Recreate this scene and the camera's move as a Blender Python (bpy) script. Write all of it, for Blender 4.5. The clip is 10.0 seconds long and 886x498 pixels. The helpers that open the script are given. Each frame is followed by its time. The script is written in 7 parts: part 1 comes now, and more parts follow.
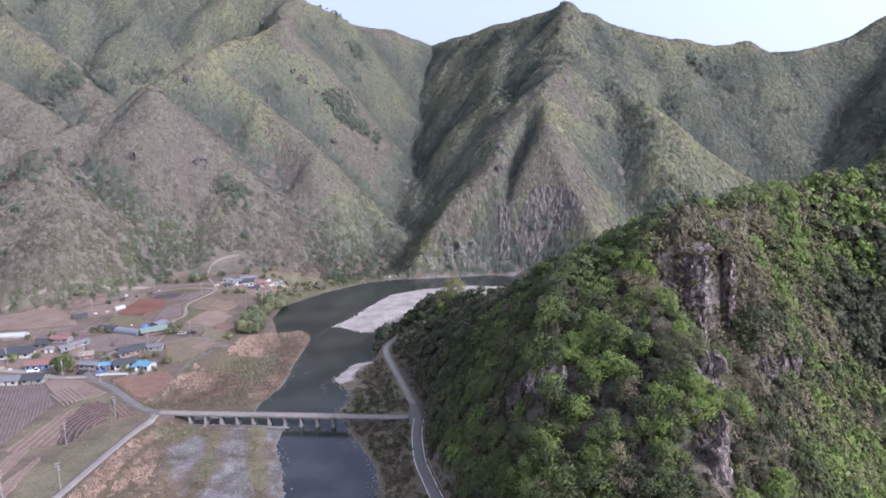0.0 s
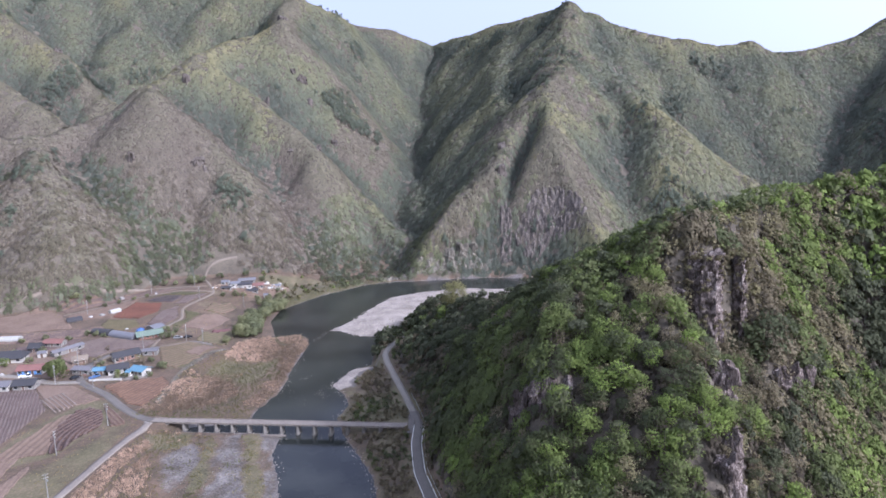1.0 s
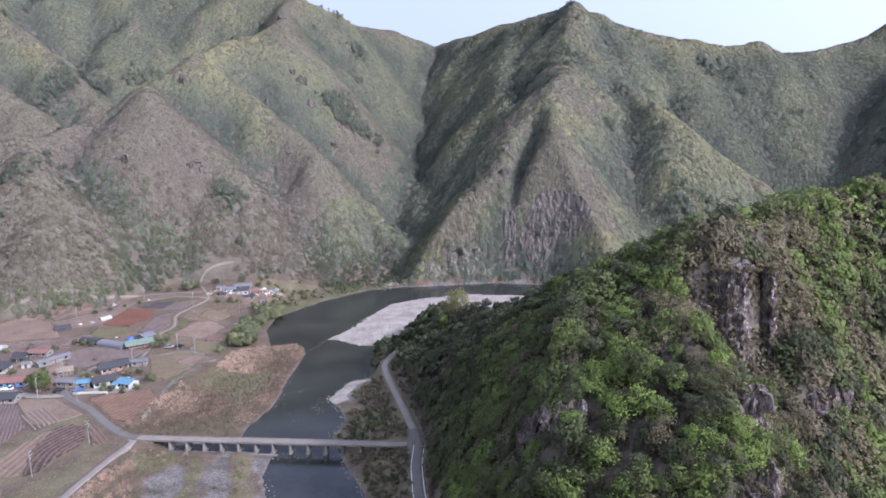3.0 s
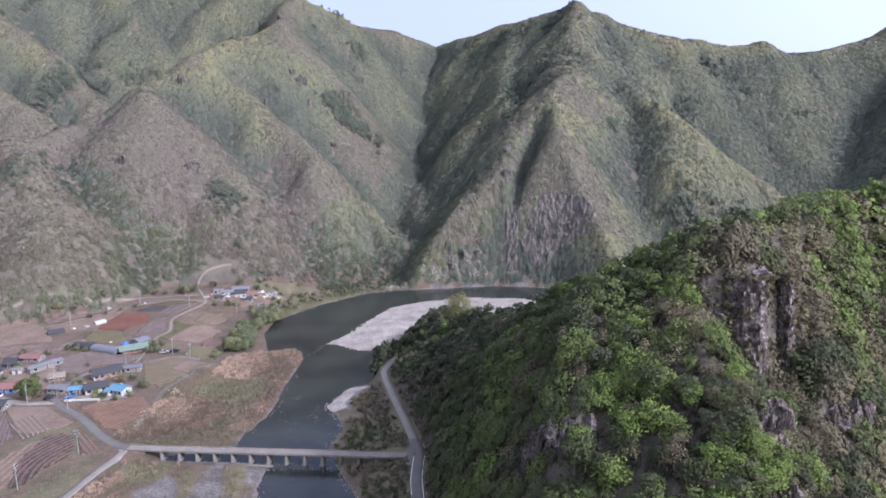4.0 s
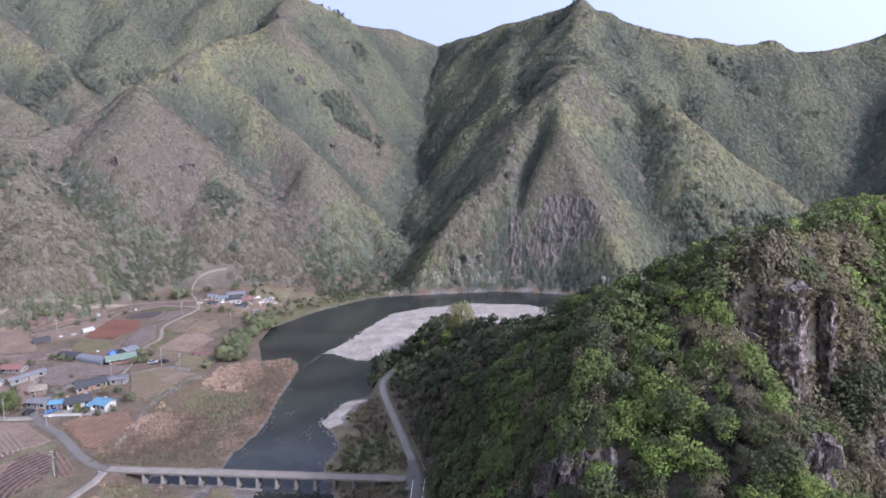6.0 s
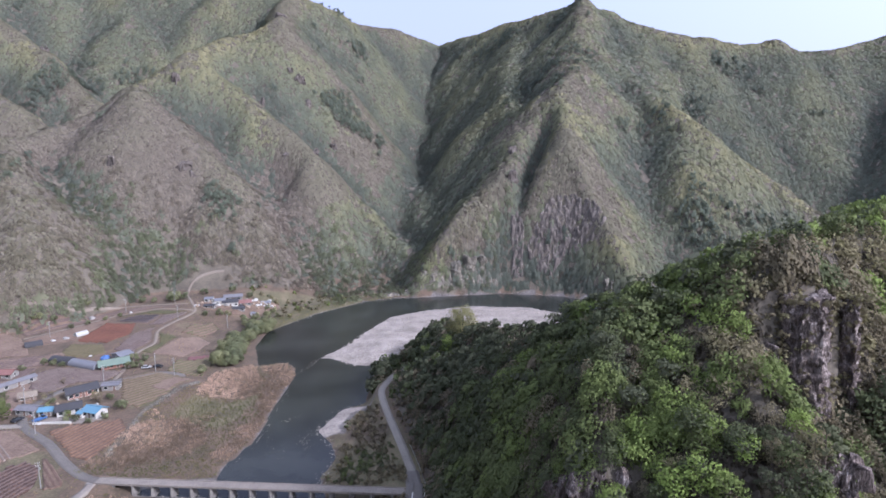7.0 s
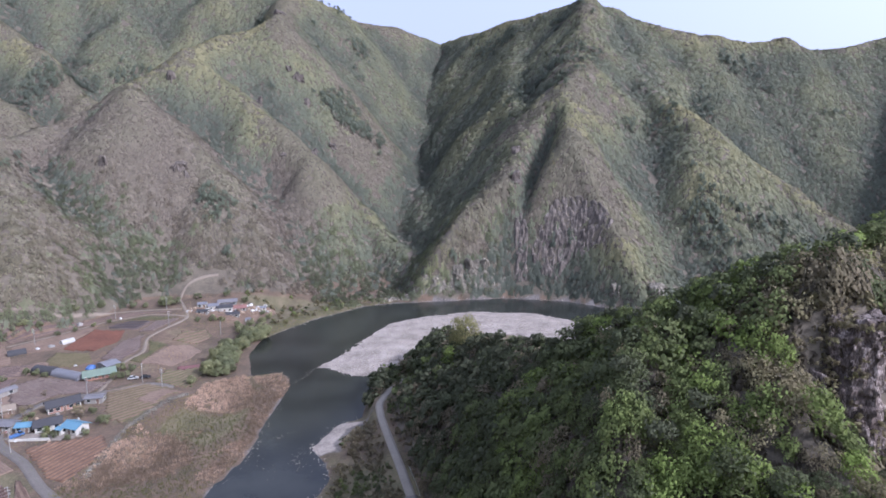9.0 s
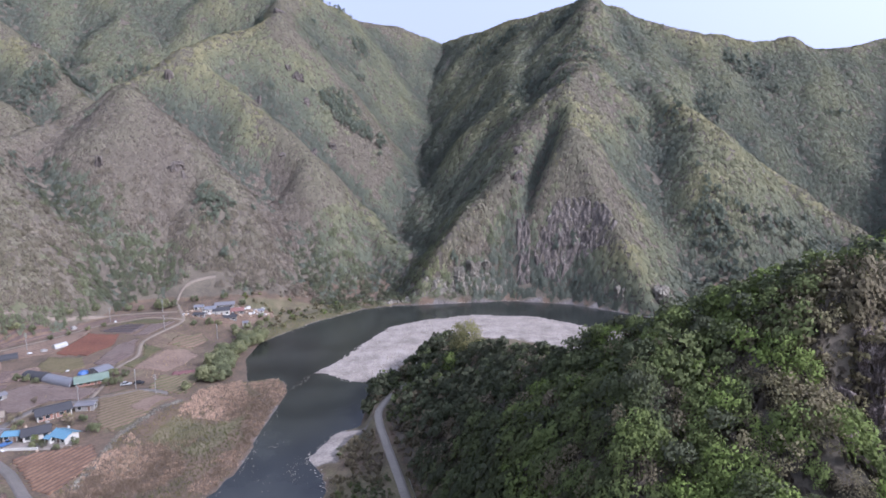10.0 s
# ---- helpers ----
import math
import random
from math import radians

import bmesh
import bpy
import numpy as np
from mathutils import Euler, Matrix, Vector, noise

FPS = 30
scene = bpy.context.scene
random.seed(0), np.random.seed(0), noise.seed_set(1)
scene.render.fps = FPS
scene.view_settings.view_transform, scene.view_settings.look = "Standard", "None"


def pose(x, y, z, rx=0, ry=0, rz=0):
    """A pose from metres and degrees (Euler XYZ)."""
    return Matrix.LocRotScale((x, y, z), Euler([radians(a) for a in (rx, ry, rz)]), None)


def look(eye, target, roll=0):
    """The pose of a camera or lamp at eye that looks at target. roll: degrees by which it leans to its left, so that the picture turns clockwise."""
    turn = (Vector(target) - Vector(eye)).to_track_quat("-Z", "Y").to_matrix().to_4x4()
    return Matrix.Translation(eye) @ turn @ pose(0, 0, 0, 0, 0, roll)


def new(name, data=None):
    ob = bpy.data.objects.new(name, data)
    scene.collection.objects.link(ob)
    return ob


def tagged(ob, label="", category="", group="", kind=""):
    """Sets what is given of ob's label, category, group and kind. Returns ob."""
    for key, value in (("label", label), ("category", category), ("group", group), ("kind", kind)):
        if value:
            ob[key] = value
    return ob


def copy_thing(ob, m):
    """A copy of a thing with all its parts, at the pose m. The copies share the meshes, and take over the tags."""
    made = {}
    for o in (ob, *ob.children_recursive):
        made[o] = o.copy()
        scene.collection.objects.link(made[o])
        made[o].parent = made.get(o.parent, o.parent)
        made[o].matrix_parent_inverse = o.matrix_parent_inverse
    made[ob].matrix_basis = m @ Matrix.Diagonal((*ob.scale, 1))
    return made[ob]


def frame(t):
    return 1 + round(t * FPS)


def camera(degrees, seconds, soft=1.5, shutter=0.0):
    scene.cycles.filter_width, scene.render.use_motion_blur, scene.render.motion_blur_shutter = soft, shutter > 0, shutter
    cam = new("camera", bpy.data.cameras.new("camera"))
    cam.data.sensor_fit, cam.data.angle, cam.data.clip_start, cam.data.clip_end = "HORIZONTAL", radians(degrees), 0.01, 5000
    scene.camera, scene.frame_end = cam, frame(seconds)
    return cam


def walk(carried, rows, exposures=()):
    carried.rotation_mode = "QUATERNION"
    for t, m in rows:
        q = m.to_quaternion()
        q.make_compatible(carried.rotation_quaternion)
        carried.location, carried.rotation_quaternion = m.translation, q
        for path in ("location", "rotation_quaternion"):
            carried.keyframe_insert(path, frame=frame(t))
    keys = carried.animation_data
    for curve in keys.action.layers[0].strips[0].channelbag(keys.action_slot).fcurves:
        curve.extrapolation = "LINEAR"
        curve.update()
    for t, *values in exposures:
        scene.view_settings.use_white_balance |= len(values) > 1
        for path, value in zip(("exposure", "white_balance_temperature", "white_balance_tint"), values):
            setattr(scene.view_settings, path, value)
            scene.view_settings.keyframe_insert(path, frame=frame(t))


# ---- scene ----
cam = camera(73.7, 10.0, soft=1.65)
PATH = [
    (0, 0.79, 0.02, 102.60, 80.109, -0.609, 0.890),
    (1, 0.79, 5.74, 102.64, 80.176, -0.588, 0.981),
    (2, 0.73, 11.92, 102.62, 80.270, -0.566, 1.084),
    (3, 0.63, 18.40, 102.57, 80.368, -0.543, 1.190),
    (4, 0.50, 25.04, 102.53, 80.454, -0.520, 1.288),
    (5, 0.34, 31.74, 102.52, 80.518, -0.497, 1.376),
    (6, 0.16, 38.42, 102.54, 80.556, -0.473, 1.452),
    (7, -0.02, 45.07, 102.60, 80.569, -0.449, 1.520),
    (8, -0.20, 51.69, 102.70, 80.565, -0.424, 1.589),
    (9, -0.37, 58.33, 102.82, 80.555, -0.398, 1.669),
    (10, -0.52, 65.06, 102.94, 80.560, -0.373, 1.775),
]
walk(cam, [(t, pose(x, y, z, 90, 0, yaw) @ pose(0, 0, 0, tilt - 90) @ pose(0, 0, 0, 0, 0, roll)) for t, x, y, z, tilt, roll, yaw in PATH],
     exposures=[(0, 1.54, 5040, 30), (10, 1.40, 5040, 30)])

# ---------------------------------------------------------------- world and sun
SUN_ELEV, SUN_AZ = radians(36), radians(119)        # azimuth from +y towards +x
world = bpy.data.worlds.new("world")
scene.world = world
world.use_nodes = True
wn, wl = world.node_tree.nodes, world.node_tree.links
wn.clear()
sky = wn.new("ShaderNodeTexSky")
sky.sky_type = "NISHITA"
sky.sun_disc = False
sky.sun_elevation, sky.sun_rotation = SUN_ELEV, SUN_AZ
sky.altitude, sky.air_density, sky.dust_density, sky.ozone_density = 200, 1.0, 9.0, 1.0
bg = wn.new("ShaderNodeBackground")
bg.inputs["Strength"].default_value = 0.15
wo = wn.new("ShaderNodeOutputWorld")
veil = wn.new("ShaderNodeMix")                        # spring haze: the clear sky whitened evenly all round
veil.data_type = "RGBA"
veil.inputs["Factor"].default_value = 0.8
# the haze is brightest round the sun and duller away from it
way = wn.new("ShaderNodeTexCoord")
near_sun = wn.new("ShaderNodeVectorMath")
near_sun.operation = "DOT_PRODUCT"
near_sun.inputs[1].default_value = (math.sin(SUN_AZ) * math.cos(SUN_ELEV), math.cos(SUN_AZ) * math.cos(SUN_ELEV), math.sin(SUN_ELEV))
wl.new(way.outputs["Generated"], near_sun.inputs[0])
glow = wn.new("ShaderNodeMapRange")
glow.interpolation_type = "SMOOTHSTEP"
glow.inputs["From Min"].default_value, glow.inputs["From Max"].default_value = -0.4, 1.0
glow.inputs["To Min"].default_value, glow.inputs["To Max"].default_value = 0.72, 1.35
wl.new(near_sun.outputs["Value"], glow.inputs["Value"])
haze = wn.new("ShaderNodeVectorMath")
haze.operation = "SCALE"
haze.inputs[0].default_value = (2.66, 2.74, 2.90)
wl.new(glow.outputs[0], haze.inputs["Scale"])
wl.new(haze.outputs[0], veil.inputs["B"])
wl.new(sky.outputs[0], veil.inputs["A"])
wl.new(veil.outputs["Result"], bg.inputs["Color"])
wl.new(bg.outputs[0], wo.inputs["Surface"])

sun_data = bpy.data.lights.new("sun", "SUN")
sun_data.energy, sun_data.angle, sun_data.color = 2.0, radians(8.0), (1.0, 0.93, 0.84)
sun = new("sun", sun_data)
SUN_DIR = Vector((math.sin(SUN_AZ) * math.cos(SUN_ELEV), math.cos(SUN_AZ) * math.cos(SUN_ELEV), math.sin(SUN_ELEV)))
sun.matrix_world = look(SUN_DIR * 900, (0, 0, 0))


# ---------------------------------------------------------------- materials
def material(name):
    m = bpy.data.materials.new(name)
    m.use_nodes = True
    m.node_tree.nodes.clear()
    return m, m.node_tree.nodes, m.node_tree.links


def ramp_of(nodes, stops):
    r = nodes.new("ShaderNodeValToRGB")
    while len(r.color_ramp.elements) < len(stops):
        r.color_ramp.elements.new(0.5)
    for e, (p, c) in zip(r.color_ramp.elements, stops):
        e.position, e.color = p, (*c, 1)
    return r


def mottled(name, stops, scale=0.2, fine=4.0, rough=0.9, bump=0.3, bump_scale=8.0, metal=0.0, vary=0.0, bump_dist=0.05, tall=1.0):
    """A surface with patches (scale, per metre), grain (fine) and relief."""
    m, n, l = material(name)
    out, bsdf = n.new("ShaderNodeOutputMaterial"), n.new("ShaderNodeBsdfPrincipled")
    geo = n.new("ShaderNodeNewGeometry")
    place = geo.outputs["Position"]
    if tall != 1.0:                                   # upright streaks
        stretch = n.new("ShaderNodeVectorMath")
        stretch.operation = "MULTIPLY"
        stretch.inputs[1].default_value = (1, 1, tall)
        l.new(place, stretch.inputs[0])
        place = stretch.outputs[0]
    big, small = n.new("ShaderNodeTexNoise"), n.new("ShaderNodeTexNoise")
    for t, s, d in ((big, scale, 5), (small, fine, 6)):
        t.inputs["Scale"].default_value, t.inputs["Detail"].default_value = s, d
        t.inputs["Roughness"].default_value = 0.65
        l.new(place, t.inputs["Vector"])
    mix = n.new("ShaderNodeMath")
    mix.operation = "MULTIPLY_ADD"
    mix.inputs[1].default_value = 0.55
    l.new(small.outputs[0], mix.inputs[0])
    half = n.new("ShaderNodeMath")
    half.operation = "MULTIPLY"
    half.inputs[1].default_value = 0.45
    l.new(big.outputs[0], half.inputs[0])
    l.new(half.outputs[0], mix.inputs[2])
    value = mix.outputs[0]
    if vary:
        info = n.new("ShaderNodeObjectInfo")
        add = n.new("ShaderNodeMath")
        add.operation = "MULTIPLY_ADD"
        add.inputs[1].default_value = vary
        l.new(info.outputs["Random"], add.inputs[0])
        l.new(value, add.inputs[2])
        sub = n.new("ShaderNodeMath")
        sub.operation = "SUBTRACT"
        sub.inputs[1].default_value = vary / 2
        l.new(add.outputs[0], sub.inputs[0])
        value = sub.outputs[0]
    r = ramp_of(n, stops)
    l.new(value, r.inputs[0])
    l.new(r.outputs[0], bsdf.inputs["Base Color"])
    bsdf.inputs["Roughness"].default_value, bsdf.inputs["Metallic"].default_value = rough, metal
    if bump:
        bt, b = n.new("ShaderNodeTexNoise"), n.new("ShaderNodeBump")
        bt.inputs["Scale"].default_value, bt.inputs["Detail"].default_value = bump_scale, 6
        l.new(place, bt.inputs["Vector"])
        b.inputs["Strength"].default_value, b.inputs["Distance"].default_value = bump, bump_dist
        l.new(bt.outputs[0], b.inputs["Height"])
        l.new(b.outputs[0], bsdf.inputs["Normal"])
    l.new(bsdf.outputs[0], out.inputs["Surface"])
    return m


def shade3(c, lo=0.72, hi=1.25):
    """Three stops round a base colour."""
    return [(0.3, tuple(v * lo for v in c)), (0.5, c), (0.7, tuple(min(0.9, v * hi) for v in c))]


def leafy(name, stops, through_part=1.0, per_object=False, own_turn=0.7, ragged=0.14):
    """Foliage: a tone for each plant (attribute tone, or the object's random value), a shade for each leaf clump, and light let through."""
    m, n, l = material(name)
    out, dif, tra, mix = (n.new("ShaderNodeOutputMaterial"), n.new("ShaderNodeBsdfPrincipled"), n.new("ShaderNodeBsdfTranslucent"), n.new("ShaderNodeAddShader"))
    geo = n.new("ShaderNodeNewGeometry")
    if per_object:
        tone = n.new("ShaderNodeObjectInfo").outputs["Random"]
    else:
        at = n.new("ShaderNodeAttribute")
        at.attribute_name = "tone"
        tone = at.outputs["Fac"]
    r = ramp_of(n, stops)
    l.new(tone, r.inputs[0])
    hsv = n.new("ShaderNodeHueSaturation")
    mr = n.new("ShaderNodeMapRange")
    mr.inputs["To Min"].default_value, mr.inputs["To Max"].default_value = 1 - ragged, 1 + ragged
    l.new(geo.outputs["Random Per Island"], mr.inputs["Value"])
    l.new(mr.outputs[0], hsv.inputs["Value"])
    l.new(r.outputs[0], hsv.inputs["Color"])
    dif.inputs["Roughness"].default_value = 0.75
    dif.inputs["Specular IOR Level"].default_value = 0.05
    lie = n.new("ShaderNodeAttribute")                # leaves lie roughly along the outside of their crown
    lie.attribute_name = "lie"
    turn = n.new("ShaderNodeVectorTransform")
    turn.vector_type, turn.convert_from, turn.convert_to = "NORMAL", "OBJECT", "WORLD"
    l.new(lie.outputs["Vector"], turn.inputs[0])
    lean = n.new("ShaderNodeVectorMath")
    lean.operation = "MULTIPLY_ADD"
    lean.inputs[1].default_value = (own_turn, own_turn, own_turn)
    l.new(geo.outputs["Normal"], lean.inputs[0])
    l.new(turn.outputs[0], lean.inputs[2])
    unit = n.new("ShaderNodeVectorMath")
    unit.operation = "NORMALIZE"
    l.new(lean.outputs[0], unit.inputs[0])
    l.new(unit.outputs[0], dif.inputs["Normal"])
    l.new(unit.outputs[0], tra.inputs["Normal"])
    thin = n.new("ShaderNodeMix")                     # what a leaf lets through is a share of what it reflects
    thin.data_type = "RGBA"
    thin.inputs["Factor"].default_value = through_part
    thin.inputs["A"].default_value = (0, 0, 0, 1)
    l.new(hsv.outputs[0], thin.inputs["B"])
    l.new(hsv.outputs[0], dif.inputs["Base Color"])
    l.new(thin.outputs["Result"], tra.inputs["Color"])
    l.new(dif.outputs[0], mix.inputs[0])
    l.new(tra.outputs[0], mix.inputs[1])
    l.new(mix.outputs[0], out.inputs["Surface"])
    return m


def water_material():
    m, n, l = material("river_water")
    out, bsdf, geo = n.new("ShaderNodeOutputMaterial"), n.new("ShaderNodeBsdfPrincipled"), n.new("ShaderNodeNewGeometry")
    t, b = n.new("ShaderNodeTexNoise"), n.new("ShaderNodeBump")
    t.inputs["Scale"].default_value, t.inputs["Detail"].default_value = 1.6, 4
    l.new(geo.outputs["Position"], t.inputs["Vector"])
    b.inputs["Strength"].default_value, b.inputs["Distance"].default_value = 0.25, 0.06
    l.new(t.outputs[0], b.inputs["Height"])
    l.new(b.outputs[0], bsdf.inputs["Normal"])
    s = n.new("ShaderNodeTexNoise")
    s.inputs["Scale"].default_value, s.inputs["Detail"].default_value = 0.05, 4
    l.new(geo.outputs["Position"], s.inputs["Vector"])
    r = ramp_of(n, [(0.35, (0.014, 0.016, 0.013)), (0.65, (0.03, 0.033, 0.026))])
    l.new(s.outputs[0], r.inputs[0])
    l.new(r.outputs[0], bsdf.inputs["Base Color"])
    bsdf.inputs["Roughness"].default_value, bsdf.inputs["IOR"].default_value = 0.16, 1.33
    l.new(bsdf.outputs[0], out.inputs["Surface"])
    return m


def ground_material():
    """Leaf litter on the hills, rough grass on the plain and gravel by the river, blended along uneven edges."""
    m, n, l = material("valley_ground")
    out, bsdf, geo = n.new("ShaderNodeOutputMaterial"), n.new("ShaderNodeBsdfPrincipled"), n.new("ShaderNodeNewGeometry")

    def tex(scale, detail=5):
        t = n.new("ShaderNodeTexNoise")
        t.inputs["Scale"].default_value, t.inputs["Detail"].default_value, t.inputs["Roughness"].default_value = scale, detail, 0.65
        l.new(geo.outputs["Position"], t.inputs["Vector"])
        return t.outputs[0]

    def blend(a, b, name, edge):
        at = n.new("ShaderNodeAttribute")
        at.attribute_name = name
        add = n.new("ShaderNodeMath")
        add.operation = "MULTIPLY_ADD"
        add.inputs[1].default_value = 0.9
        l.new(edge, add.inputs[0])
        l.new(at.outputs["Fac"], add.inputs[2])
        mr = n.new("ShaderNodeMapRange")
        mr.inputs["From Min"].default_value, mr.inputs["From Max"].default_value = 0.82, 1.05
        l.new(add.outputs[0], mr.inputs["Value"])
        mx = n.new("ShaderNodeMix")
        mx.data_type = "RGBA"
        l.new(mr.outputs[0], mx.inputs["Factor"])
        l.new(a, mx.inputs["A"])
        l.new(b, mx.inputs["B"])
        return mx.outputs["Result"]

    grain, patch, wide = tex(1.3, 6), tex(0.12), tex(0.02)
    both = n.new("ShaderNodeMix")
    both.inputs["Factor"].default_value = 0.5
    l.new(grain, both.inputs["A"])
    l.new(patch, both.inputs["B"])
    litter = ramp_of(n, [(0.38, (0.055, 0.046, 0.0296)), (0.5, (0.092, 0.078, 0.0491)), (0.62, (0.13, 0.112, 0.0711))])
    grass = ramp_of(n, [(0.38, (0.054, 0.052, 0.02)), (0.47, (0.084, 0.076, 0.032)), (0.55, (0.112, 0.095, 0.046)), (0.64, (0.15, 0.116, 0.064))])
    meadow = ramp_of(n, [(0.38, (0.0468, 0.0378, 0.0182)), (0.46, (0.0756, 0.0549, 0.0298)), (0.54, (0.1035, 0.072, 0.0414)), (0.63, (0.1395, 0.0954, 0.0546))])
    stones = ramp_of(n, [(0.38, (0.0406, 0.0351, 0.0258)), (0.46, (0.078, 0.0686, 0.0531)), (0.55, (0.1264, 0.1139, 0.0904)), (0.63, (0.1833, 0.1669, 0.1349))])
    shingle = ramp_of(n, [(0.38, (0.130, 0.110, 0.080)), (0.47, (0.205, 0.178, 0.133)), (0.55, (0.264, 0.232, 0.178)), (0.63, (0.322, 0.289, 0.228))])
    for r in (litter, grass, meadow, stones, shingle):
        l.new(both.outputs[0], r.inputs[0])
    col = blend(litter.outputs[0], meadow.outputs[0], "meadow", patch)
    col = blend(col, grass.outputs[0], "grass", patch)
    col = blend(col, stones.outputs[0], "gravel", patch)
    col = blend(col, shingle.outputs[0], "shingle", patch)
    l.new(col, bsdf.inputs["Base Color"])
    bsdf.inputs["Roughness"].default_value = 0.95
    b = n.new("ShaderNodeBump")
    b.inputs["Strength"].default_value, b.inputs["Distance"].default_value = 0.5, 0.25
    l.new(grain, b.inputs["Height"])
    l.new(b.outputs[0], bsdf.inputs["Normal"])
    l.new(bsdf.outputs[0], out.inputs["Surface"])
    return m


M_GROUND = ground_material()
M_WATER = water_material()
M_ROCK = mottled("cliff_rock", [(0.38, (0.035, 0.032, 0.0244)), (0.47, (0.09, 0.081, 0.0609)), (0.56, (0.15, 0.137, 0.1044)), (0.66, (0.29, 0.27, 0.2088))], 0.25, 1.6, 0.9, 1.0, 1.6, bump_dist=0.5, tall=0.45)
M_ASPHALT = mottled("grey_asphalt", [(0.38, (0.08, 0.071, 0.0542)), (0.5, (0.11, 0.099, 0.0753)), (0.62, (0.141, 0.127, 0.0973))], 0.1, 3.0, 0.85, 0.2, 20)
M_CONCRETE = mottled("weathered_concrete", [(0.3, (0.133, 0.116, 0.0855)), (0.5, (0.194, 0.175, 0.1286)), (0.7, (0.245, 0.223, 0.1676))], 0.15, 2.0, 0.85, 0.25, 10)

# far foliage has some distance haze put into its colours: greyer, bluer
LEAF_FAR = leafy("hazed_hill_foliage", [(0.0, (0.064, 0.071, 0.049)), (0.35, (0.088, 0.095, 0.059)), (0.7, (0.120, 0.122, 0.066)), (1.0, (0.156, 0.148, 0.074))], 1.0, own_turn=0.08, ragged=0.05)
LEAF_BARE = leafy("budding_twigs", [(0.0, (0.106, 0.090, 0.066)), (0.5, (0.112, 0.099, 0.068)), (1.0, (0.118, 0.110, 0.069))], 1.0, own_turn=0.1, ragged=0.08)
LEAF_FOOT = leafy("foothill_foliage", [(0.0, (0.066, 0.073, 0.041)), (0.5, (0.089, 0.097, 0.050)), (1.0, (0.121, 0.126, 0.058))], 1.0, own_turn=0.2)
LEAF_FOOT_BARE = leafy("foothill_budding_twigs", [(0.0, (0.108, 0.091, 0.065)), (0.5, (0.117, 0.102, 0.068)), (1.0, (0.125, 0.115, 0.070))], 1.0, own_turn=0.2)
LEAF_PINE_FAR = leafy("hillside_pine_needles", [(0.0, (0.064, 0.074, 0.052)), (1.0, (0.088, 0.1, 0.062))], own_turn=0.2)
LEAF_PINE = leafy("pine_needles", [(0.0, (0.05, 0.055, 0.03)), (1.0, (0.074, 0.08, 0.04))])
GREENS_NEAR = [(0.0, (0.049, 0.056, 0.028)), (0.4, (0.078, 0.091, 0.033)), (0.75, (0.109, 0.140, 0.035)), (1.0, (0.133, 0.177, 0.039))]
LEAF_NEAR = leafy("spring_foliage", GREENS_NEAR, 0.8)
M_BARK = mottled("grey_brown_bark", shade3((0.13, 0.1, 0.0677)), 1.0, 8.0, 0.95, 0.6, 12)


# ---------------------------------------------------------------- mesh helpers
def quick_mesh(name, verts, faces, mat=None, tone=None, smooth=False, lie=None):
    """A mesh from an array of vertices and an array of faces that all have the same number of corners."""
    me = bpy.data.meshes.new(name)
    verts, faces = np.asarray(verts, np.float32), np.asarray(faces, np.int32)
    k = faces.shape[1]
    me.vertices.add(len(verts))
    me.vertices.foreach_set("co", verts.ravel())
    me.loops.add(faces.size)
    me.loops.foreach_set("vertex_index", faces.ravel())
    me.polygons.add(len(faces))
    me.polygons.foreach_set("loop_start", np.arange(0, faces.size, k, dtype=np.int32))
    me.polygons.foreach_set("loop_total", np.full(len(faces), k, np.int32))
    if smooth:
        me.polygons.foreach_set("use_smooth", np.ones(len(faces), bool))
    if tone is not None:
        me.attributes.new("tone", "FLOAT", "POINT").data.foreach_set("value", np.asarray(tone, np.float32))
    if lie is not None:
        me.attributes.new("lie", "FLOAT_VECTOR", "POINT").data.foreach_set("vector", np.asarray(lie, np.float32).ravel())
    if mat:
        me.materials.append(mat)
    me.update(calc_edges=True)
    return me


def part(name, bm, mat, parent=None, label=""):
    """Links a bmesh as one mesh object, under a thing or under a part."""
    me = bpy.data.meshes.new(name)
    bm.to_mesh(me)
    bm.free()
    me.materials.append(mat)
    ob = new(name, me)
    ob.parent = parent
    return tagged(ob, label)


def box(bm, x0, x1, y0, y1, z0, z1, bevel=0.0):
    made = bmesh.ops.create_cube(bm, size=1, matrix=Matrix.Translation(((x0 + x1) / 2, (y0 + y1) / 2, (z0 + z1) / 2)) @ Matrix.Diagonal((x1 - x0, y1 - y0, z1 - z0, 1)))
    if bevel:
        edges = list({e for v in made["verts"] for e in v.link_edges})
        bmesh.ops.bevel(bm, geom=edges, offset=bevel, segments=1, affect="EDGES")
    return bm


# ---------------------------------------------------------------- smooth noise on arrays
def lattice(ix, iy, seed):
    h = (ix.astype(np.int64) * 374761393 + iy.astype(np.int64) * 668265263 + seed * 974711) & 0x7FFFFFFF
    h = ((h ^ (h >> 13)) * 1274126177) & 0x7FFFFFFF
    return ((h ^ (h >> 16)) & 0xFFFF) / 65535.0


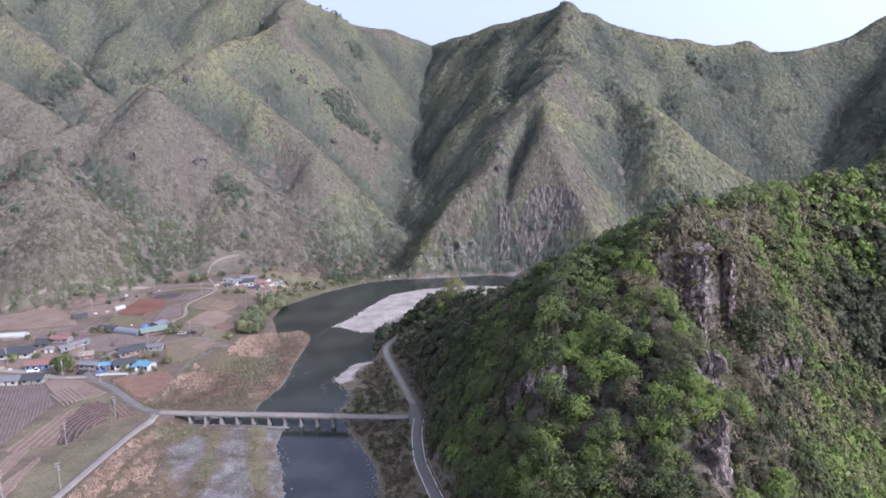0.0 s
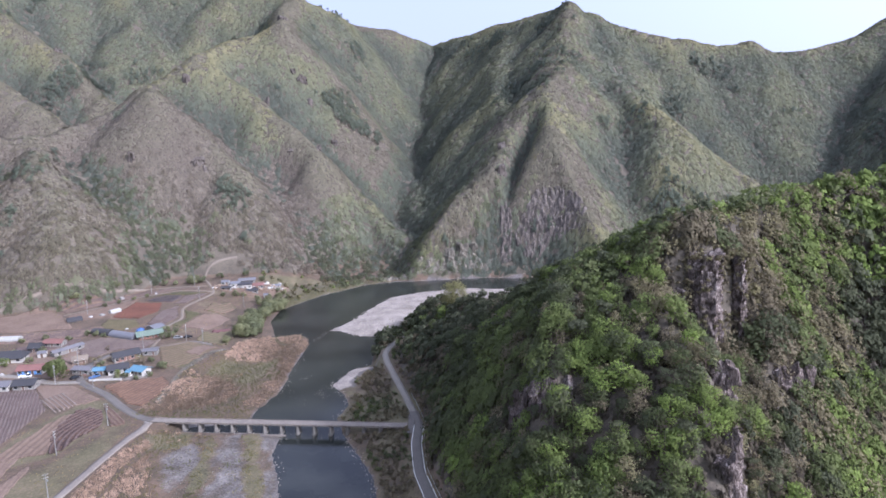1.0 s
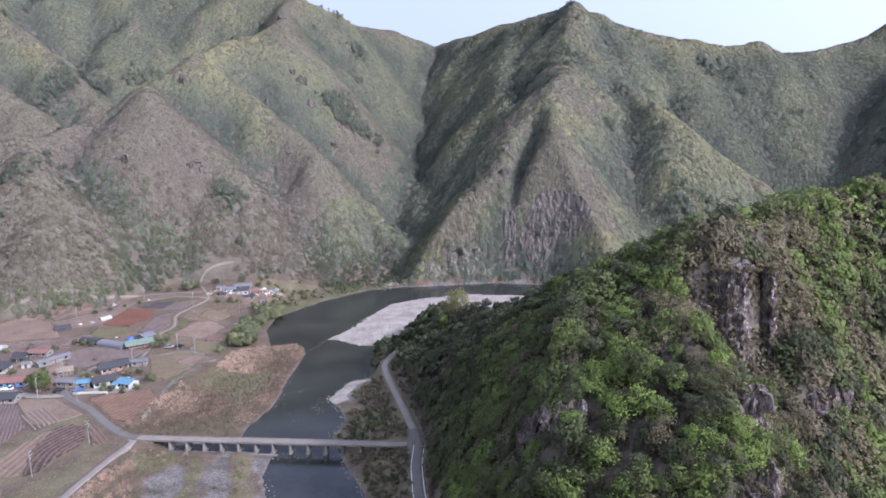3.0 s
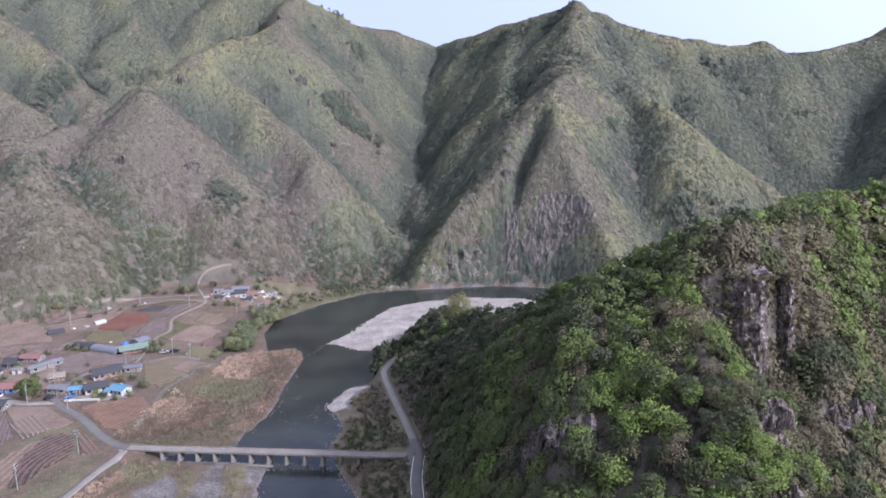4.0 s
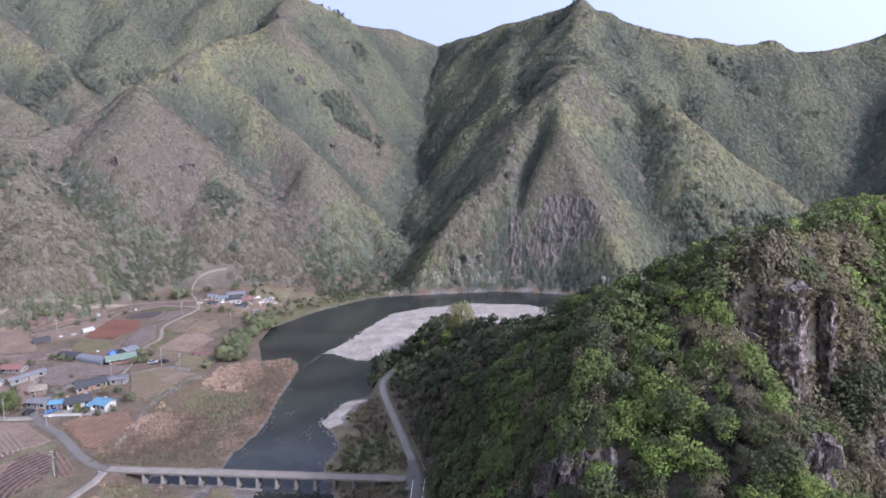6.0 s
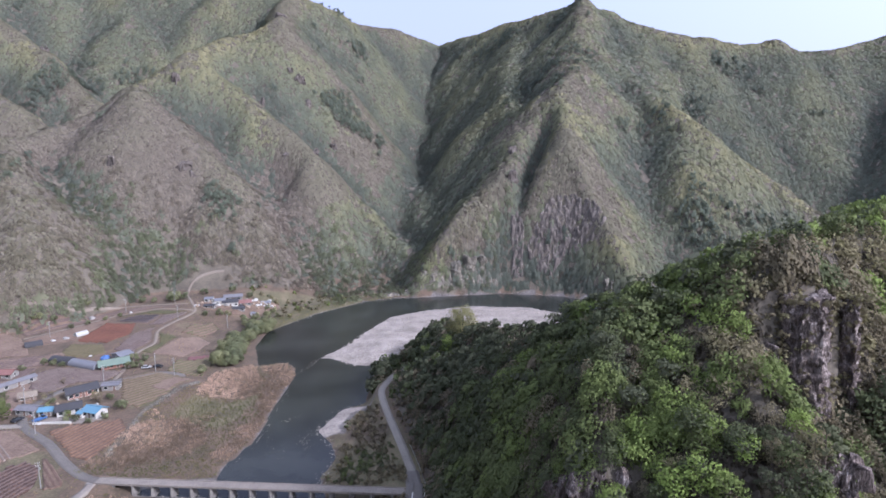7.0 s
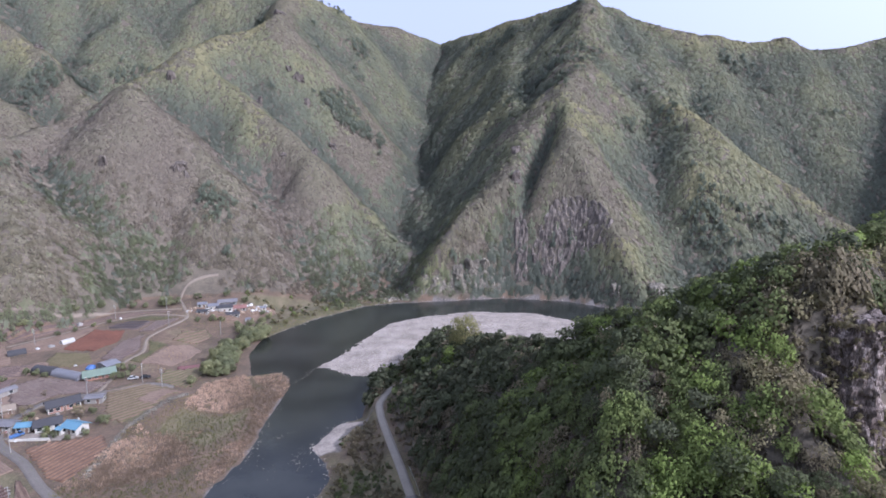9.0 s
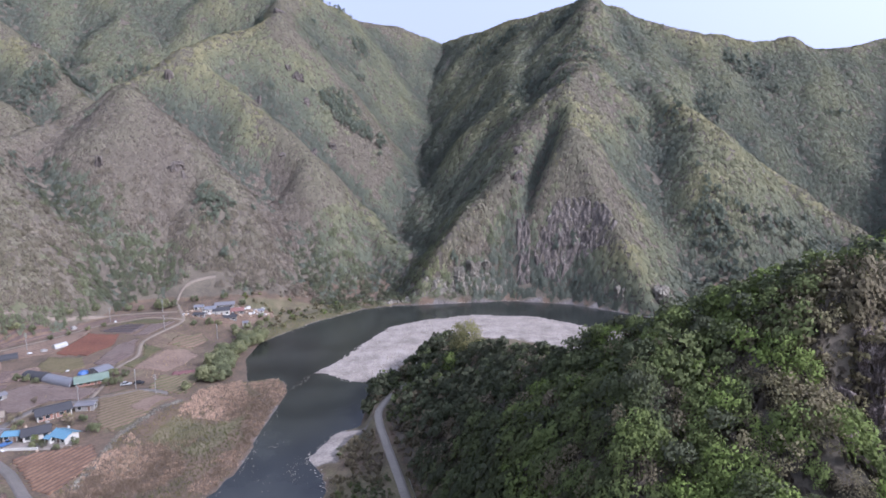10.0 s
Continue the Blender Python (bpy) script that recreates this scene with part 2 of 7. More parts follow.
def value_noise(x, y, size, seed=0):
    """Noise from -1 to 1 with bumps about size metres wide."""
    u, v = np.asarray(x) / size, np.asarray(y) / size
    iu, iv = np.floor(u), np.floor(v)
    fu, fv = u - iu, v - iv
    fu, fv = fu * fu * (3 - 2 * fu), fv * fv * (3 - 2 * fv)
    a, b = lattice(iu, iv, seed), lattice(iu + 1, iv, seed)
    c, d = lattice(iu, iv + 1, seed), lattice(iu + 1, iv + 1, seed)
    return 2 * ((a * (1 - fu) + b * fu) * (1 - fv) + (c * (1 - fu) + d * fu) * fv) - 1


def fractal(x, y, size, octaves=4, seed=0):
    total, amp, norm = 0, 1.0, 0.0
    for k in range(octaves):
        total = total + amp * value_noise(x, y, size / 2**k, seed + 17 * k)
        norm += amp
        amp *= 0.5
    return total / norm


# ---------------------------------------------------------------- the lie of the land
def near_line(x, y, line):
    """Distance to a polyline of (x, y, ...) and the interpolated third value there."""
    best, val = np.full(np.shape(x), 1e9), np.zeros(np.shape(x))
    for (x0, y0, *z0), (x1, y1, *z1) in zip(line, line[1:]):
        dx, dy = x1 - x0, y1 - y0
        s = np.clip(((x - x0) * dx + (y - y0) * dy) / (dx * dx + dy * dy), 0, 1)
        d = np.hypot(x - x0 - s * dx, y - y0 - s * dy)
        z = z0[0] + s * (z1[0] - z0[0]) if z0 else s
        val, best = np.where(d < best, z, val), np.minimum(d, best)
    return best, val


def inside(x, y, poly):
    hit = np.zeros(np.shape(x), bool)
    for (x0, y0), (x1, y1) in zip(poly, poly[1:] + poly[:1]):
        cross = (y0 > y) != (y1 > y)
        hit ^= cross & (x < (x1 - x0) * (y - y0) / ((y1 - y0) or 1e-9) + x0)
    return hit


BANK_BELOW = [(-30, -400), (-34, 0), (-46, 130), (-49, 160), (-54, 175), (-60, 190), (-61, 203)]
SIDE_CHANNEL = [(-65, 205.3), (-75, 206), (-87, 206.3), (-98, 207), (-98, 211.4), (-90, 212.8), (-78, 214.5)]       # the pool under the western spans
BANK_ABOVE = [(-77, 219), (-77, 226), (-74.5, 234), (-73, 247), (-74, 260), (-74.5, 275), (-75, 290), (-75.5, 305), (-80, 318), (-86, 322), (-97, 318), (-101, 328), (-108, 345), (-110, 371), (-100, 392),
              (-89, 413), (-66, 440), (-44, 451), (-18, 455), (32, 465), (73, 456), (95, 440), (140, 405), (230, 380), (700, 330)]
LEFT_BANK = BANK_BELOW + SIDE_CHANNEL + BANK_ABOVE
RIGHT_BANK = [(700, 300), (230, 352), (130, 376), (80, 402), (47, 426), (8, 430), (-20, 420), (-43, 403), (-56, 367), (-62, 345), (-71, 328), (-62, 325), (-52, 317),
              (-41, 317), (-41, 305), (-39, 274), (-47, 269), (-53, 250), (-46, 240), (-42, 230), (-45, 218), (-39, 203), (-32, 190), (-25, 176), (-22, 160), (-18, 130), (-6, 0), (0, -400)]
RIVER = LEFT_BANK + RIGHT_BANK

# crest lines: x, y, height
RIDGES_FAR = [
    (1.04, [(-620, 800, 360), (-500, 900, 380), (-330, 880, 340), (-216, 850, 306), (-165, 898, 292), (-146, 930, 281), (-90, 955, 279), (-25, 1000, 260), (60, 900, 273), (120, 830, 275), (149, 803, 277), (185, 780, 253),
            (250, 750, 227), (285, 755, 226), (320, 750, 217), (357, 748, 221), (390, 752, 209), (430, 757, 213), (465, 767, 221), (500, 770, 232), (600, 780, 290), (900, 800, 330)]),
    (1.11, [(-216, 850, 306), (-150, 830, 235), (-79, 807, 166), (-45, 790, 135), (-20, 720, 75)]),
    (1.11, [(-216, 850, 306), (-197, 717, 243), (-155, 715, 188), (-117, 715, 145), (-75, 690, 108), (-45, 640, 68), (-30, 560, 40)]),
    (1.11, [(-197, 717, 243), (-235, 680, 220), (-255, 626, 195), (-189, 600, 149), (-125, 556, 102), (-82, 555, 60), (-45, 515, 28), (-28, 485, 10)]),
    (1.06, [(-255, 626, 190), (-290, 580, 158), (-265, 539, 152), (-239, 536, 132), (-189, 510, 91), (-150, 480, 50), (-130, 455, 18)]),
    (0.98, [(-290, 570, 150), (-330, 480, 110), (-300, 430, 92), (-266, 392, 62), (-262, 372, 20)]),
    (0.98, [(-330, 480, 110), (-420, 420, 125), (-430, 250, 130), (-420, 0, 150), (-380, -250, 160), (0, -420, 150), (350, -250, 170), (380, 60, 160), (330, 260, 150)]),
    (1.04, [(-620, 800, 360), (-520, 720, 260), (-441, 691, 211), (-380, 660, 160), (-340, 640, 138)]),
    (1.04, [(-640, 650, 270), (-480, 600, 190), (-400, 580, 150), (-360, 560, 120)]),
    (1.04, [(-500, 900, 380), (-400, 800, 270), (-330, 740, 200), (-295, 715, 175)]),
    (1.11, [(149, 803, 277), (130, 700, 215), (120, 639, 180), (89, 598, 163), (85, 540, 122), (82, 501, 88), (100, 482, 58), (128, 470, 32), (150, 460, 8)]),
    (1.05, [(75, 882, 272), (64, 780, 218), (54, 660, 160), (51, 591, 126), (44, 540, 102), (24, 502, 72), (6, 476, 36), (-4, 463, 8)]),
    (1.00, [(149, 803, 277), (141, 758, 262), (128, 712, 232), (104, 640, 182)]),
    (1.05, [(178, 786, 262), (190, 725, 220), (194, 650, 165), (200, 585, 128)]),
    (1.15, [(149, 803, 277), (172, 660, 178), (197, 569, 126), (237, 574, 100), (268, 548, 72), (300, 520, 45), (340, 480, 12)]),
    (1.25, [(250, 750, 227), (268, 705, 180), (284, 672, 140), (296, 650, 112)]),
    (1.2, [(357, 748, 221), (350, 690, 160), (352, 640, 108), (372, 590, 60)]),
    (1.04, [(600, 780, 290), (500, 640, 200), (450, 560, 140), (430, 490, 90), (420, 430, 30)]),
]
RIDGES_NEAR = [
    (0.95, [(330, 260, 140), (200, 236, 105), (150, 212, 91), (113, 197, 85), (86, 182, 81), (64, 163, 83)]),
    (1.12, [(64, 163, 83), (50, 178, 71), (37, 196, 60), (30, 212, 48)]),
    (0.66, [(37, 196, 58), (27, 215, 46), (13, 260, 31), (0, 300, 23), (-8, 328, 13), (-12, 348, 5)]),
    (0.80, [(900, 400, 330), (800, 300, 250), (600, 200, 200), (380, 60, 160), (330, 260, 150)]),
    (0.75, [(0, -420, 150), (350, -250, 170), (380, 60, 160), (330, 260, 150)]),
    (1.30, [(61, 142, 47), (58, 130, 41), (50, 116, 27), (42, 95, 8)]),
    (1.30, [(150, 212, 88), (154, 175, 54), (152, 130, 22), (148, 90, 6)]),
    (1.25, [(50, 178, 70), (35, 165, 65), (27, 153, 57), (23, 143, 50), (20, 133, 34), (14, 115, 12)]),
    (1.15, [(64, 163, 82), (54, 153, 67), (44, 146, 52), (39, 134, 41), (32, 112, 16)]),
    (0.95, [(37, 196, 57), (16, 200, 39), (4, 206, 24)]),
    (0.95, [(200, 236, 105), (190, 170, 72), (180, 120, 40), (170, 60, 15)]),
]
# road centre lines: x, y, height
ROAD_RIVERSIDE = [(12, 90, 6.0), (4, 128, 5.6), (-4.6, 153, 5.2), (-10, 172, 4.8), (-12, 190, 4.3), (-11.9, 204, 4.0), (-14.7, 215, 4.3), (-19, 229, 5.0), (-24.5, 246, 5.6), (-29.5, 262, 6.0), (-32, 273, 6.3),
                  (-29.5, 286, 6.5), (-20, 305, 6.8)]


FOOT_Y, FOOT_X = (80, 128, 153, 172, 190, 204, 229, 262, 275, 290, 305, 345, 372, 400), (16, 6.6, -2.3, -7.5, -9.3, -9.3, -16.4, -27, -29.3, -28.5, -27, -14, 12, 60)


BRIDGE_HEAD = [(-108.5, 209, 3.75), (-116, 210.6, 3.85), (-126, 217.5, 4.2)]
GULLY = [(72, 560, 0), (60, 532, 0), (49, 505, 0), (40, 482, 0), (33, 468, 0)]     # the cleft beside the cliff


def tents(x, y, ridges, soft):
    top = np.full(np.shape(x), -50.0)
    for k, line in ridges:
        for a, b in zip(line, line[1:]):
            d, z = near_line(x, y, [a, b])
            top = np.maximum(top, z - k * (np.sqrt(d * d + soft * soft) - soft))
    return top


def spurred(x, y, ridges, soft, join, deep):
    """Mountain sides below crest lines: rounded crests, hollows that run together, and spurs that branch off down the slope."""
    top = np.full(np.shape(x), -50.0)
    for n, (k, line) in enumerate(ridges):
        k = 1.05 * k
        best, come = np.full(np.shape(x), -60.0), 0.0
        for a, b in zip(line, line[1:]):
            d, z = near_line(x, y, [a, b])
            run = math.hypot(b[0] - a[0], b[1] - a[1])
            at = come + run * near_line(x, y, [a[:2], b[:2]])[1] + 0.2 * d
            spur = value_noise(at, 0 * at, 42, 400 + n) + 0.45 * value_noise(at, 0.3 * d, 19, 440 + n)
            best = np.maximum(best, z - k * (np.sqrt(d * d + soft * soft) - soft) + deep * spur * smoothstep(6, 55, d))
            come += run
        h = np.clip(join - np.abs(top - best), 0, None) / join
        top = np.maximum(top, best) + h * h * join / 4
    return top


def smoothstep(a, b, v):
    u = np.clip((v - a) / (b - a), 0, 1)
    return u * u * (3 - 2 * u)


def land(x, y):
    """Height of the ground, and how far it is hillside (0 to 1)."""
    wet = inside(x, y, RIVER)
    sl, _ = near_line(x, y, [(*p, 0) for p in LEFT_BANK])
    sr, _ = near_line(x, y, [(*p, 0) for p in RIGHT_BANK])
    d = np.minimum(sl, sr)
    left = sl < sr
    # left bank: gravel flat, a step up to the terrace, then fields that rise gently to the hills
    sm, _ = near_line(x, y, [(*p, 0) for p in BANK_BELOW + BANK_ABOVE])
    zl = 1.3 * smoothstep(0, 9, sm) + 2.6 * smoothstep(30, 44, sm) + 0.02 * np.clip(sm - 44, 0, 250) + 0.04 * np.clip(y - 250, 0, 220) * smoothstep(25, 60, sm)
    zl = np.minimum(zl, 0.2 + 0.45 * sl)
    # right bank: a low bar of shingle upstream, a steeper bank below the road
    bar = smoothstep(285, 310, y)
    zr = (1 - bar) * (1.2 * smoothstep(0, 6, sr) + 3.0 * smoothstep(8, 26, sr)) + bar * 1.4 * smoothstep(0, 22, sr)
    z = np.where(left, zl, zr) + 0.12 * fractal(x, y, 9, 3, 5) * (d > 1)
    bed = -2.2 * smoothstep(0, 9, d) - 0.15
    z = np.where(wet, bed, z)
    wx, wy = x + 7 * fractal(x, y, 60, 3, 1), y + 7 * fractal(x, y, 60, 3, 2)
    far = spurred(wx, wy, RIDGES_FAR, 9.0, 14.0, 7.0)
    rough = smoothstep(5, 40, far)
    far = far + rough * (4.5 * fractal(x, y, 70, 4, 3) - 2.5 * np.abs(fractal(x, y, 28, 3, 4)))
    wx, wy = x + 2.5 * fractal(x, y, 25, 2, 7), y + 2.5 * fractal(x, y, 25, 2, 8)
    near = tents(wx, wy, RIDGES_NEAR, 3.0)
    near = near + smoothstep(6, 25, near) * (3.0 * fractal(x, y, 24, 3, 9))
    # east of the cliff the southern side is steeper than the northern one
    crest = RIDGES_NEAR[0][1]
    cd, cz = near_line(x, y, crest)
    south = (y < np.interp(x, [p[0] for p in crest[::-1]], [p[1] for p in crest[::-1]])) & (x > 55)
    face = cz - 1.62 * (np.sqrt(cd * cd + 9) - 3) + 2.0 * np.clip(69 - x, 0, 60) + 0.8 * np.clip(x - 125, 0, 400) + 2.0 * fractal(x, y, 20, 3, 19)
    near = np.where(south, np.minimum(near, face), near)
    # the ground drops away below the hilltop cliff to a brushy ledge
    ledge = 50 - 0.4 * (151 - y) - 0.7 * np.clip(132 - y, 0, 60) + 1.3 * np.clip(np.abs(x - 71) - 6.5, 0, 60)
    near = np.where(y < 153.8 + 0.4 * np.clip(x - 69.5, 0, 6), np.minimum(near, ledge), near)
    gd, _ = near_line(x, y, GULLY)
    far = far - 15 * np.exp(-((gd / 8.0) ** 2))
    far = np.minimum(far, 0.4 + 1.75 * np.clip(sl - 1.5, 0, 999))
    foot = np.interp(y, FOOT_Y, FOOT_X)
    near = np.where(y > 80, np.minimum(near, 4.0 + 1.9 * (x - foot)), near)
    hills = np.where(wet, -5, np.where(left, far, near))
    hill = smoothstep(0.0, 1.5, hills - z)
    z = np.maximum(z, hills)
    rd, rz = near_line(x, y, ROAD_RIVERSIDE)
    w = 1 - smoothstep(2.9, 5.0, rd)
    z = np.where(wet, z, z * (1 - w) + rz * w)
    ad, az = near_line(x, y, BRIDGE_HEAD)
    v = 1 - smoothstep(2.6, 6.5, ad)
    z = np.where(wet, z, np.maximum(z, z * (1 - v) + az * v))
    return z, hill * (1 - w)


def spread(parts):
    """Grid lines from rows of (start, end, step)."""
    out = [np.arange(a, b, s) for a, b, s in parts]
    return np.concatenate(out + [np.array([parts[-1][1]])])


GX = spread([(-3600, -1200, 300), (-1200, -700, 50), (-700, -330, 7), (-330, -240, 4), (-240, 110, 2), (110, 440, 5), (440, 1000, 20), (1000, 3600, 260)])
GY = spread([(-3000, -500, 250), (-500, 60, 20), (60, 100, 4), (100, 440, 2.4), (440, 1010, 5), (1010, 1300, 30), (1300, 4000, 300)])
XX, YY = np.meshgrid(GX, GY)
ZZ, HILL = land(XX, YY)


def ground_z(x, y):
    """Height of the ground sheet at a place or at arrays of places."""
    x, y = np.asarray(x, float), np.asarray(y, float)
    i, j = np.clip(np.searchsorted(GX, x) - 1, 0, len(GX) - 2), np.clip(np.searchsorted(GY, y) - 1, 0, len(GY) - 2)
    u, v = (x - GX[i]) / (GX[i + 1] - GX[i]), (y - GY[j]) / (GY[j + 1] - GY[j])
    return (ZZ[j, i] * (1 - u) + ZZ[j, i + 1] * u) * (1 - v) + (ZZ[j + 1, i] * (1 - u) + ZZ[j + 1, i + 1] * u) * v


def hill_at(x, y):
    i, j = np.clip(np.searchsorted(GX, x) - 1, 0, len(GX) - 2), np.clip(np.searchsorted(GY, y) - 1, 0, len(GY) - 2)
    return HILL[j, i]


NXG, NYG = len(GX), len(GY)
idx = np.arange(NXG * NYG).reshape(NYG, NXG)
quads = np.stack([idx[:-1, :-1], idx[:-1, 1:], idx[1:, 1:], idx[1:, :-1]], -1).reshape(-1, 4)
ground = tagged(new("ground", quick_mesh("ground", np.stack([XX, YY, ZZ], -1).reshape(-1, 3), quads, M_GROUND, smooth=True)),
                "brown soil and leaf litter of valley floor and hillsides", "ground", kind="structure")

SL, SR = near_line(XX, YY, [(*p, 0) for p in LEFT_BANK])[0], near_line(XX, YY, [(*p, 0) for p in RIGHT_BANK])[0]
ON_LEFT = SL < SR
FLAT = [(-99, 190), (-86, 203), (-60, 206), (-50, 161), (-40, 110), (-74, 110), (-82, 159), (-93, 174)]        # the open gravel below the bridge
streak = np.minimum(near_line(XX, YY, [(-71, 201, 0), (-64, 180, 0), (-56, 158, 0), (-48, 125, 0)])[0], near_line(XX, YY, [(-87, 202, 0), (-83, 188, 0), (-79, 172, 0), (-76, 150, 0)])[0] * 1.15)
streaky = np.clip(1 - smoothstep(0.6, 3.6, streak + 3.2 * fractal(XX, YY, 8, 4, 73)), 0, 1)
flat_in = smoothstep(-3, 3, near_line(XX, YY, [(*p, 0) for p in FLAT + FLAT[:1]])[0] * np.where(inside(XX, YY, FLAT), 1, -1))
gravel_left = np.where(YY < 207, np.maximum(flat_in * (0.54 + 0.45 * fractal(XX * 1.6, YY * 0.6, 11, 4, 71)), 0.65 * (1 - smoothstep(0.5, 3, SL))) - 0.7 * streaky,
                       np.where(YY < 312, 1 - smoothstep(0.8, 4, SL), 1 - smoothstep(0.3, 2.5, SL)) * (0.45 + 0.4 * fractal(XX, YY, 9, 3, 72)))
bar_here = smoothstep(306, 314, YY)
shoal_here = smoothstep(243, 248, YY) * (1 - smoothstep(267, 272, YY))
gravel_right = np.maximum(np.maximum(bar_here * (1 - smoothstep(40, 60, SR)), shoal_here * (1 - smoothstep(7, 10, SR))), 0.45 * (1 - smoothstep(0.2, 1.6, SR))) * (1 - HILL)
WET = inside(XX, YY, RIVER)
GRAVEL = np.where(WET, 1, np.where(ON_LEFT, gravel_left, gravel_right))
MEADOW = np.where(WET, 0, 1 - HILL)
GREENS = ([(-134, 218), (-116, 208), (-113.5, 189), (-113.3, 100), (-124, 100), (-126, 150), (-133, 172), (-127, 183), (-124, 199)], [(-112, 201), (-93, 207.5), (-91, 194), (-101, 187)],
          [(-112, 256), (-112, 280), (-95, 272), (-84, 284), (-83, 264), (-88, 247)], [(-120, 376), (-104, 372), (-94, 398), (-70, 434), (-44, 446), (-46, 456), (-84, 440), (-112, 410)],
          [(-152, 200), (-146, 226), (-136, 226), (-126, 220), (-125, 200), (-130, 180), (-150, 165)], [(-148, 286), (-120, 296), (-118, 262), (-128, 256)], [(-146, 428), (-112, 446), (-84, 452), (-70, 438), (-104, 398), (-118, 402), (-130, 420)])
GRASS = np.zeros(XX.shape)
for g in GREENS:
    GRASS = np.maximum(GRASS, smoothstep(-2.5, 2.5, near_line(XX, YY, [(*p, 0) for p in g + g[:1]])[0] * np.where(inside(XX, YY, g), 1, -1)))
GRASS = np.where(WET, 0, np.maximum(GRASS * 0.64, np.where(ON_LEFT, 0.26, 0.55)) + 0.28 * fractal(XX, YY, 22, 4, 75)) * MEADOW + 0.42 * streaky * (YY < 207)
SHINGLE = np.where(WET | ON_LEFT, 0, np.maximum(bar_here * (1 - smoothstep(40, 60, SR)), 0.85 * shoal_here * (1 - smoothstep(5, 9, SR))) * (1 - HILL))
for nm, arr in (("gravel", GRAVEL), ("meadow", MEADOW), ("grass", GRASS), ("shingle", SHINGLE)):
    ground.data.attributes.new(nm, "FLOAT", "POINT").data.foreach_set("value", arr.astype(np.float32).ravel())

bm = bmesh.new()
bmesh.ops.create_grid(bm, x_segments=2, y_segments=2, size=1, matrix=Matrix.Diagonal((720, 520, 1, 1)))
river = part("water", bm, M_WATER)
river.location = (0, 100, 0)
tagged(river, "calm dark grey-blue river water over stones", "river", kind="structure")


# ---------------------------------------------------------------- plants
def crown(clumps, leaves, radius, tall, size, seed, flat=0.0):
    """Leaf clumps set round a crown of that radius and height; its foot is at 0. Returns the corners of loose three-cornered leaf sprays."""
    rng = np.random.default_rng(seed)
    a = rng.uniform(0, 2 * np.pi, clumps)
    u = rng.uniform(0.0, 1.0, clumps) ** 0.8
    h = 0.18 + 0.72 * u
    rad = radius * np.sqrt(np.clip(1 - ((h - 0.42) / 0.62) ** 2, 0.05, 1)) * rng.uniform(0.35, 0.85, clumps)
    cc = np.stack([rad * np.cos(a), rad * np.sin(a), tall * h], 1)
    cr = radius * rng.uniform(0.30, 0.48, clumps)
    which = np.repeat(np.arange(clumps), leaves)
    n = len(which)
    out = rng.normal(size=(n, 3))
    out[:, 2] = out[:, 2] * (1 - flat) + 0.35
    out /= np.linalg.norm(out, axis=1, keepdims=True)
    p = cc[which] + out * (cr[which] * rng.uniform(0.55, 1.05, n))[:, None] * np.array([1, 1, 0.8])
    nor = out + rng.normal(size=(n, 3)) * 0.45
    nor /= np.linalg.norm(nor, axis=1, keepdims=True)
    t = np.cross(nor, rng.normal(size=(n, 3)))
    t /= np.linalg.norm(t, axis=1, keepdims=True)
    b = np.cross(nor, t)
    s = (size * rng.uniform(0.6, 1.35, n))[:, None]
    leaf = np.stack([p - t * s - b * s * 0.5, p + t * s - b * s * 0.5, p + b * s], 1)
    return leaf.reshape(-1, 3)


def canopy(leaves, radius, tall, size, seed):
    """A shallow dome of leaf sprays, as a crown looks from afar; its foot is at 0."""
    rng = np.random.default_rng(seed)
    a, r = rng.uniform(0, 2 * np.pi, leaves), np.sqrt(rng.uniform(0, 1, leaves))
    wob = 1 + 0.22 * np.sin(3 * a + rng.uniform(0, 6)) + 0.12 * np.sin(5 * a + rng.uniform(0, 6))
    p = np.stack([radius * wob * r * np.cos(a), radius * wob * r * np.sin(a), tall * (0.25 + 0.65 * (1 - r**2)) + rng.normal(size=leaves) * 0.08 * tall], 1)
    nor = np.stack([0.7 * r * np.cos(a), 0.7 * r * np.sin(a), np.ones(leaves)], 1) + rng.normal(size=(leaves, 3)) * 0.4
    nor /= np.linalg.norm(nor, axis=1, keepdims=True)
    t = np.cross(nor, rng.normal(size=(leaves, 3)))
    t /= np.linalg.norm(t, axis=1, keepdims=True)
    b = np.cross(nor, t)
    s = (size * rng.uniform(0.6, 1.35, leaves))[:, None]
    return np.stack([p - t * s - b * s * 0.5, p + t * s - b * s * 0.5, p + b * s], 1).reshape(-1, 3)


def outward(tpl):
    """Directions from a crown's heart to its leaves."""
    d = tpl - np.array([0, 0, 0.38 * tpl[:, 2].max()])
    return d / (np.linalg.norm(d, axis=1, keepdims=True) + 1e-6)


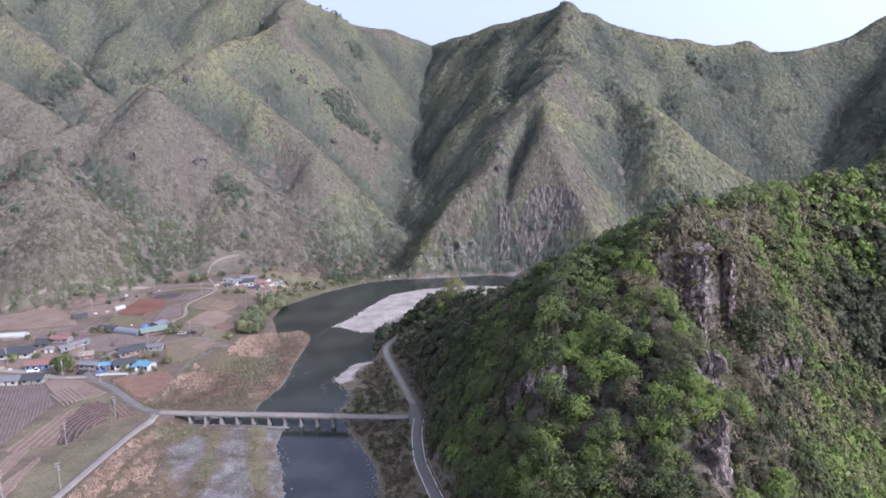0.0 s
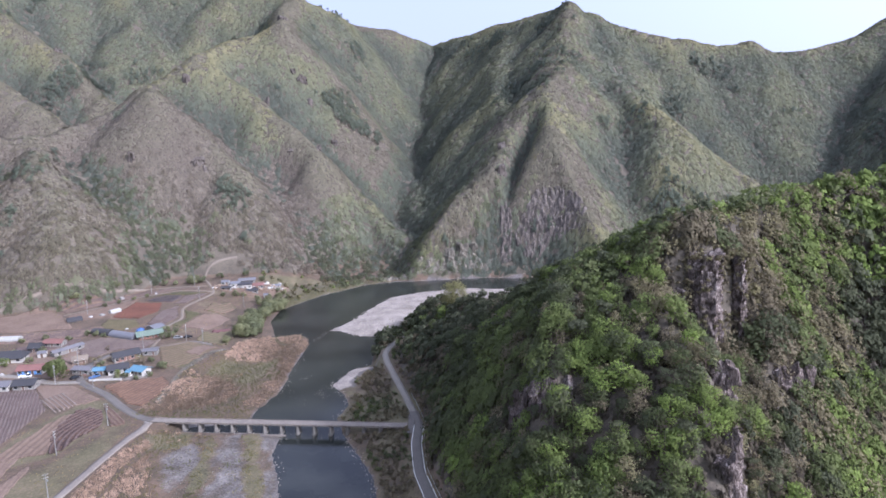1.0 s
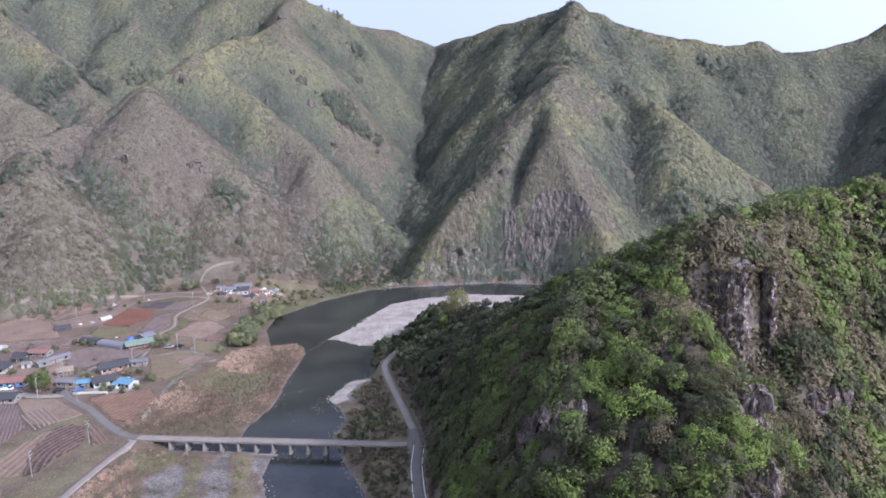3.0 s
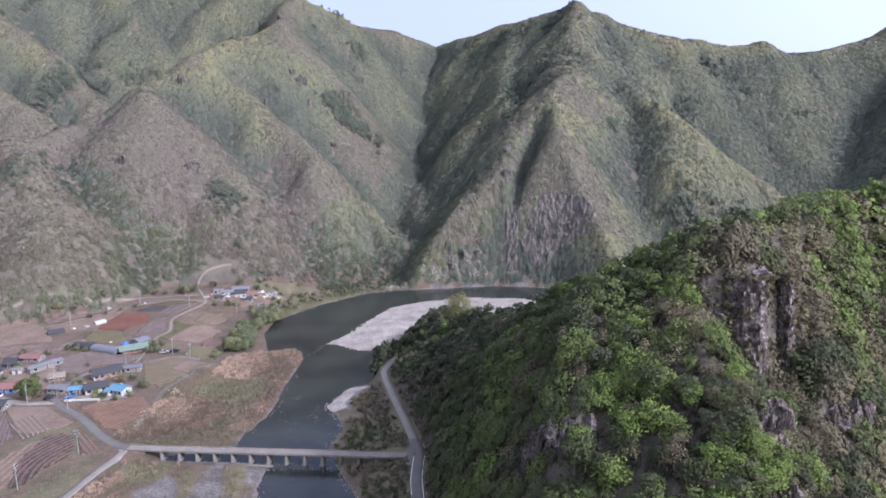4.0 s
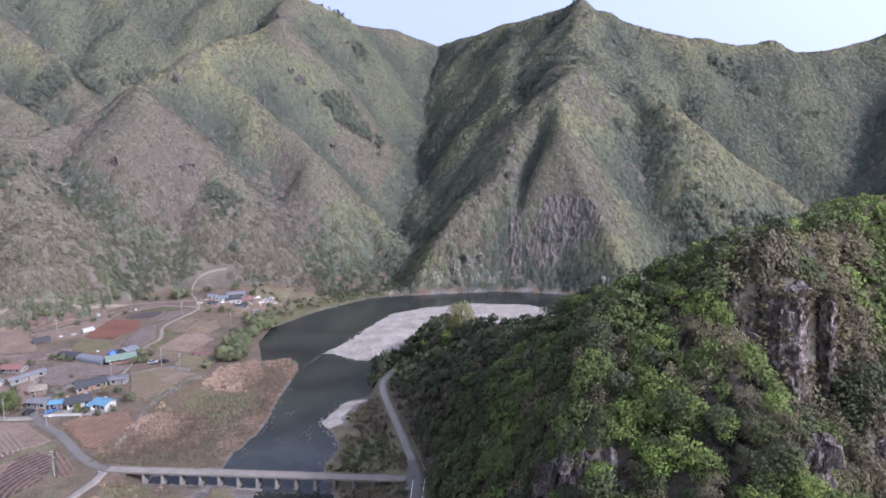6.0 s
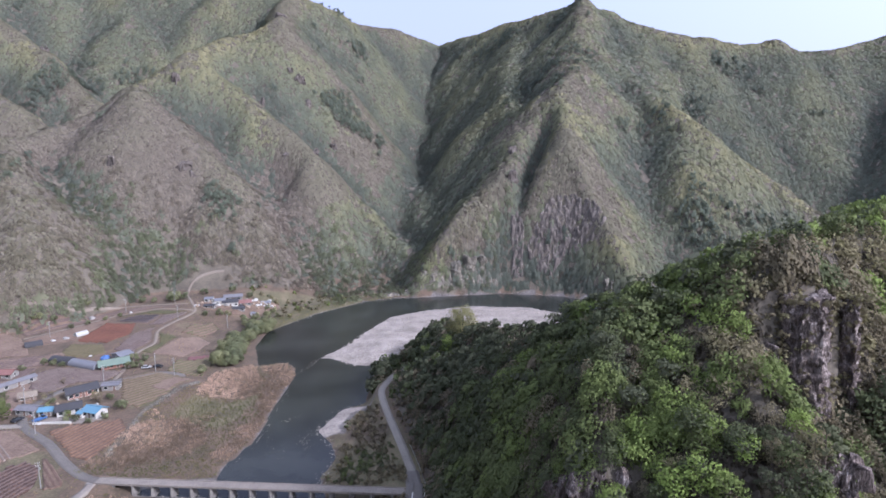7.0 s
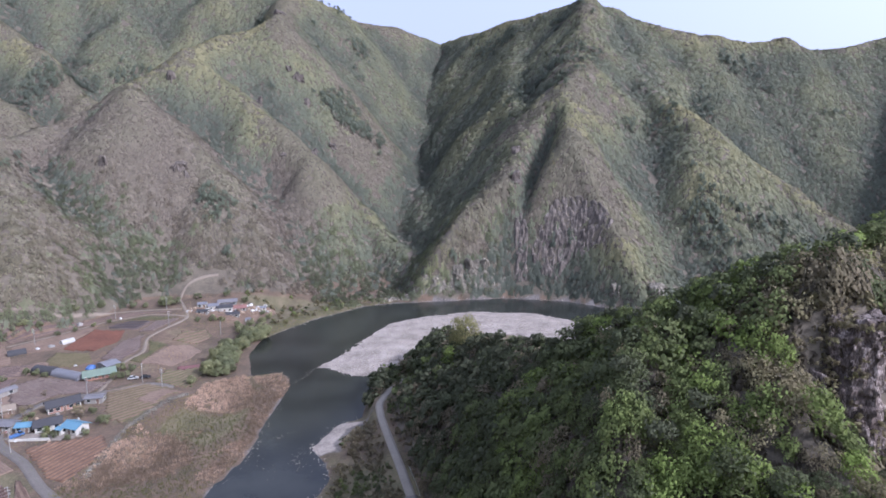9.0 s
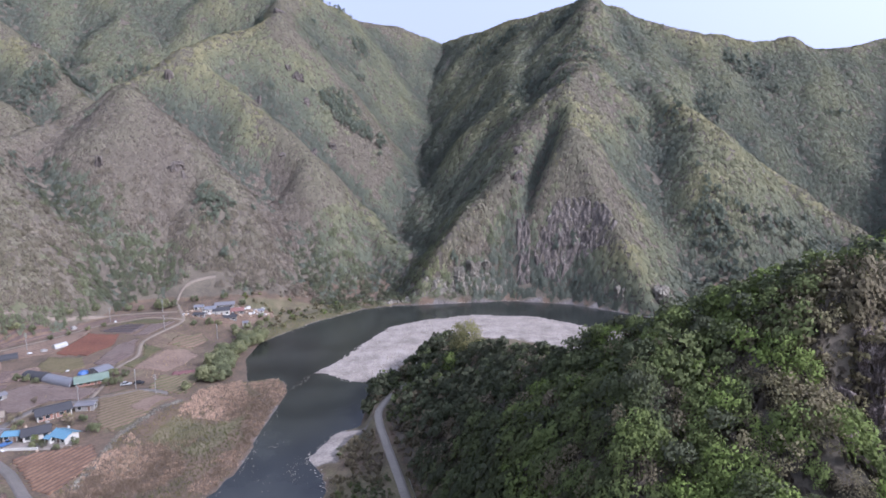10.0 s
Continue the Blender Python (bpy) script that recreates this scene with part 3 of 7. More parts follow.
def scatter(name, templates, x, y, z, scale, tone, mat, label, category, seed=0, squash=None, corners=3, follow=0.0, drape=0.0):
    """One joined sheet of many plants, each a turned and scaled copy of a template of loose leaves."""
    rng = np.random.default_rng(seed)
    which = rng.integers(0, len(templates), len(x))
    verts, tones, lies = [], [], []
    for k, tpl in enumerate(templates):
        sel = np.where(which == k)[0]
        if not len(sel):
            continue
        a = rng.uniform(0, 2 * np.pi, len(sel))
        c, s = np.cos(a)[:, None], np.sin(a)[:, None]
        sc = scale[sel][:, None]
        sz = sc * (squash[sel][:, None] if squash is not None else 1)
        vx = (tpl[None, :, 0] * c - tpl[None, :, 1] * s) * sc + x[sel][:, None]
        vy = (tpl[None, :, 0] * s + tpl[None, :, 1] * c) * sc + y[sel][:, None]
        vz = tpl[None, :, 2] * sz + z[sel][:, None]
        if drape:                                     # on steep ground the canopy leans with the slope
            gx, gy = slope_at(x[sel], y[sel], 5)
            vz = vz + drape * (gx[:, None] * (vx - x[sel][:, None]) + gy[:, None] * (vy - y[sel][:, None]))
        verts.append(np.stack([vx, vy, vz], -1).reshape(-1, 3))
        tones.append(np.repeat(tone[sel], len(tpl)))
        if corners == 3:
            o = outward(tpl)
            gx, gy = slope_at(x[sel], y[sel], 5)
            gn = 1 / np.sqrt(1 + gx**2 + gy**2)
            ln = np.stack([(o[None, :, 0] * c - o[None, :, 1] * s) * (1 - follow) - follow * (gx * gn)[:, None], (o[None, :, 0] * s + o[None, :, 1] * c) * (1 - follow) - follow * (gy * gn)[:, None],
                           (1 - follow) * o[None, :, 2] + follow * gn[:, None]], -1)
            lies.append(ln.reshape(-1, 3))
        else:
            lies.append(np.tile((0.0, 0.0, 1.0), (len(sel) * len(tpl), 1)))
    verts = np.concatenate(verts)
    faces = np.arange(len(verts)).reshape(-1, corners)
    return tagged(new(name, quick_mesh(name, verts, faces, mat, np.concatenate(tones), lie=np.concatenate(lies))), label, category, kind="stuff")


def jittered(x0, x1, y0, y1, step, seed):
    rng = np.random.default_rng(seed)
    x, y = np.meshgrid(np.arange(x0, x1, step), np.arange(y0, y1, step))
    x, y = x.ravel() + rng.uniform(-0.5, 0.5, x.size) * step, y.ravel() + rng.uniform(-0.5, 0.5, y.size) * step
    return x, y, rng


def slope_at(x, y, e=3.0):
    return (ground_z(x + e, y) - ground_z(x - e, y)) / (2 * e), (ground_z(x, y + e) - ground_z(x, y - e)) / (2 * e)


# ---------------------------------------------------------------- roads
def ribbon(name, line, width, mat, label, lift=0.06, parent=None, thick=0.2, camber=0.0, profile=None):
    """A road along a line of (x, y), laid on the ground."""
    pts = np.array([p[:2] for p in line], float)
    seg = np.hypot(*np.diff(pts, axis=0).T)
    s = np.concatenate([[0], np.cumsum(seg)])
    t = np.linspace(0, s[-1], max(4, int(s[-1] / 2.0)))
    x, y = np.interp(t, s, pts[:, 0]), np.interp(t, s, pts[:, 1])
    for _ in range(3):
        x[1:-1], y[1:-1] = (x[:-2] + 2 * x[1:-1] + x[2:]) / 4, (y[:-2] + 2 * y[1:-1] + y[2:]) / 4
    dx, dy = np.gradient(x), np.gradient(y)
    n = np.hypot(dx, dy)
    nx, ny = -dy / n, dx / n
    verts = []
    offs = (-0.5, -0.5, -0.17, 0.17, 0.5, 0.5)
    for k, o in enumerate(offs):
        px, py = x + nx * o * width, y + ny * o * width
        pz = (near_line(px, py, profile)[1] if profile else ground_z(px, py)) + lift - (thick if k in (0, 5) else 0)
        verts.append(np.stack([px, py, pz], 1))
    top = np.maximum.reduce([v[:, 2] for v in verts[1:5]])
    for k in (1, 2, 3, 4):
        verts[k][:, 2] = top if camber == 0 else verts[k][:, 2]
    m = len(x)
    v = np.concatenate(verts)
    f = [[k * m + i, k * m + i + 1, (k + 1) * m + i + 1, (k + 1) * m + i] for k in range(5) for i in range(m - 1)]
    ob = new(name, quick_mesh(name, v, f, mat))
    ob.parent = parent
    return tagged(ob, label, "road", kind="structure")


ribbon("road_riverside", ROAD_RIVERSIDE[:7], 3.9, M_ASPHALT, "narrow grey asphalt road along the foot of the riverside hill", profile=ROAD_RIVERSIDE)
ribbon("road_upstream", ROAD_RIVERSIDE[6:], 2.9, M_CONCRETE, "narrow pale concrete road winding upstream along the hill", profile=ROAD_RIVERSIDE)
ribbon("road_junction", [(-14.6, 198), (-14.2, 204.5), (-15.2, 211)], 2.6, M_ASPHALT, "widened asphalt apron where bridge and road meet", lift=0.052, profile=ROAD_RIVERSIDE)


# ---------------------------------------------------------------- bridge
M_PALE_CONCRETE = mottled("pale_bridge_concrete", [(0.38, (0.124, 0.107, 0.077)), (0.5, (0.173, 0.151, 0.1117)), (0.62, (0.221, 0.194, 0.1431))], 0.2, 2.5, 0.85, 0.2, 8)
M_PIER = mottled("stained_pier_concrete", [(0.36, (0.0992, 0.0899, 0.0682)), (0.5, (0.1612, 0.1488, 0.1154)), (0.64, (0.2108, 0.1984, 0.1548))], 0.5, 3.0, 0.9, 0.3, 6)
M_WHITE_PAINT = mottled("road_marking_paint", shade3((0.62, 0.62, 0.5078), 0.8, 1.15), 0.6, 6.0, 0.7, 0.1, 20)


def build_bridge():
    root = new("bridge")
    tagged(root, "low pale concrete bridge on short piers across the river", "bridge")
    ax, ay, bx, by = -111.0, 209.2, -13.6, 204.5
    length, yaw = math.hypot(bx - ax, by - ay), math.atan2(by - ay, bx - ax)
    root.matrix_world = Matrix.Translation((ax, ay, 0)) @ Matrix.Rotation(yaw, 4, "Z")
    spans = 16
    step = length / spans
    for k in range(spans):
        bm = bmesh.new()
        box(bm, k * step + 0.012, (k + 1) * step - 0.012, -1.75, 1.75, 3.45, 3.9, 0.03)
        part("deck_slab", bm, M_PALE_CONCRETE, root)
    for side in (-1, 1):
        for k in range(spans):
            bm = bmesh.new()
            box(bm, k * step + 0.1, (k + 1) * step - 0.1, side * 1.6 - 0.13, side * 1.6 + 0.13, 3.9, 4.1, 0.03)
            part("kerb", bm, M_PALE_CONCRETE, root)
    for k in range(1, spans):
        bm = bmesh.new()
        x = k * step
        # a tapered wall with pointed ends, on a wider footing
        for z0, z1, hw0, hw1, hl0, hl1 in ((-2.2, 0.35, 0.95, 0.85, 2.2, 2.0), (0.35, 2.95, 0.62, 0.48, 1.85, 1.6), (2.95, 3.45, 0.62, 0.70, 1.6, 1.65)):
            rings = []
            for z, hw, hl in ((z0, hw0, hl0), (z1, hw1, hl1)):
                rings.append([bm.verts.new((x + px * hw, py * hl, z)) for px, py in ((-1, -0.8), (0, -1.08), (1, -0.8), (1, 0.8), (0, 1.08), (-1, 0.8))])
            bm.faces.new(rings[0][::-1])
            bm.faces.new(rings[1])
            for i in range(6):
                bm.faces.new((rings[0][i], rings[0][(i + 1) % 6], rings[1][(i + 1) % 6], rings[1][i]))
        part("pier", bm, M_PIER, root)
    bm = bmesh.new()
    box(bm, 17, 51, -3.4, -2.4, -0.5, 0.45, 0.08)
    part("apron", bm, M_PALE_CONCRETE, root, "pale concrete sill at the foot of the piers")
    for x0, x1 in ((-2.4, 0.4), (length - 0.4, length + 2.0)):
        bm = bmesh.new()
        box(bm, x0, x1, -2.1, 2.1, -0.5, 3.82, 0.06)
        part("abutment", bm, M_PIER, root)
    return root


build_bridge()

# ---------------------------------------------------------------- more roads
M_DIRT = mottled("pale_dirt_track", [(0.3, (0.113, 0.092, 0.0618)), (0.5, (0.165, 0.136, 0.0923)), (0.7, (0.206, 0.175, 0.1193))], 0.2, 2.0, 0.95, 0.4, 4, bump_dist=0.08)
ribbon("road_village", [(-109, 208.6), (-116, 210.6), (-126, 217.5), (-141, 231), (-152, 238), (-159, 243), (-165, 250.5), (-167, 260), (-165.5, 273), (-158, 280), (-149.5, 282.5), (-140, 292), (-133, 297), (-125, 299)], 3.2, M_ASPHALT, "cracked grey village road between fields and houses")
ribbon("road_west", [(-159, 243.5), (-172, 241.5), (-186, 247.5), (-204, 249.5), (-240, 252), (-300, 262)], 3.6, M_CONCRETE, "pale concrete lane running past village houses")
ribbon("lane_river", [(-111.5, 207.5), (-112.5, 195), (-113, 182), (-113.5, 154), (-113, 100), (-105, 0)], 2.9, M_PALE_CONCRETE, "pale concrete farm lane along the river terrace")
LANE_NORTH = [(-149, 283), (-152, 300), (-157, 317), (-155.5, 332), (-163, 349), (-162.5, 359), (-158, 386), (-163, 394), (-171, 407), (-177.5, 416), (-179.3, 423), (-178, 427.5), (-173.4, 432.5), (-166.3, 437), (-161, 439)]
ribbon("lane_north", LANE_NORTH, 1.7, M_DIRT, "winding pale farm lane climbing towards the upper hamlet", camber=1)
ribbon("lane_upper", [(-168, 398), (-183, 395), (-203, 388), (-216, 364), (-236, 350), (-262, 330)], 1.7, M_DIRT, "thin dirt track along the foot of the woods", camber=1)
ribbon("lane_terrace", [(-158, 386.5), (-180, 387), (-199, 371), (-213, 346), (-224, 332)], 1.5, M_DIRT, "thin farm track between upper fields", camber=1)
for off in (-1.72, 1.72):
    pts = np.array([p[:2] for p in ROAD_RIVERSIDE[:6]], float)
    d = np.gradient(pts, axis=0)
    nrm = np.stack([-d[:, 1], d[:, 0]], 1) / np.hypot(*d.T)[:, None]
    ribbon("edge_line", list(map(tuple, pts + nrm * off)), 0.2, M_WHITE_PAINT, "worn white road edge line", 0.072, thick=0.008, profile=ROAD_RIVERSIDE)


def guard_rail():
    """Low steel rail on the hill side of the riverside road."""
    root = tagged(new("guard_rail"), "low grey steel guard rail beside the riverside road", "guard rail")
    line = [(p[0] + 2.45, p[1] + 0.3) for p in ROAD_RIVERSIDE[2:8]]
    steel = mottled("galvanised_steel", shade3((0.42, 0.43, 0.3724)), 0.8, 5.0, 0.45, 0.05, 10, metal=0.6)
    for (x0, y0), (x1, y1) in zip(line, line[1:]):
        n = max(1, int(math.hypot(x1 - x0, y1 - y0) / 4))
        yaw = math.atan2(y1 - y0, x1 - x0)
        for k in range(n):
            u, v = k / n, (k + 1) / n
            ax, ay, bx, by = x0 + (x1 - x0) * u, y0 + (y1 - y0) * u, x0 + (x1 - x0) * v, y0 + (y1 - y0) * v
            az, bz = float(ground_z(ax, ay)), float(ground_z(bx, by))
            bm = bmesh.new()
            box(bm, -0.05, 0.05, -0.05, 0.05, -0.4, 0.75, 0.01)
            bm.transform(pose(ax, ay, az, 0, 0, math.degrees(yaw)))
            part("post", bm, steel, root)
            bm = bmesh.new()
            box(bm, 0, math.hypot(bx - ax, by - ay), -0.10, -0.06, 0.42, 0.72, 0.012)
            bm.transform(Matrix.Translation((ax, ay, az)) @ Matrix.Rotation(yaw, 4, "Z") @ Matrix.Rotation(-math.atan2(bz - az, math.hypot(bx - ax, by - ay)), 4, "Y"))
            part("rail", bm, steel, root)


guard_rail()

# ---------------------------------------------------------------- fields
SOIL_RED = mottled("red_tilled_soil", [(0.39, (0.066, 0.025, 0.011)), (0.5, (0.103, 0.04, 0.0178)), (0.61, (0.132, 0.055, 0.0254))], 0.12, 1.2, 0.95, 0.5, 3, bump_dist=0.1)
SOIL_PLUM = mottled("grey_plum_soil", [(0.39, (0.06, 0.041, 0.03)), (0.5, (0.087, 0.062, 0.046)), (0.61, (0.113, 0.082, 0.062))], 0.10, 1.0, 0.95, 0.5, 3, bump_dist=0.1)
SOIL_TAN = mottled("dry_tan_soil", [(0.39, (0.084, 0.056, 0.0322)), (0.5, (0.126, 0.087, 0.0516)), (0.61, (0.16, 0.113, 0.0686))], 0.10, 1.0, 0.95, 0.5, 3, bump_dist=0.1)
SOIL_PINK = mottled("pale_pink_soil", [(0.39, (0.103, 0.07, 0.0432)), (0.5, (0.142, 0.101, 0.0643)), (0.61, (0.173, 0.126, 0.0813))], 0.10, 1.0, 0.95, 0.4, 3, bump_dist=0.1)
SOIL_DARK = mottled("dark_wet_soil", [(0.39, (0.023, 0.013, 0.0059)), (0.5, (0.041, 0.023, 0.0127)), (0.61, (0.091, 0.052, 0.0262))], 0.3, 1.2, 0.95, 0.5, 3, bump_dist=0.1)
SOIL_ORANGE = mottled("orange_straw_soil", [(0.39, (0.085, 0.046, 0.022)), (0.5, (0.132, 0.077, 0.038)), (0.61, (0.165, 0.1, 0.052))], 0.15, 1.0, 0.95, 0.5, 3, bump_dist=0.1)
CROP_GREEN = mottled("young_green_crop", [(0.39, (0.037, 0.039, 0.0093)), (0.5, (0.062, 0.058, 0.0178)), (0.61, (0.091, 0.076, 0.0305))], 0.15, 1.2, 0.95, 0.6, 3, bump_dist=0.15)
CROP_YELLOW = mottled("yellowing_meadow", [(0.39, (0.062, 0.053, 0.0169)), (0.5, (0.091, 0.076, 0.0279)), (0.61, (0.116, 0.091, 0.0398))], 0.15, 1.2, 0.95, 0.6, 3, bump_dist=0.15)
FILM_GREY = mottled("dusty_grey_mulch_film", [(0.4, (0.081, 0.06, 0.0415)), (0.5, (0.111, 0.084, 0.0584)), (0.6, (0.135, 0.106, 0.0736))], 0.3, 2.0, 0.6, 0.2, 5)
ROW_GREEN = mottled("sown_green_rows", [(0.4, (0.053, 0.053, 0.0169)), (0.5, (0.082, 0.078, 0.0279)), (0.6, (0.105, 0.092, 0.0398))], 0.3, 2.0, 0.95, 0.4, 5)
ROW_BROWN = mottled("turned_brown_soil", [(0.4, (0.058, 0.034, 0.02)), (0.5, (0.088, 0.055, 0.033)), (0.6, (0.115, 0.073, 0.046))], 0.3, 2.0, 0.95, 0.4, 5)
FILM_PALE = mottled("pale_mulch_film", [(0.38, (0.129, 0.097, 0.0652)), (0.5, (0.157, 0.123, 0.0846)), (0.62, (0.18, 0.145, 0.1016))], 0.3, 2.0, 0.6, 0.2, 5)
FILM_BLACK = mottled("black_mulch_film", [(0.3, (0.01, 0.01, 0.009)), (0.5, (0.02, 0.0183, 0.0155)), (0.7, (0.0333, 0.0299, 0.0253))], 0.3, 2.0, 0.5, 0.2, 5)


def field(label, poly, mat, angle=0.0, row=0.0, deep=0.0, bend=0.0, raise_by=0.05, crest=None, hub=None):
    """A tilled plot in a polygon; rows run at that angle, row metres apart, and may bend."""
    p = np.array(poly, float)
    mid = p.mean(0)
    c, s = math.cos(radians(angle)), math.sin(radians(angle))
    loc = (p - mid) @ np.array([[c, -s], [s, c]])
    wide = np.ptp(loc[:, 1])
    across = min(0.6, row / (8 if bend else 4)) if row else min(1.2, wide / 5)
    u = np.arange(loc[:, 0].min() - 1, loc[:, 0].max() + 1, 0.4 if bend else 1.2)
    v = np.arange(loc[:, 1].min() - 1, loc[:, 1].max() + 1, across)
    U, V = np.meshgrid(u, v)
    X, Y = mid[0] + U * c - V * s, mid[1] + U * s + V * c
    deep = 1.6 * deep
    Z = ground_z(X, Y) + raise_by + 0.02 * fractal(X, Y, 3, 2, 61)
    if row:
        ph = V + bend * np.sin(U / 9.0) + 0.15 * fractal(X, Y, 6, 2, 63)
        if hub:                                       # furrows that curl round the end of the plot
            ph = np.hypot(X - hub[0], 0.72 * (Y - hub[1])) + 0.5 * fractal(X, Y, 9, 2, 67)
        Z = Z + deep * (0.5 + 0.5 * np.sin(2 * np.pi * ph / row))
    n, m = U.shape
    ii = np.arange(n * m).reshape(n, m)
    f = np.stack([ii[:-1, :-1], ii[:-1, 1:], ii[1:, 1:], ii[1:, :-1]], -1).reshape(-1, 4)
    cx, cy = X.ravel()[f].mean(1), Y.ravel()[f].mean(1)
    wob = 0.9 * min(1.0, wide / 9) * fractal(cx, cy, 6, 3, 65)
    kept = inside(cx + wob, cy - wob, [tuple(q) for q in poly])
    f = f[kept]
    used = np.unique(f)
    remap = np.zeros(n * m, int)
    remap[used] = np.arange(len(used))
    verts = np.stack([X.ravel(), Y.ravel(), Z.ravel()], 1)[used]
    me = quick_mesh("field", verts, remap[f], mat, smooth=True)
    if crest:                                         # the ridges carry film, seedlings or turned soil
        me.materials.append(crest)
        high = np.sin(2 * np.pi * ph / row).ravel()[f].mean(1) > 0.1
        me.polygons.foreach_set("material_index", high.astype(np.int32))
    bmx = bmesh.new()
    bmx.from_mesh(me)
    rim = [e for e in bmx.edges if e.is_boundary]
    low = bmesh.ops.extrude_edge_only(bmx, edges=rim)
    bmesh.ops.translate(bmx, verts=[g for g in low["geom"] if isinstance(g, bmesh.types.BMVert)], vec=(0, 0, -0.4))
    bmx.to_mesh(me)
    bmx.free()
    return tagged(new("field", me), label, "field", kind="structure")


field("grey-plum tilled field with fine furrows", [(-199, 242), (-177, 239.5), (-156, 216), (-152.5, 186), (-168, 160), (-205, 160), (-215, 205)], SOIL_PLUM, 120, 1.2, 0.18, crest=FILM_GREY)
field("pale bare plot beside the village road", [(-176, 238.5), (-161, 240), (-141, 226.5), (-148, 219), (-155, 217.5)], SOIL_PINK, 150, 1.0, 0.08)
for k in range(6):
    a, b = -163.2 + 0.75 * k, 225.0 + 1.35 * k
    field("strip of pale mulch film on a bare plot", [(a, b), (a + 13.4, b - 11.2), (a + 13.0, b - 11.7), (a - 0.4, b - 0.5)], FILM_PALE, -40, 0, 0, raise_by=0.29)
field("dark freshly ploughed plot with curving furrows", [(-133, 184), (-140, 196), (-142.5, 206), (-143.4, 215), (-140, 218.5), (-134, 216), (-130, 210), (-127.5, 204), (-129.7, 196), (-130, 187)], SOIL_DARK, 98, 1.9, 0.4, 2.4, crest=SOIL_PLUM, hub=(-119, 199))
field("tan plot with wheel tracks beside the field path", [(-146, 212), (-147.5, 196), (-149, 178), (-143, 178), (-134, 184), (-140.5, 200), (-144, 213)], SOIL_TAN, 100, 2.4, 0.14, 0.8, crest=SOIL_PINK)
field("bare tan strip between grassy banks", [(-146, 170), (-143, 183.5), (-140, 181), (-137, 163), (-135, 145), (-142, 145)], SOIL_PINK, 108, 1.5, 0.06)
field("bare tan strip between grassy banks", [(-134, 176), (-131.5, 173), (-129, 158), (-126, 140), (-130.5, 140), (-134.5, 160)], SOIL_PINK, 108, 1.5, 0.06)
field("narrow tan plot with brown rows beside the village road", [(-136.5, 221.5), (-133.5, 220), (-121, 208.5), (-119.5, 205.5), (-123.5, 203.5), (-129, 211)], SOIL_TAN, 136, 1.5, 0.18, crest=ROW_BROWN)
field("orange straw-covered plot with furrows", [(-136, 230.5), (-147, 239.5), (-143, 243.5), (-127, 250.5), (-121.5, 243), (-119.5, 229), (-121.5, 220.5), (-127, 222.5)], SOIL_ORANGE, 72, 2.0, 0.22, crest=ROW_BROWN)
field("grey-plum tilled field beside village houses", [(-188.5, 287.5), (-182.5, 297.5), (-150, 293.5), (-153, 283.5), (-164, 282), (-169, 271.5), (-176, 270.5)], SOIL_PLUM, 25, 1.5, 0.2, crest=FILM_GREY)
field("yellow-green meadow plot with sown rows", [(-147.5, 287.5), (-139, 295), (-127, 296), (-120, 296), (-121, 274), (-126, 260), (-134, 264), (-143, 280)], CROP_YELLOW, 52, 2.4, 0.14, crest=SOIL_TAN)
field("pale pink bare plot on the river terrace", [(-130.5, 279), (-127, 292), (-121, 295), (-122, 276)], SOIL_PINK, 60, 1.2, 0.05, raise_by=0.22)
field("furrowed pale plot with rows of crop", [(-134, 299.5), (-136, 317), (-126, 326), (-119, 315), (-118.5, 301)], SOIL_TAN, 75, 2.2, 0.3, crest=ROW_GREEN)
field("pale pink bare field by the farm lane", [(-150, 317), (-149, 346), (-142, 354), (-134, 348), (-137, 322)], SOIL_PINK, 75, 1.5, 0.05)
field("strip of green young crop by the lane", [(-155.5, 319), (-153, 332), (-160, 346), (-151, 346), (-150.5, 318)], CROP_GREEN, 75, 1.5, 0.1)
field("upper furrowed plot of dry soil", [(-151, 351), (-152, 366), (-145, 378), (-139, 372), (-141, 357)], SOIL_TAN, 75, 2.2, 0.25, crest=ROW_GREEN)
field("small plum-red planted bed", [(-133.5, 319), (-134, 324), (-126, 328), (-125.5, 324)], mottled("plum_red_leaves", shade3((0.11, 0.052, 0.045)), 0.4, 2.0, 0.9, 0.5, 4, bump_dist=0.15), 60, 1.0, 0.25, raise_by=0.2)
field("red-brown tilled field", [(-195, 330.5), (-196.5, 359), (-180, 358.5), (-175, 344), (-178.5, 329)], SOIL_RED, 75, 1.6, 0.12, crest=SOIL_RED)
field("plot of dark mulch strips on pale soil", [(-193, 362.5), (-187, 373.5), (-173, 374.5), (-175, 360.5)], SOIL_PLUM, 10, 0, 0)
for k in range(5):
    v0 = 362.6 + 2.6 * k
    field("strip of black mulch film", [(-191 + 1.3 * k, v0), (-175, v0 + 0.5), (-175, v0 + 1.5), (-190.5 + 1.3 * k, v0 + 1.0)], FILM_BLACK, 2, 0, 0, raise_by=0.22)
field("grey-plum field beside the winding lane", [(-169, 319), (-173, 344), (-166, 353), (-165, 347), (-158.5, 333), (-160, 319)], SOIL_PLUM, 80, 1.7, 0.2, crest=FILM_GREY)
field("grey field below the upper track", [(-172, 357), (-171.5, 376), (-161.5, 383), (-165.5, 360)], SOIL_PLUM, 80, 1.7, 0.15, crest=FILM_GREY)
field("green strip below the upper terrace", [(-196, 369), (-180, 384), (-163, 384), (-171, 378), (-186, 375.5)], CROP_GREEN, 30, 0, 0)
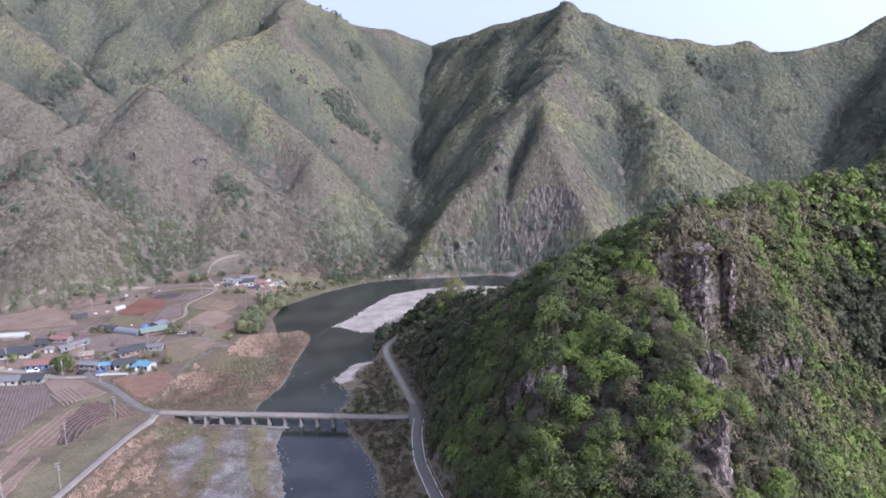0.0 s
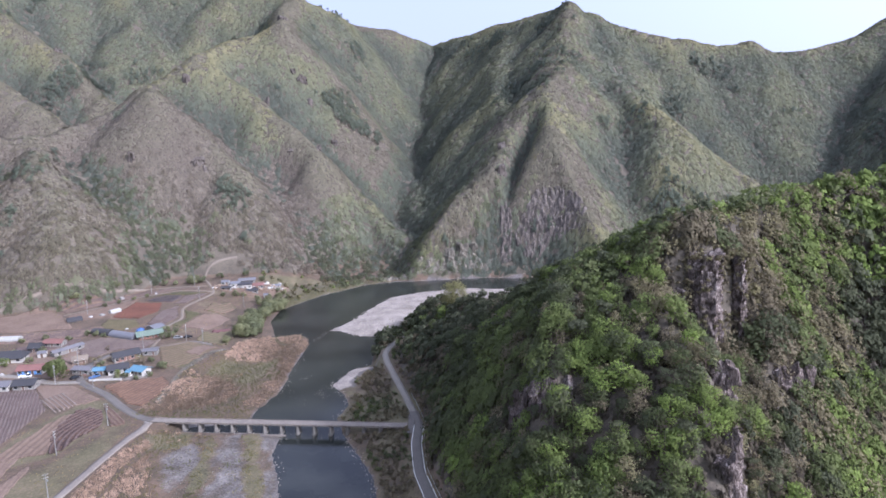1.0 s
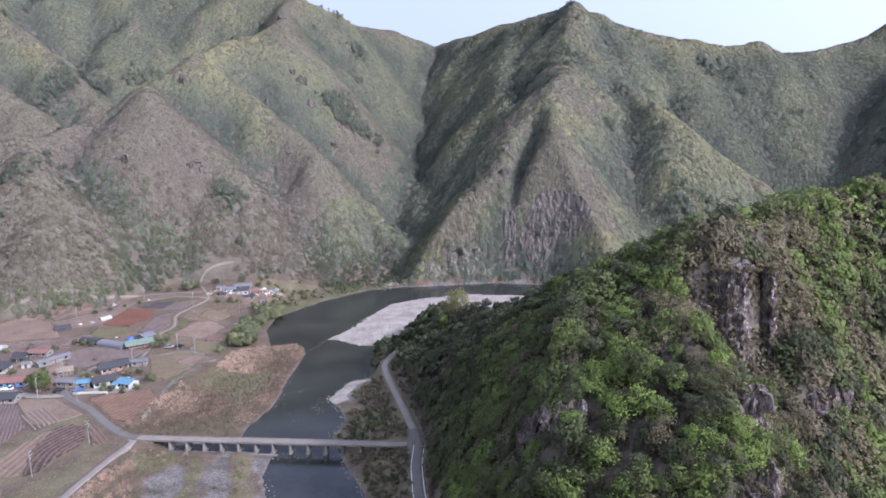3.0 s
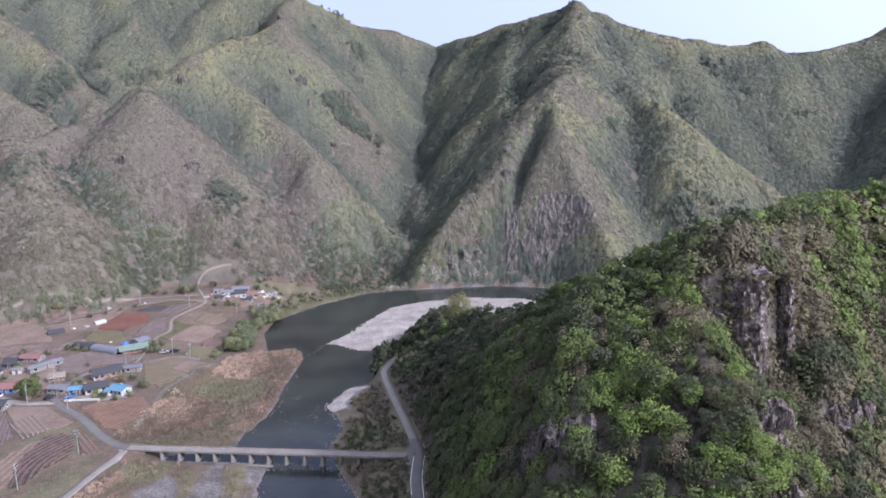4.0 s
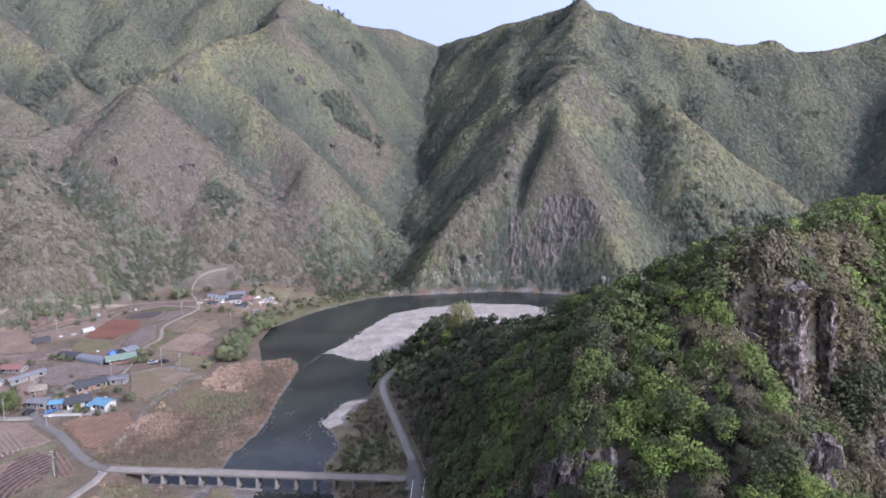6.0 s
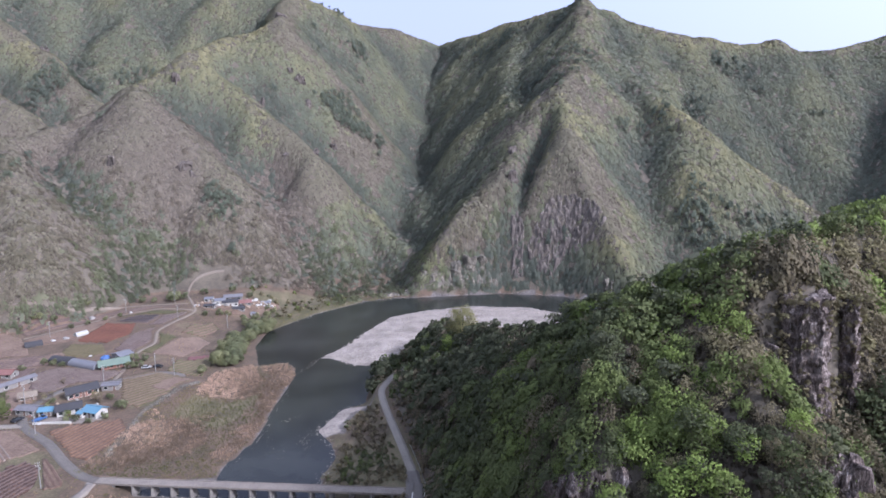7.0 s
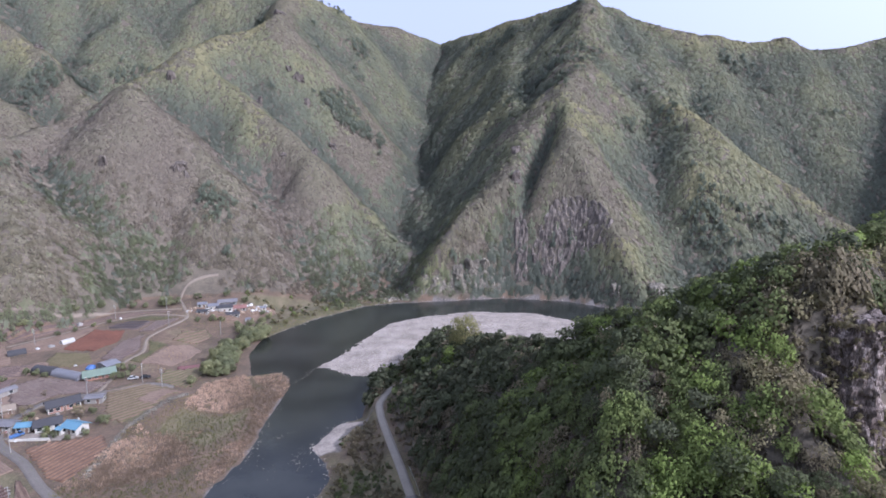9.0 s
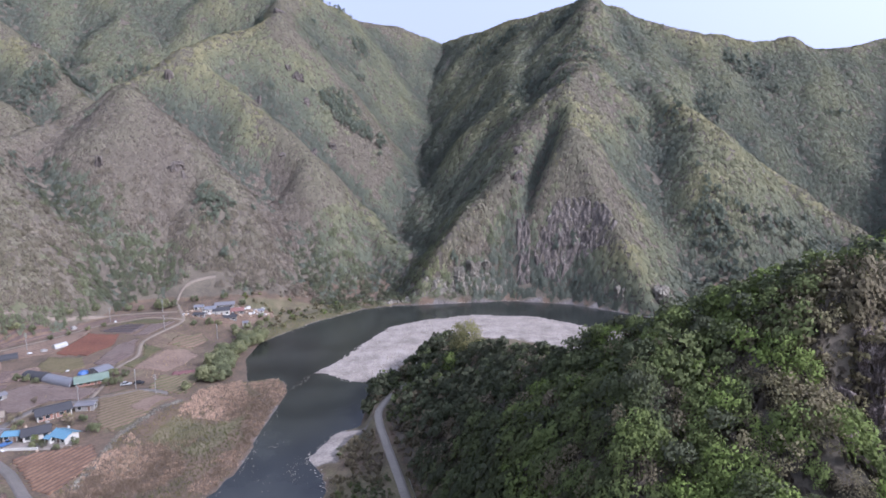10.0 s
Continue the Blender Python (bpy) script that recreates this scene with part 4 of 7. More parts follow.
field("large tan-brown field on the upper terrace", [(-226, 336), (-213, 354), (-199, 373.5), (-181, 389), (-171, 390), (-171, 394), (-190, 389.5), (-203, 381), (-216, 360), (-236, 344)], SOIL_TAN, 55, 2.4, 0.12, crest=SOIL_PLUM)
field("dry tan field at the foot of the hill", [(-211, 322), (-222, 331), (-211, 345), (-199, 366), (-197.5, 361), (-197, 331)], SOIL_TAN, 60, 2.4, 0.1, crest=SOIL_PINK)
field("brown fallow field at the edge of the plain", [(-262, 322), (-240, 340), (-226, 333), (-213, 320), (-206, 310), (-228, 303), (-258, 300)], SOIL_PINK, 40, 2.6, 0.1, crest=SOIL_TAN)
field("plum-brown field behind the village", [(-236, 299), (-206, 307), (-192, 315), (-186, 308), (-190, 300), (-205, 290), (-236, 284)], SOIL_PLUM, 25, 1.8, 0.18, crest=SOIL_PINK)
field("light green meadow by the greenhouses", [(-192, 312), (-196, 327), (-180, 327), (-171, 316), (-177, 309)], CROP_YELLOW, 20, 0, 0)
field("brown plot below the greenhouses", [(-215, 281), (-206, 287), (-191, 296), (-190, 289), (-202, 276), (-213, 273)], SOIL_PLUM, 25, 1.4, 0.15)

field("bare straw-coloured yard of the upper hamlet", [(-162, 398), (-158, 392), (-148, 391), (-128, 401), (-117, 418), (-121, 425), (-133, 420), (-150, 414), (-160, 406)], SOIL_TAN, 30, 0, 0, raise_by=0.03)
field("bare grey yard between village houses", [(-171, 246), (-196, 248), (-214, 258), (-210, 276), (-190, 284), (-176, 276), (-172, 260)], SOIL_PINK, 30, 0, 0, raise_by=0.02)
field("pale concrete yard before the blue-roofed house", [(-160, 246.5), (-141, 246), (-134, 249), (-134, 252), (-145, 250.5), (-158, 251)], M_PALE_CONCRETE, 5, 0, 0, raise_by=0.05)


# ---------------------------------------------------------------- houses
M_WALL_WHITE = mottled("white_house_wall", shade3((0.4, 0.39, 0.3132), 0.8, 1.12), 0.5, 4.0, 0.8, 0.15, 12)
M_WALL_GREY = mottled("grey_block_wall", shade3((0.2, 0.19, 0.1524)), 0.5, 4.0, 0.9, 0.25, 12)
M_WALL_BRICK = mottled("red_brown_brick_wall", shade3((0.24, 0.13, 0.0846)), 0.6, 5.0, 0.9, 0.25, 12)
M_ROOF_BLUE = mottled("bright_blue_metal_roof", shade3((0.09, 0.185, 0.2254), 0.8, 1.15), 0.3, 3.0, 0.45, 0.1, 8)
M_ROOF_DARK = mottled("dark_grey_roof_sheet", shade3((0.034, 0.034, 0.0313)), 0.3, 3.0, 0.8, 0.15, 8)
M_ROOF_RED = mottled("faded_red_roof", shade3((0.165, 0.082, 0.0592)), 0.3, 3.0, 0.65, 0.15, 8)
M_ROOF_GREY = mottled("light_grey_slate_roof", shade3((0.125, 0.122, 0.113)), 0.3, 3.0, 0.65, 0.15, 8)
M_ROOF_GREEN = mottled("pale_green_roof", shade3((0.125, 0.165, 0.11)), 0.3, 3.0, 0.6, 0.15, 8)
M_ROOF_STEEL = mottled("pale_blue_grey_sheeting", shade3((0.135, 0.138, 0.134), 0.85, 1.12), 0.3, 3.0, 0.5, 0.1, 8)
M_GLASS_DARK = mottled("dark_window_glass", shade3((0.03, 0.035, 0.0339)), 0.5, 2.0, 0.12, 0.0, 1)
M_FRAME = mottled("window_frame_paint", shade3((0.5, 0.5, 0.4063)), 0.5, 4.0, 0.6, 0.0, 1)
M_BLUE_PAINT = mottled("blue_painted_front", shade3((0.08, 0.22, 0.46)), 0.5, 4.0, 0.6, 0.1, 8)
M_DOOR = mottled("brown_door_paint", shade3((0.12, 0.08, 0.0508)), 0.5, 4.0, 0.6, 0.1, 8)


def slab(bm, pts, thick):
    """A roof sheet: a quad given by its corners, extruded downwards."""
    low = [bm.verts.new((p[0], p[1], p[2] - thick)) for p in pts]
    top = [bm.verts.new(p) for p in pts]
    bm.faces.new(top)
    bm.faces.new(low[::-1])
    for i in range(4):
        bm.faces.new((low[i], low[(i + 1) % 4], top[(i + 1) % 4], top[i]))


def house(label, x, y, length, depth, yaw, wall_mat, roof_mat, wall_h=2.6, roof_h=1.5, over=0.6, windows=3, hip=0.0, name="house", front_mat=None):
    """A single-storey house with a pitched roof; its front looks to local -y."""
    root = tagged(new(name), label, "house" if name == "house" else name.replace("_", " "))
    z = float(min(ground_z(x + a, y + b) for a in (-3, 3) for b in (-3, 3)))
    root.matrix_world = pose(x, y, z, 0, 0, yaw)
    hl, hd = length / 2, depth / 2
    bm = bmesh.new()
    gable = [(-hd, -0.6), (hd, -0.6), (hd, wall_h), (0, wall_h + (roof_h * (0 if hip else 1)) * 0.94), (-hd, wall_h)]
    ends = [[bm.verts.new((sx * hl, a, b)) for a, b in gable] for sx in (-1, 1)]
    bm.faces.new(ends[0][::-1])
    bm.faces.new(ends[1])
    for i in range(5):
        bm.faces.new((ends[0][i], ends[0][(i + 1) % 5], ends[1][(i + 1) % 5], ends[1][i]))
    bmesh.ops.recalc_face_normals(bm, faces=bm.faces)
    part("wall", bm, wall_mat, root)
    k = over / hd * roof_h
    rl = hl + over
    for side in (-1, 1):
        bm = bmesh.new()
        inset = hip * rl
        slab(bm, [(-rl, side * (hd + over), wall_h - k + 0.1), (rl, side * (hd + over), wall_h - k + 0.1), (rl - inset, 0, wall_h + roof_h + 0.1), (-rl + inset, 0, wall_h + roof_h + 0.1)], 0.14)
        bmesh.ops.recalc_face_normals(bm, faces=bm.faces)
        part("roof", bm, roof_mat, root)
    if hip:
        for side in (-1, 1):
            bm = bmesh.new()
            c = [bm.verts.new(p) for p in ((side * rl, -hd - over, wall_h - k + 0.1), (side * rl, hd + over, wall_h - k + 0.1), (side * (rl - hip * rl), 0, wall_h + roof_h + 0.1))]
            d = [bm.verts.new(v.co - Vector((0, 0, 0.14))) for v in c]
            bm.faces.new(c), bm.faces.new(d[::-1])
            for i in range(3):
                bm.faces.new((d[i], d[(i + 1) % 3], c[(i + 1) % 3], c[i]))
            bmesh.ops.recalc_face_normals(bm, faces=bm.faces)
            part("roof", bm, roof_mat, root)
    else:
        bm = bmesh.new()
        box(bm, -rl, rl, -0.16, 0.16, wall_h + roof_h + 0.02, wall_h + roof_h + 0.2, 0.05)
        part("ridge_cap", bm, roof_mat, root)
    if front_mat:
        bm = bmesh.new()
        box(bm, -hl + 0.3, hl - 0.3, -hd - 0.09, -hd - 0.003, 0.2, wall_h - 0.35, 0.02)
        part("front_panel", bm, front_mat, root)
    for i in range(windows):
        u = -hl + length * (i + 0.5) / windows
        is_door = i == windows // 2
        w, z0, z1 = (0.5, 0.0, 2.0) if is_door else (0.7, 0.85, 2.0)
        bm = bmesh.new()
        f = -hd - (0.09 if front_mat else 0.0)
        for a in ((-w - 0.08, -w, z0, z1), (w, w + 0.08, z0, z1), (-w - 0.08, w + 0.08, z1, z1 + 0.09), (-w - 0.08, w + 0.08, z0 - 0.09, z0)):
            box(bm, u + a[0], u + a[1], f - 0.07, f - 0.004, a[2], a[3])
        ob = part("door" if is_door else "window", bm, M_FRAME, root)
        bm = bmesh.new()
        box(bm, u - w, u + w, f - 0.035, f - 0.006, z0, z1)
        part("door_leaf" if is_door else "pane", bm, M_DOOR if is_door else M_GLASS_DARK, ob)
    for side in (-1, 1):
        bm = bmesh.new()
        for a in ((-0.55, -0.48, 0.9, 1.9), (0.48, 0.55, 0.9, 1.9), (-0.55, 0.55, 1.9, 1.97), (-0.55, 0.55, 0.83, 0.9)):
            box(bm, min(side * hl, side * (hl + 0.06)), max(side * hl, side * (hl + 0.06)), a[0], a[1], a[2], a[3])
        ob = part("window", bm, M_FRAME, root)
        bm = bmesh.new()
        box(bm, min(side * (hl + 0.006), side * (hl + 0.035)), max(side * (hl + 0.006), side * (hl + 0.035)), -0.48, 0.48, 0.9, 1.9)
        part("pane", bm, M_GLASS_DARK, ob)
    return root


house("white-walled house with a bright blue metal roof", -138.3, 253.2, 6.6, 5.2, -18, M_WALL_WHITE, M_ROOF_BLUE, 2.7, 1.1, 0.7)
house("white-walled house with a dark grey roof", -149.2, 254.5, 8.0, 4.8, 33, M_WALL_WHITE, M_ROOF_DARK, 2.6, 1.5)
house("small shed with a bright blue roof", -156.5, 253.0, 5.0, 4.2, 12, M_WALL_GREY, M_ROOF_BLUE, 2.3, 0.8, 0.4, 2, name="shed")
house("low blue-roofed lean-to beside the white house", -142.4, 251.4, 2.6, 2.4, -18, M_WALL_WHITE, M_ROOF_BLUE, 2.0, 0.5, 0.3, 1, name="shed")
house("long farmhouse with a dark roof and red-white front", -154.2, 270.2, 11.0, 5.4, 44, M_WALL_WHITE, M_ROOF_DARK, 2.7, 1.6, 0.6, 5, front_mat=M_WALL_BRICK)
house("flat grey-roofed outbuilding beside the farmhouse", -145.4, 276.3, 6.5, 4.2, 12, M_WALL_GREY, M_ROOF_GREY, 2.4, 0.4, 0.4, 2, name="shed")
house("farmhouse with a pale green roof and brick front", -158.2, 300.2, 10.5, 6.5, 34, M_WALL_BRICK, M_ROOF_GREEN, 2.4, 1.2, 1.3, 4)
house("outbuilding with a pale steel roof behind the farmhouse", -159.5, 309.5, 6.0, 8.0, 60, M_WALL_GREY, M_ROOF_STEEL, 2.6, 0.9, 0.4, 2, name="shed")
house("house with a faded red roof and blue front", -186.5, 252.6, 10.0, 5.2, 10, M_WALL_WHITE, M_ROOF_RED, 2.6, 1.4, 0.6, 4, front_mat=M_BLUE_PAINT)
house("large house with a dark hipped roof", -206.5, 265.8, 13.0, 7.5, 14, M_WALL_WHITE, M_ROOF_DARK, 2.7, 2.2, 0.8, 4, hip=0.3)
house("long narrow shed with a light grey sheet roof", -186.8, 277.5, 14.5, 3.6, 64, M_WALL_GREY, M_ROOF_GREY, 2.3, 0.7, 0.4, 3, name="shed")
house("low grey-roofed barn beside the village road", -164.0, 253.5, 8.0, 4.6, -6, M_WALL_GREY, M_ROOF_GREY, 2.5, 0.7, 0.5, 3, name="barn")
house("small white hut with a dark roof", -195.0, 271.6, 3.4, 3.0, 20, M_WALL_WHITE, M_ROOF_GREY, 2.2, 0.7, 0.3, 1, name="shed")
house("low hut covered in black sheeting", -203.5, 279.4, 5.5, 5.0, 10, M_ROOF_DARK, M_ROOF_DARK, 2.0, 1.8, 0.3, 1, name="shed")
house("low house with a faded red roof", -198.5, 286.0, 9.0, 5.0, 0, M_WALL_GREY, M_ROOF_RED, 2.3, 1.2, 0.5, 3)
house("white-walled house with a grey roof by the field edge", -187.0, 234.6, 8.5, 5.5, 6, M_WALL_WHITE, M_ROOF_GREY, 2.5, 1.2, 0.5, 3)
house("weathered house with a dark roof and pale wall", -177.6, 236.4, 8.0, 5.5, 10, M_WALL_GREY, M_ROOF_DARK, 2.5, 1.4, 0.6, 3)
house("white-walled house with a grey hipped roof", -197.8, 229.6, 9.0, 6.0, 8, M_WALL_WHITE, M_ROOF_GREY, 2.5, 1.5, 0.6, 3, hip=0.3)
house("ruined straw-coloured hut with a sagging roof", -173.0, 265.2, 6.0, 4.6, 30, mottled("weathered_plank", shade3((0.168, 0.132, 0.0914)), 0.6, 4, 0.9, 0.3, 8), mottled("old_thatch", shade3((0.18, 0.15, 0.1016)), 0.6, 4, 0.95, 0.6, 6), 1.9, 1.4, 0.4, 2, name="hut")
# upper hamlet
house("white house with a dark roof in the upper hamlet", -144.5, 405.6, 9.0, 6.0, 20, M_WALL_WHITE, M_ROOF_DARK, 3.2, 1.3, 0.5, 3)
house("white-walled annex with a steel roof", -150.8, 404.5, 6.0, 5.0, 20, M_WALL_WHITE, M_ROOF_STEEL, 2.8, 0.9, 0.4, 2)
house("low house with a red roof in the upper hamlet", -138.0, 411.6, 8.0, 5.0, 25, M_WALL_GREY, M_ROOF_RED, 2.5, 1.2, 0.5, 3)
house("grey-roofed house in the upper hamlet", -146.0, 414.2, 11.0, 5.5, 20, M_WALL_GREY, M_ROOF_GREY, 2.6, 1.1, 0.5, 3)
house("white hut with a pale roof in the upper hamlet", -157.6, 404.6, 5.0, 4.0, 10, M_WALL_WHITE, M_ROOF_STEEL, 2.3, 0.8, 0.3, 2, name="shed")
house("small dark-roofed shed in the upper hamlet", -153.5, 395.6, 6.5, 3.8, 0, M_WALL_GREY, M_ROOF_DARK, 2.2, 0.7, 0.3, 2, name="shed")
house("dark-roofed shed beside the hamlet lane", -139.3, 402.6, 9.0, 4.0, 15, M_WALL_GREY, M_ROOF_DARK, 2.3, 0.8, 0.3, 3, name="shed")
house("tiny white outbuilding above the river terrace", -128.4, 400.2, 3.0, 2.6, 10, M_WALL_WHITE, M_ROOF_STEEL, 2.1, 0.6, 0.2, 1, name="shed")
house("pale shed at the end of the hamlet", -127.5, 421.0, 6.0, 4.0, 25, M_WALL_WHITE, M_ROOF_STEEL, 2.2, 0.7, 0.3, 2, name="shed")


def tunnel(label, x, y, length, width, yaw, mat, high=2.4, hoop_mat=None):
    """A film-covered growing tunnel with hoops that show through as ribs."""
    root = tagged(new("greenhouse"), label, "greenhouse")
    root.matrix_world = pose(x, y, float(ground_z(x, y)), 0, 0, yaw)
    bm = bmesh.new()
    n, m = 14, max(6, int(length))
    ring = [(-width / 2 * math.cos(math.pi * i / n), high * math.sin(math.pi * i / n) ** 0.8 - 0.3 * (i in (0, n))) for i in range(n + 1)]
    rows = [[bm.verts.new((-length / 2 + length * j / m, a, b + 0.03 * math.sin(j * 1.9 + i))) for i, (a, b) in enumerate(ring)] for j in range(m + 1)]
    for r0, r1 in zip(rows, rows[1:]):
        for i in range(n):
            bm.faces.new((r0[i], r0[i + 1], r1[i + 1], r1[i]))
    bm.faces.new(rows[0][::-1]), bm.faces.new(rows[-1])
    bmesh.ops.recalc_face_normals(bm, faces=bm.faces)
    part("cover", bm, mat, root)
    for j in range(0, m + 1, 2):
        bm = bmesh.new()
        u = -length / 2 + length * j / m
        a = [[bm.verts.new((u + du, p * 1.012, q * 1.012 + dz)) for p, q in ring] for du, dz in ((-0.04, 0), (-0.04, 0.05), (0.04, 0.05), (0.04, 0))]
        for r0, r1 in zip(a, a[1:]):
            for i in range(n):
                bm.faces.new((r0[i], r0[i + 1], r1[i + 1], r1[i]))
        part("hoop", bm, hoop_mat or M_FRAME, root)
    return root


M_FILM_WHITE = mottled("milky_white_film", shade3((0.32, 0.32, 0.2666), 0.85, 1.1), 0.3, 2.0, 0.4, 0.1, 4)
tunnel("short white film-covered greenhouse beside the red field", -198.6, 339.5, 6.0, 3.2, 62, M_FILM_WHITE, 2.0)
tunnel("black net-covered growing tunnel", -184.5, 303.6, 11.0, 5.6, -14, M_ROOF_DARK, 2.6, M_ROOF_DARK)
tunnel("long pale blue-grey growing tunnel", -171.0, 299.4, 16.5, 5.6, -20, M_ROOF_STEEL, 2.6, M_ROOF_STEEL)
tunnel("low white film tunnel at the edge of the plain", -227.5, 292.0, 13.0, 5.0, 8, M_FILM_WHITE, 2.0)
tunnel("dark sheet-covered store at the field edge", -212.5, 323.5, 7.5, 5.0, 40, M_ROOF_DARK, 2.2, M_ROOF_DARK)


# ---------------------------------------------------------------- vehicles
M_TYRE = mottled("black_tyre", shade3((0.02, 0.02, 0.0169)), 2, 8, 0.9, 0.1, 10)
M_RIM = mottled("wheel_rim", shade3((0.4, 0.4, 0.3555)), 2, 8, 0.4, 0, 1, metal=0.7)


def car(label, x, y, yaw, paint, long_bed=False):
    root = tagged(new("truck" if long_bed else "car"), label, "truck" if long_bed else "car")
    root.matrix_world = pose(x, y, float(ground_z(x, y)) + 0.09, 0, 0, yaw)
    bm = bmesh.new()
    prof = ([(-2.3, 0.35), (2.3, 0.35), (2.35, 0.95), (1.6, 1.05), (0.7, 1.1), (-2.3, 0.95)] if long_bed else [(-2.15, 0.35), (2.15, 0.35), (2.2, 0.75), (1.3, 0.95), (-1.9, 1.0), (-2.2, 0.8)])
    sides = [[bm.verts.new((a, s * 0.85, b)) for a, b in prof] for s in (-1, 1)]
    n = len(prof)
    bm.faces.new(sides[0]), bm.faces.new(sides[1][::-1])
    for i in range(n):
        bm.faces.new((sides[0][i], sides[1][i], sides[1][(i + 1) % n], sides[0][(i + 1) % n]))
    bmesh.ops.recalc_face_normals(bm, faces=bm.faces)
    bmesh.ops.bevel(bm, geom=list(bm.edges), offset=0.06, segments=1, affect="EDGES")
    part("body", bm, paint, root)
    cab = [(0.75, 1.05), (2.0, 1.0), (1.6, 1.75), (0.85, 1.8)] if long_bed else [(-1.7, 0.97), (1.0, 0.93), (0.35, 1.45), (-1.2, 1.48)]
    for nm, w, dz, mt in (("cabin_glass", 0.74, 0.0, M_GLASS_DARK), ("cabin_roof", 0.70, 0.03, paint)):
        bm = bmesh.new()
        use = cab if nm == "cabin_glass" else [(cab[3][0], cab[3][1] - 0.02), (cab[2][0], cab[2][1] - 0.02), (cab[2][0] - 0.05, cab[2][1] + 0.04), (cab[3][0] + 0.05, cab[3][1] + 0.04)]
        sd = [[bm.verts.new((a, s * (w - 0.08 * (b > 1.3)), b + dz)) for a, b in use] for s in (-1, 1)]
        bm.faces.new(sd[0]), bm.faces.new(sd[1][::-1])
        for i in range(4):
            bm.faces.new((sd[0][i], sd[1][i], sd[1][(i + 1) % 4], sd[0][(i + 1) % 4]))
        bmesh.ops.recalc_face_normals(bm, faces=bm.faces)
        part(nm, bm, mt, root)
    for wx in (-1.35, 1.35):
        for wy in (-0.78, 0.78):
            bm = bmesh.new()
            bmesh.ops.create_cone(bm, cap_ends=True, segments=14, radius1=0.33, radius2=0.33, depth=0.22, matrix=Matrix.Translation((wx, wy, 0.33)) @ Matrix.Rotation(math.pi / 2, 4, "X"))
            wheel = part("wheel", bm, M_TYRE, root)
            bm = bmesh.new()
            bmesh.ops.create_cone(bm, cap_ends=True, segments=10, radius1=0.19, radius2=0.17, depth=0.25, matrix=Matrix.Translation((wx, wy, 0.33)) @ Matrix.Rotation(math.pi / 2, 4, "X"))
            part("rim", bm, M_RIM, wheel)
    return root


P_BLACK = mottled("black_car_paint", shade3((0.02, 0.02, 0.0212)), 0.5, 3, 0.25, 0, 1)
P_WHITE = mottled("white_car_paint", shade3((0.7, 0.7, 0.5925), 0.92, 1.05), 0.5, 3, 0.3, 0, 1)
P_SILVER = mottled("silver_car_paint", shade3((0.4, 0.41, 0.364), 0.92, 1.05), 0.5, 3, 0.3, 0, 1, metal=0.4)
car("dark parked car beside the village road", -163.8, 246.9, 68, P_BLACK)
car("white small truck parked before the red-roofed house", -186.0, 247.2, 12, P_WHITE, True)
car("silver car parked beside the farmhouse", -142.6, 298.8, 20, P_SILVER)
car("dark car parked beside the farmhouse", -138.5, 301.4, 15, P_BLACK)
car("blue small truck parked by the blue shed", -156.0, 247.8, 60, mottled("blue_truck_paint", shade3((0.05, 0.11, 0.2208)), 0.5, 3, 0.35, 0, 1), True)


# ---------------------------------------------------------------- poles
M_POLE = mottled("pale_pole_concrete", shade3((0.22, 0.215, 0.1777)), 0.8, 4, 0.85, 0.15, 10)
M_STEEL = mottled("dull_grey_steel", shade3((0.3, 0.31, 0.2708)), 0.8, 4, 0.5, 0.05, 10, metal=0.6)
M_CERAMIC = mottled("pale_ceramic", shade3((0.55, 0.54, 0.4401)), 1, 5, 0.3, 0, 1)


def build_pole(high):
    root = tagged(new("utility_pole"), "tall pale concrete utility pole with a steel crossarm", "utility pole", "village power line")
    bm = bmesh.new()
    bmesh.ops.create_cone(bm, cap_ends=True, segments=12, radius1=0.17, radius2=0.095, depth=high + 0.8, matrix=Matrix.Translation((0, 0, high / 2 - 0.4)))
    part("shaft", bm, M_POLE, root)
    for z in (high - 0.35, high - 1.3):
        bm = bmesh.new()
        box(bm, -0.65, 0.65, -0.20, -0.11, z - 0.05, z + 0.05, 0.01)
        arm = part("crossarm", bm, M_STEEL, root)
        for u in (-0.55, 0.0, 0.55):
            bm = bmesh.new()
            bmesh.ops.create_cone(bm, cap_ends=True, segments=8, radius1=0.06, radius2=0.04, depth=0.22, matrix=Matrix.Translation((u, -0.155, z + 0.16)))
            part("insulator", bm, M_CERAMIC, arm)
    bm = bmesh.new()
    bmesh.ops.create_cone(bm, cap_ends=True, segments=12, radius1=0.2, radius2=0.2, depth=0.6, matrix=Matrix.Translation((0.34, 0, high - 2.3)))
    part("transformer", bm, M_STEEL, root)
    return root


POLES = [(-125, 204.5), (-150.2, 237.4), (-129.4, 182.8), (-114.8, 157.5), (-128.3, 152.5), (-171, 260.6), (-203, 254.5), (-168, 240.2), (-151, 280.2), (-212, 335), (-195.5, 377), (-161, 369), (-137.2, 296.6), (-128, 295.0), (-135, 375),
         (-175.5, 396)]
pole_proto = build_pole(8.6)
for k, (px, py) in enumerate(POLES):
    m = pose(px, py, float(ground_z(px, py)), 0, 0, 37 * k % 90 + 20)
    if k == 0:
        pole_proto.matrix_basis = m
    else:
        copy_thing(pole_proto, m)


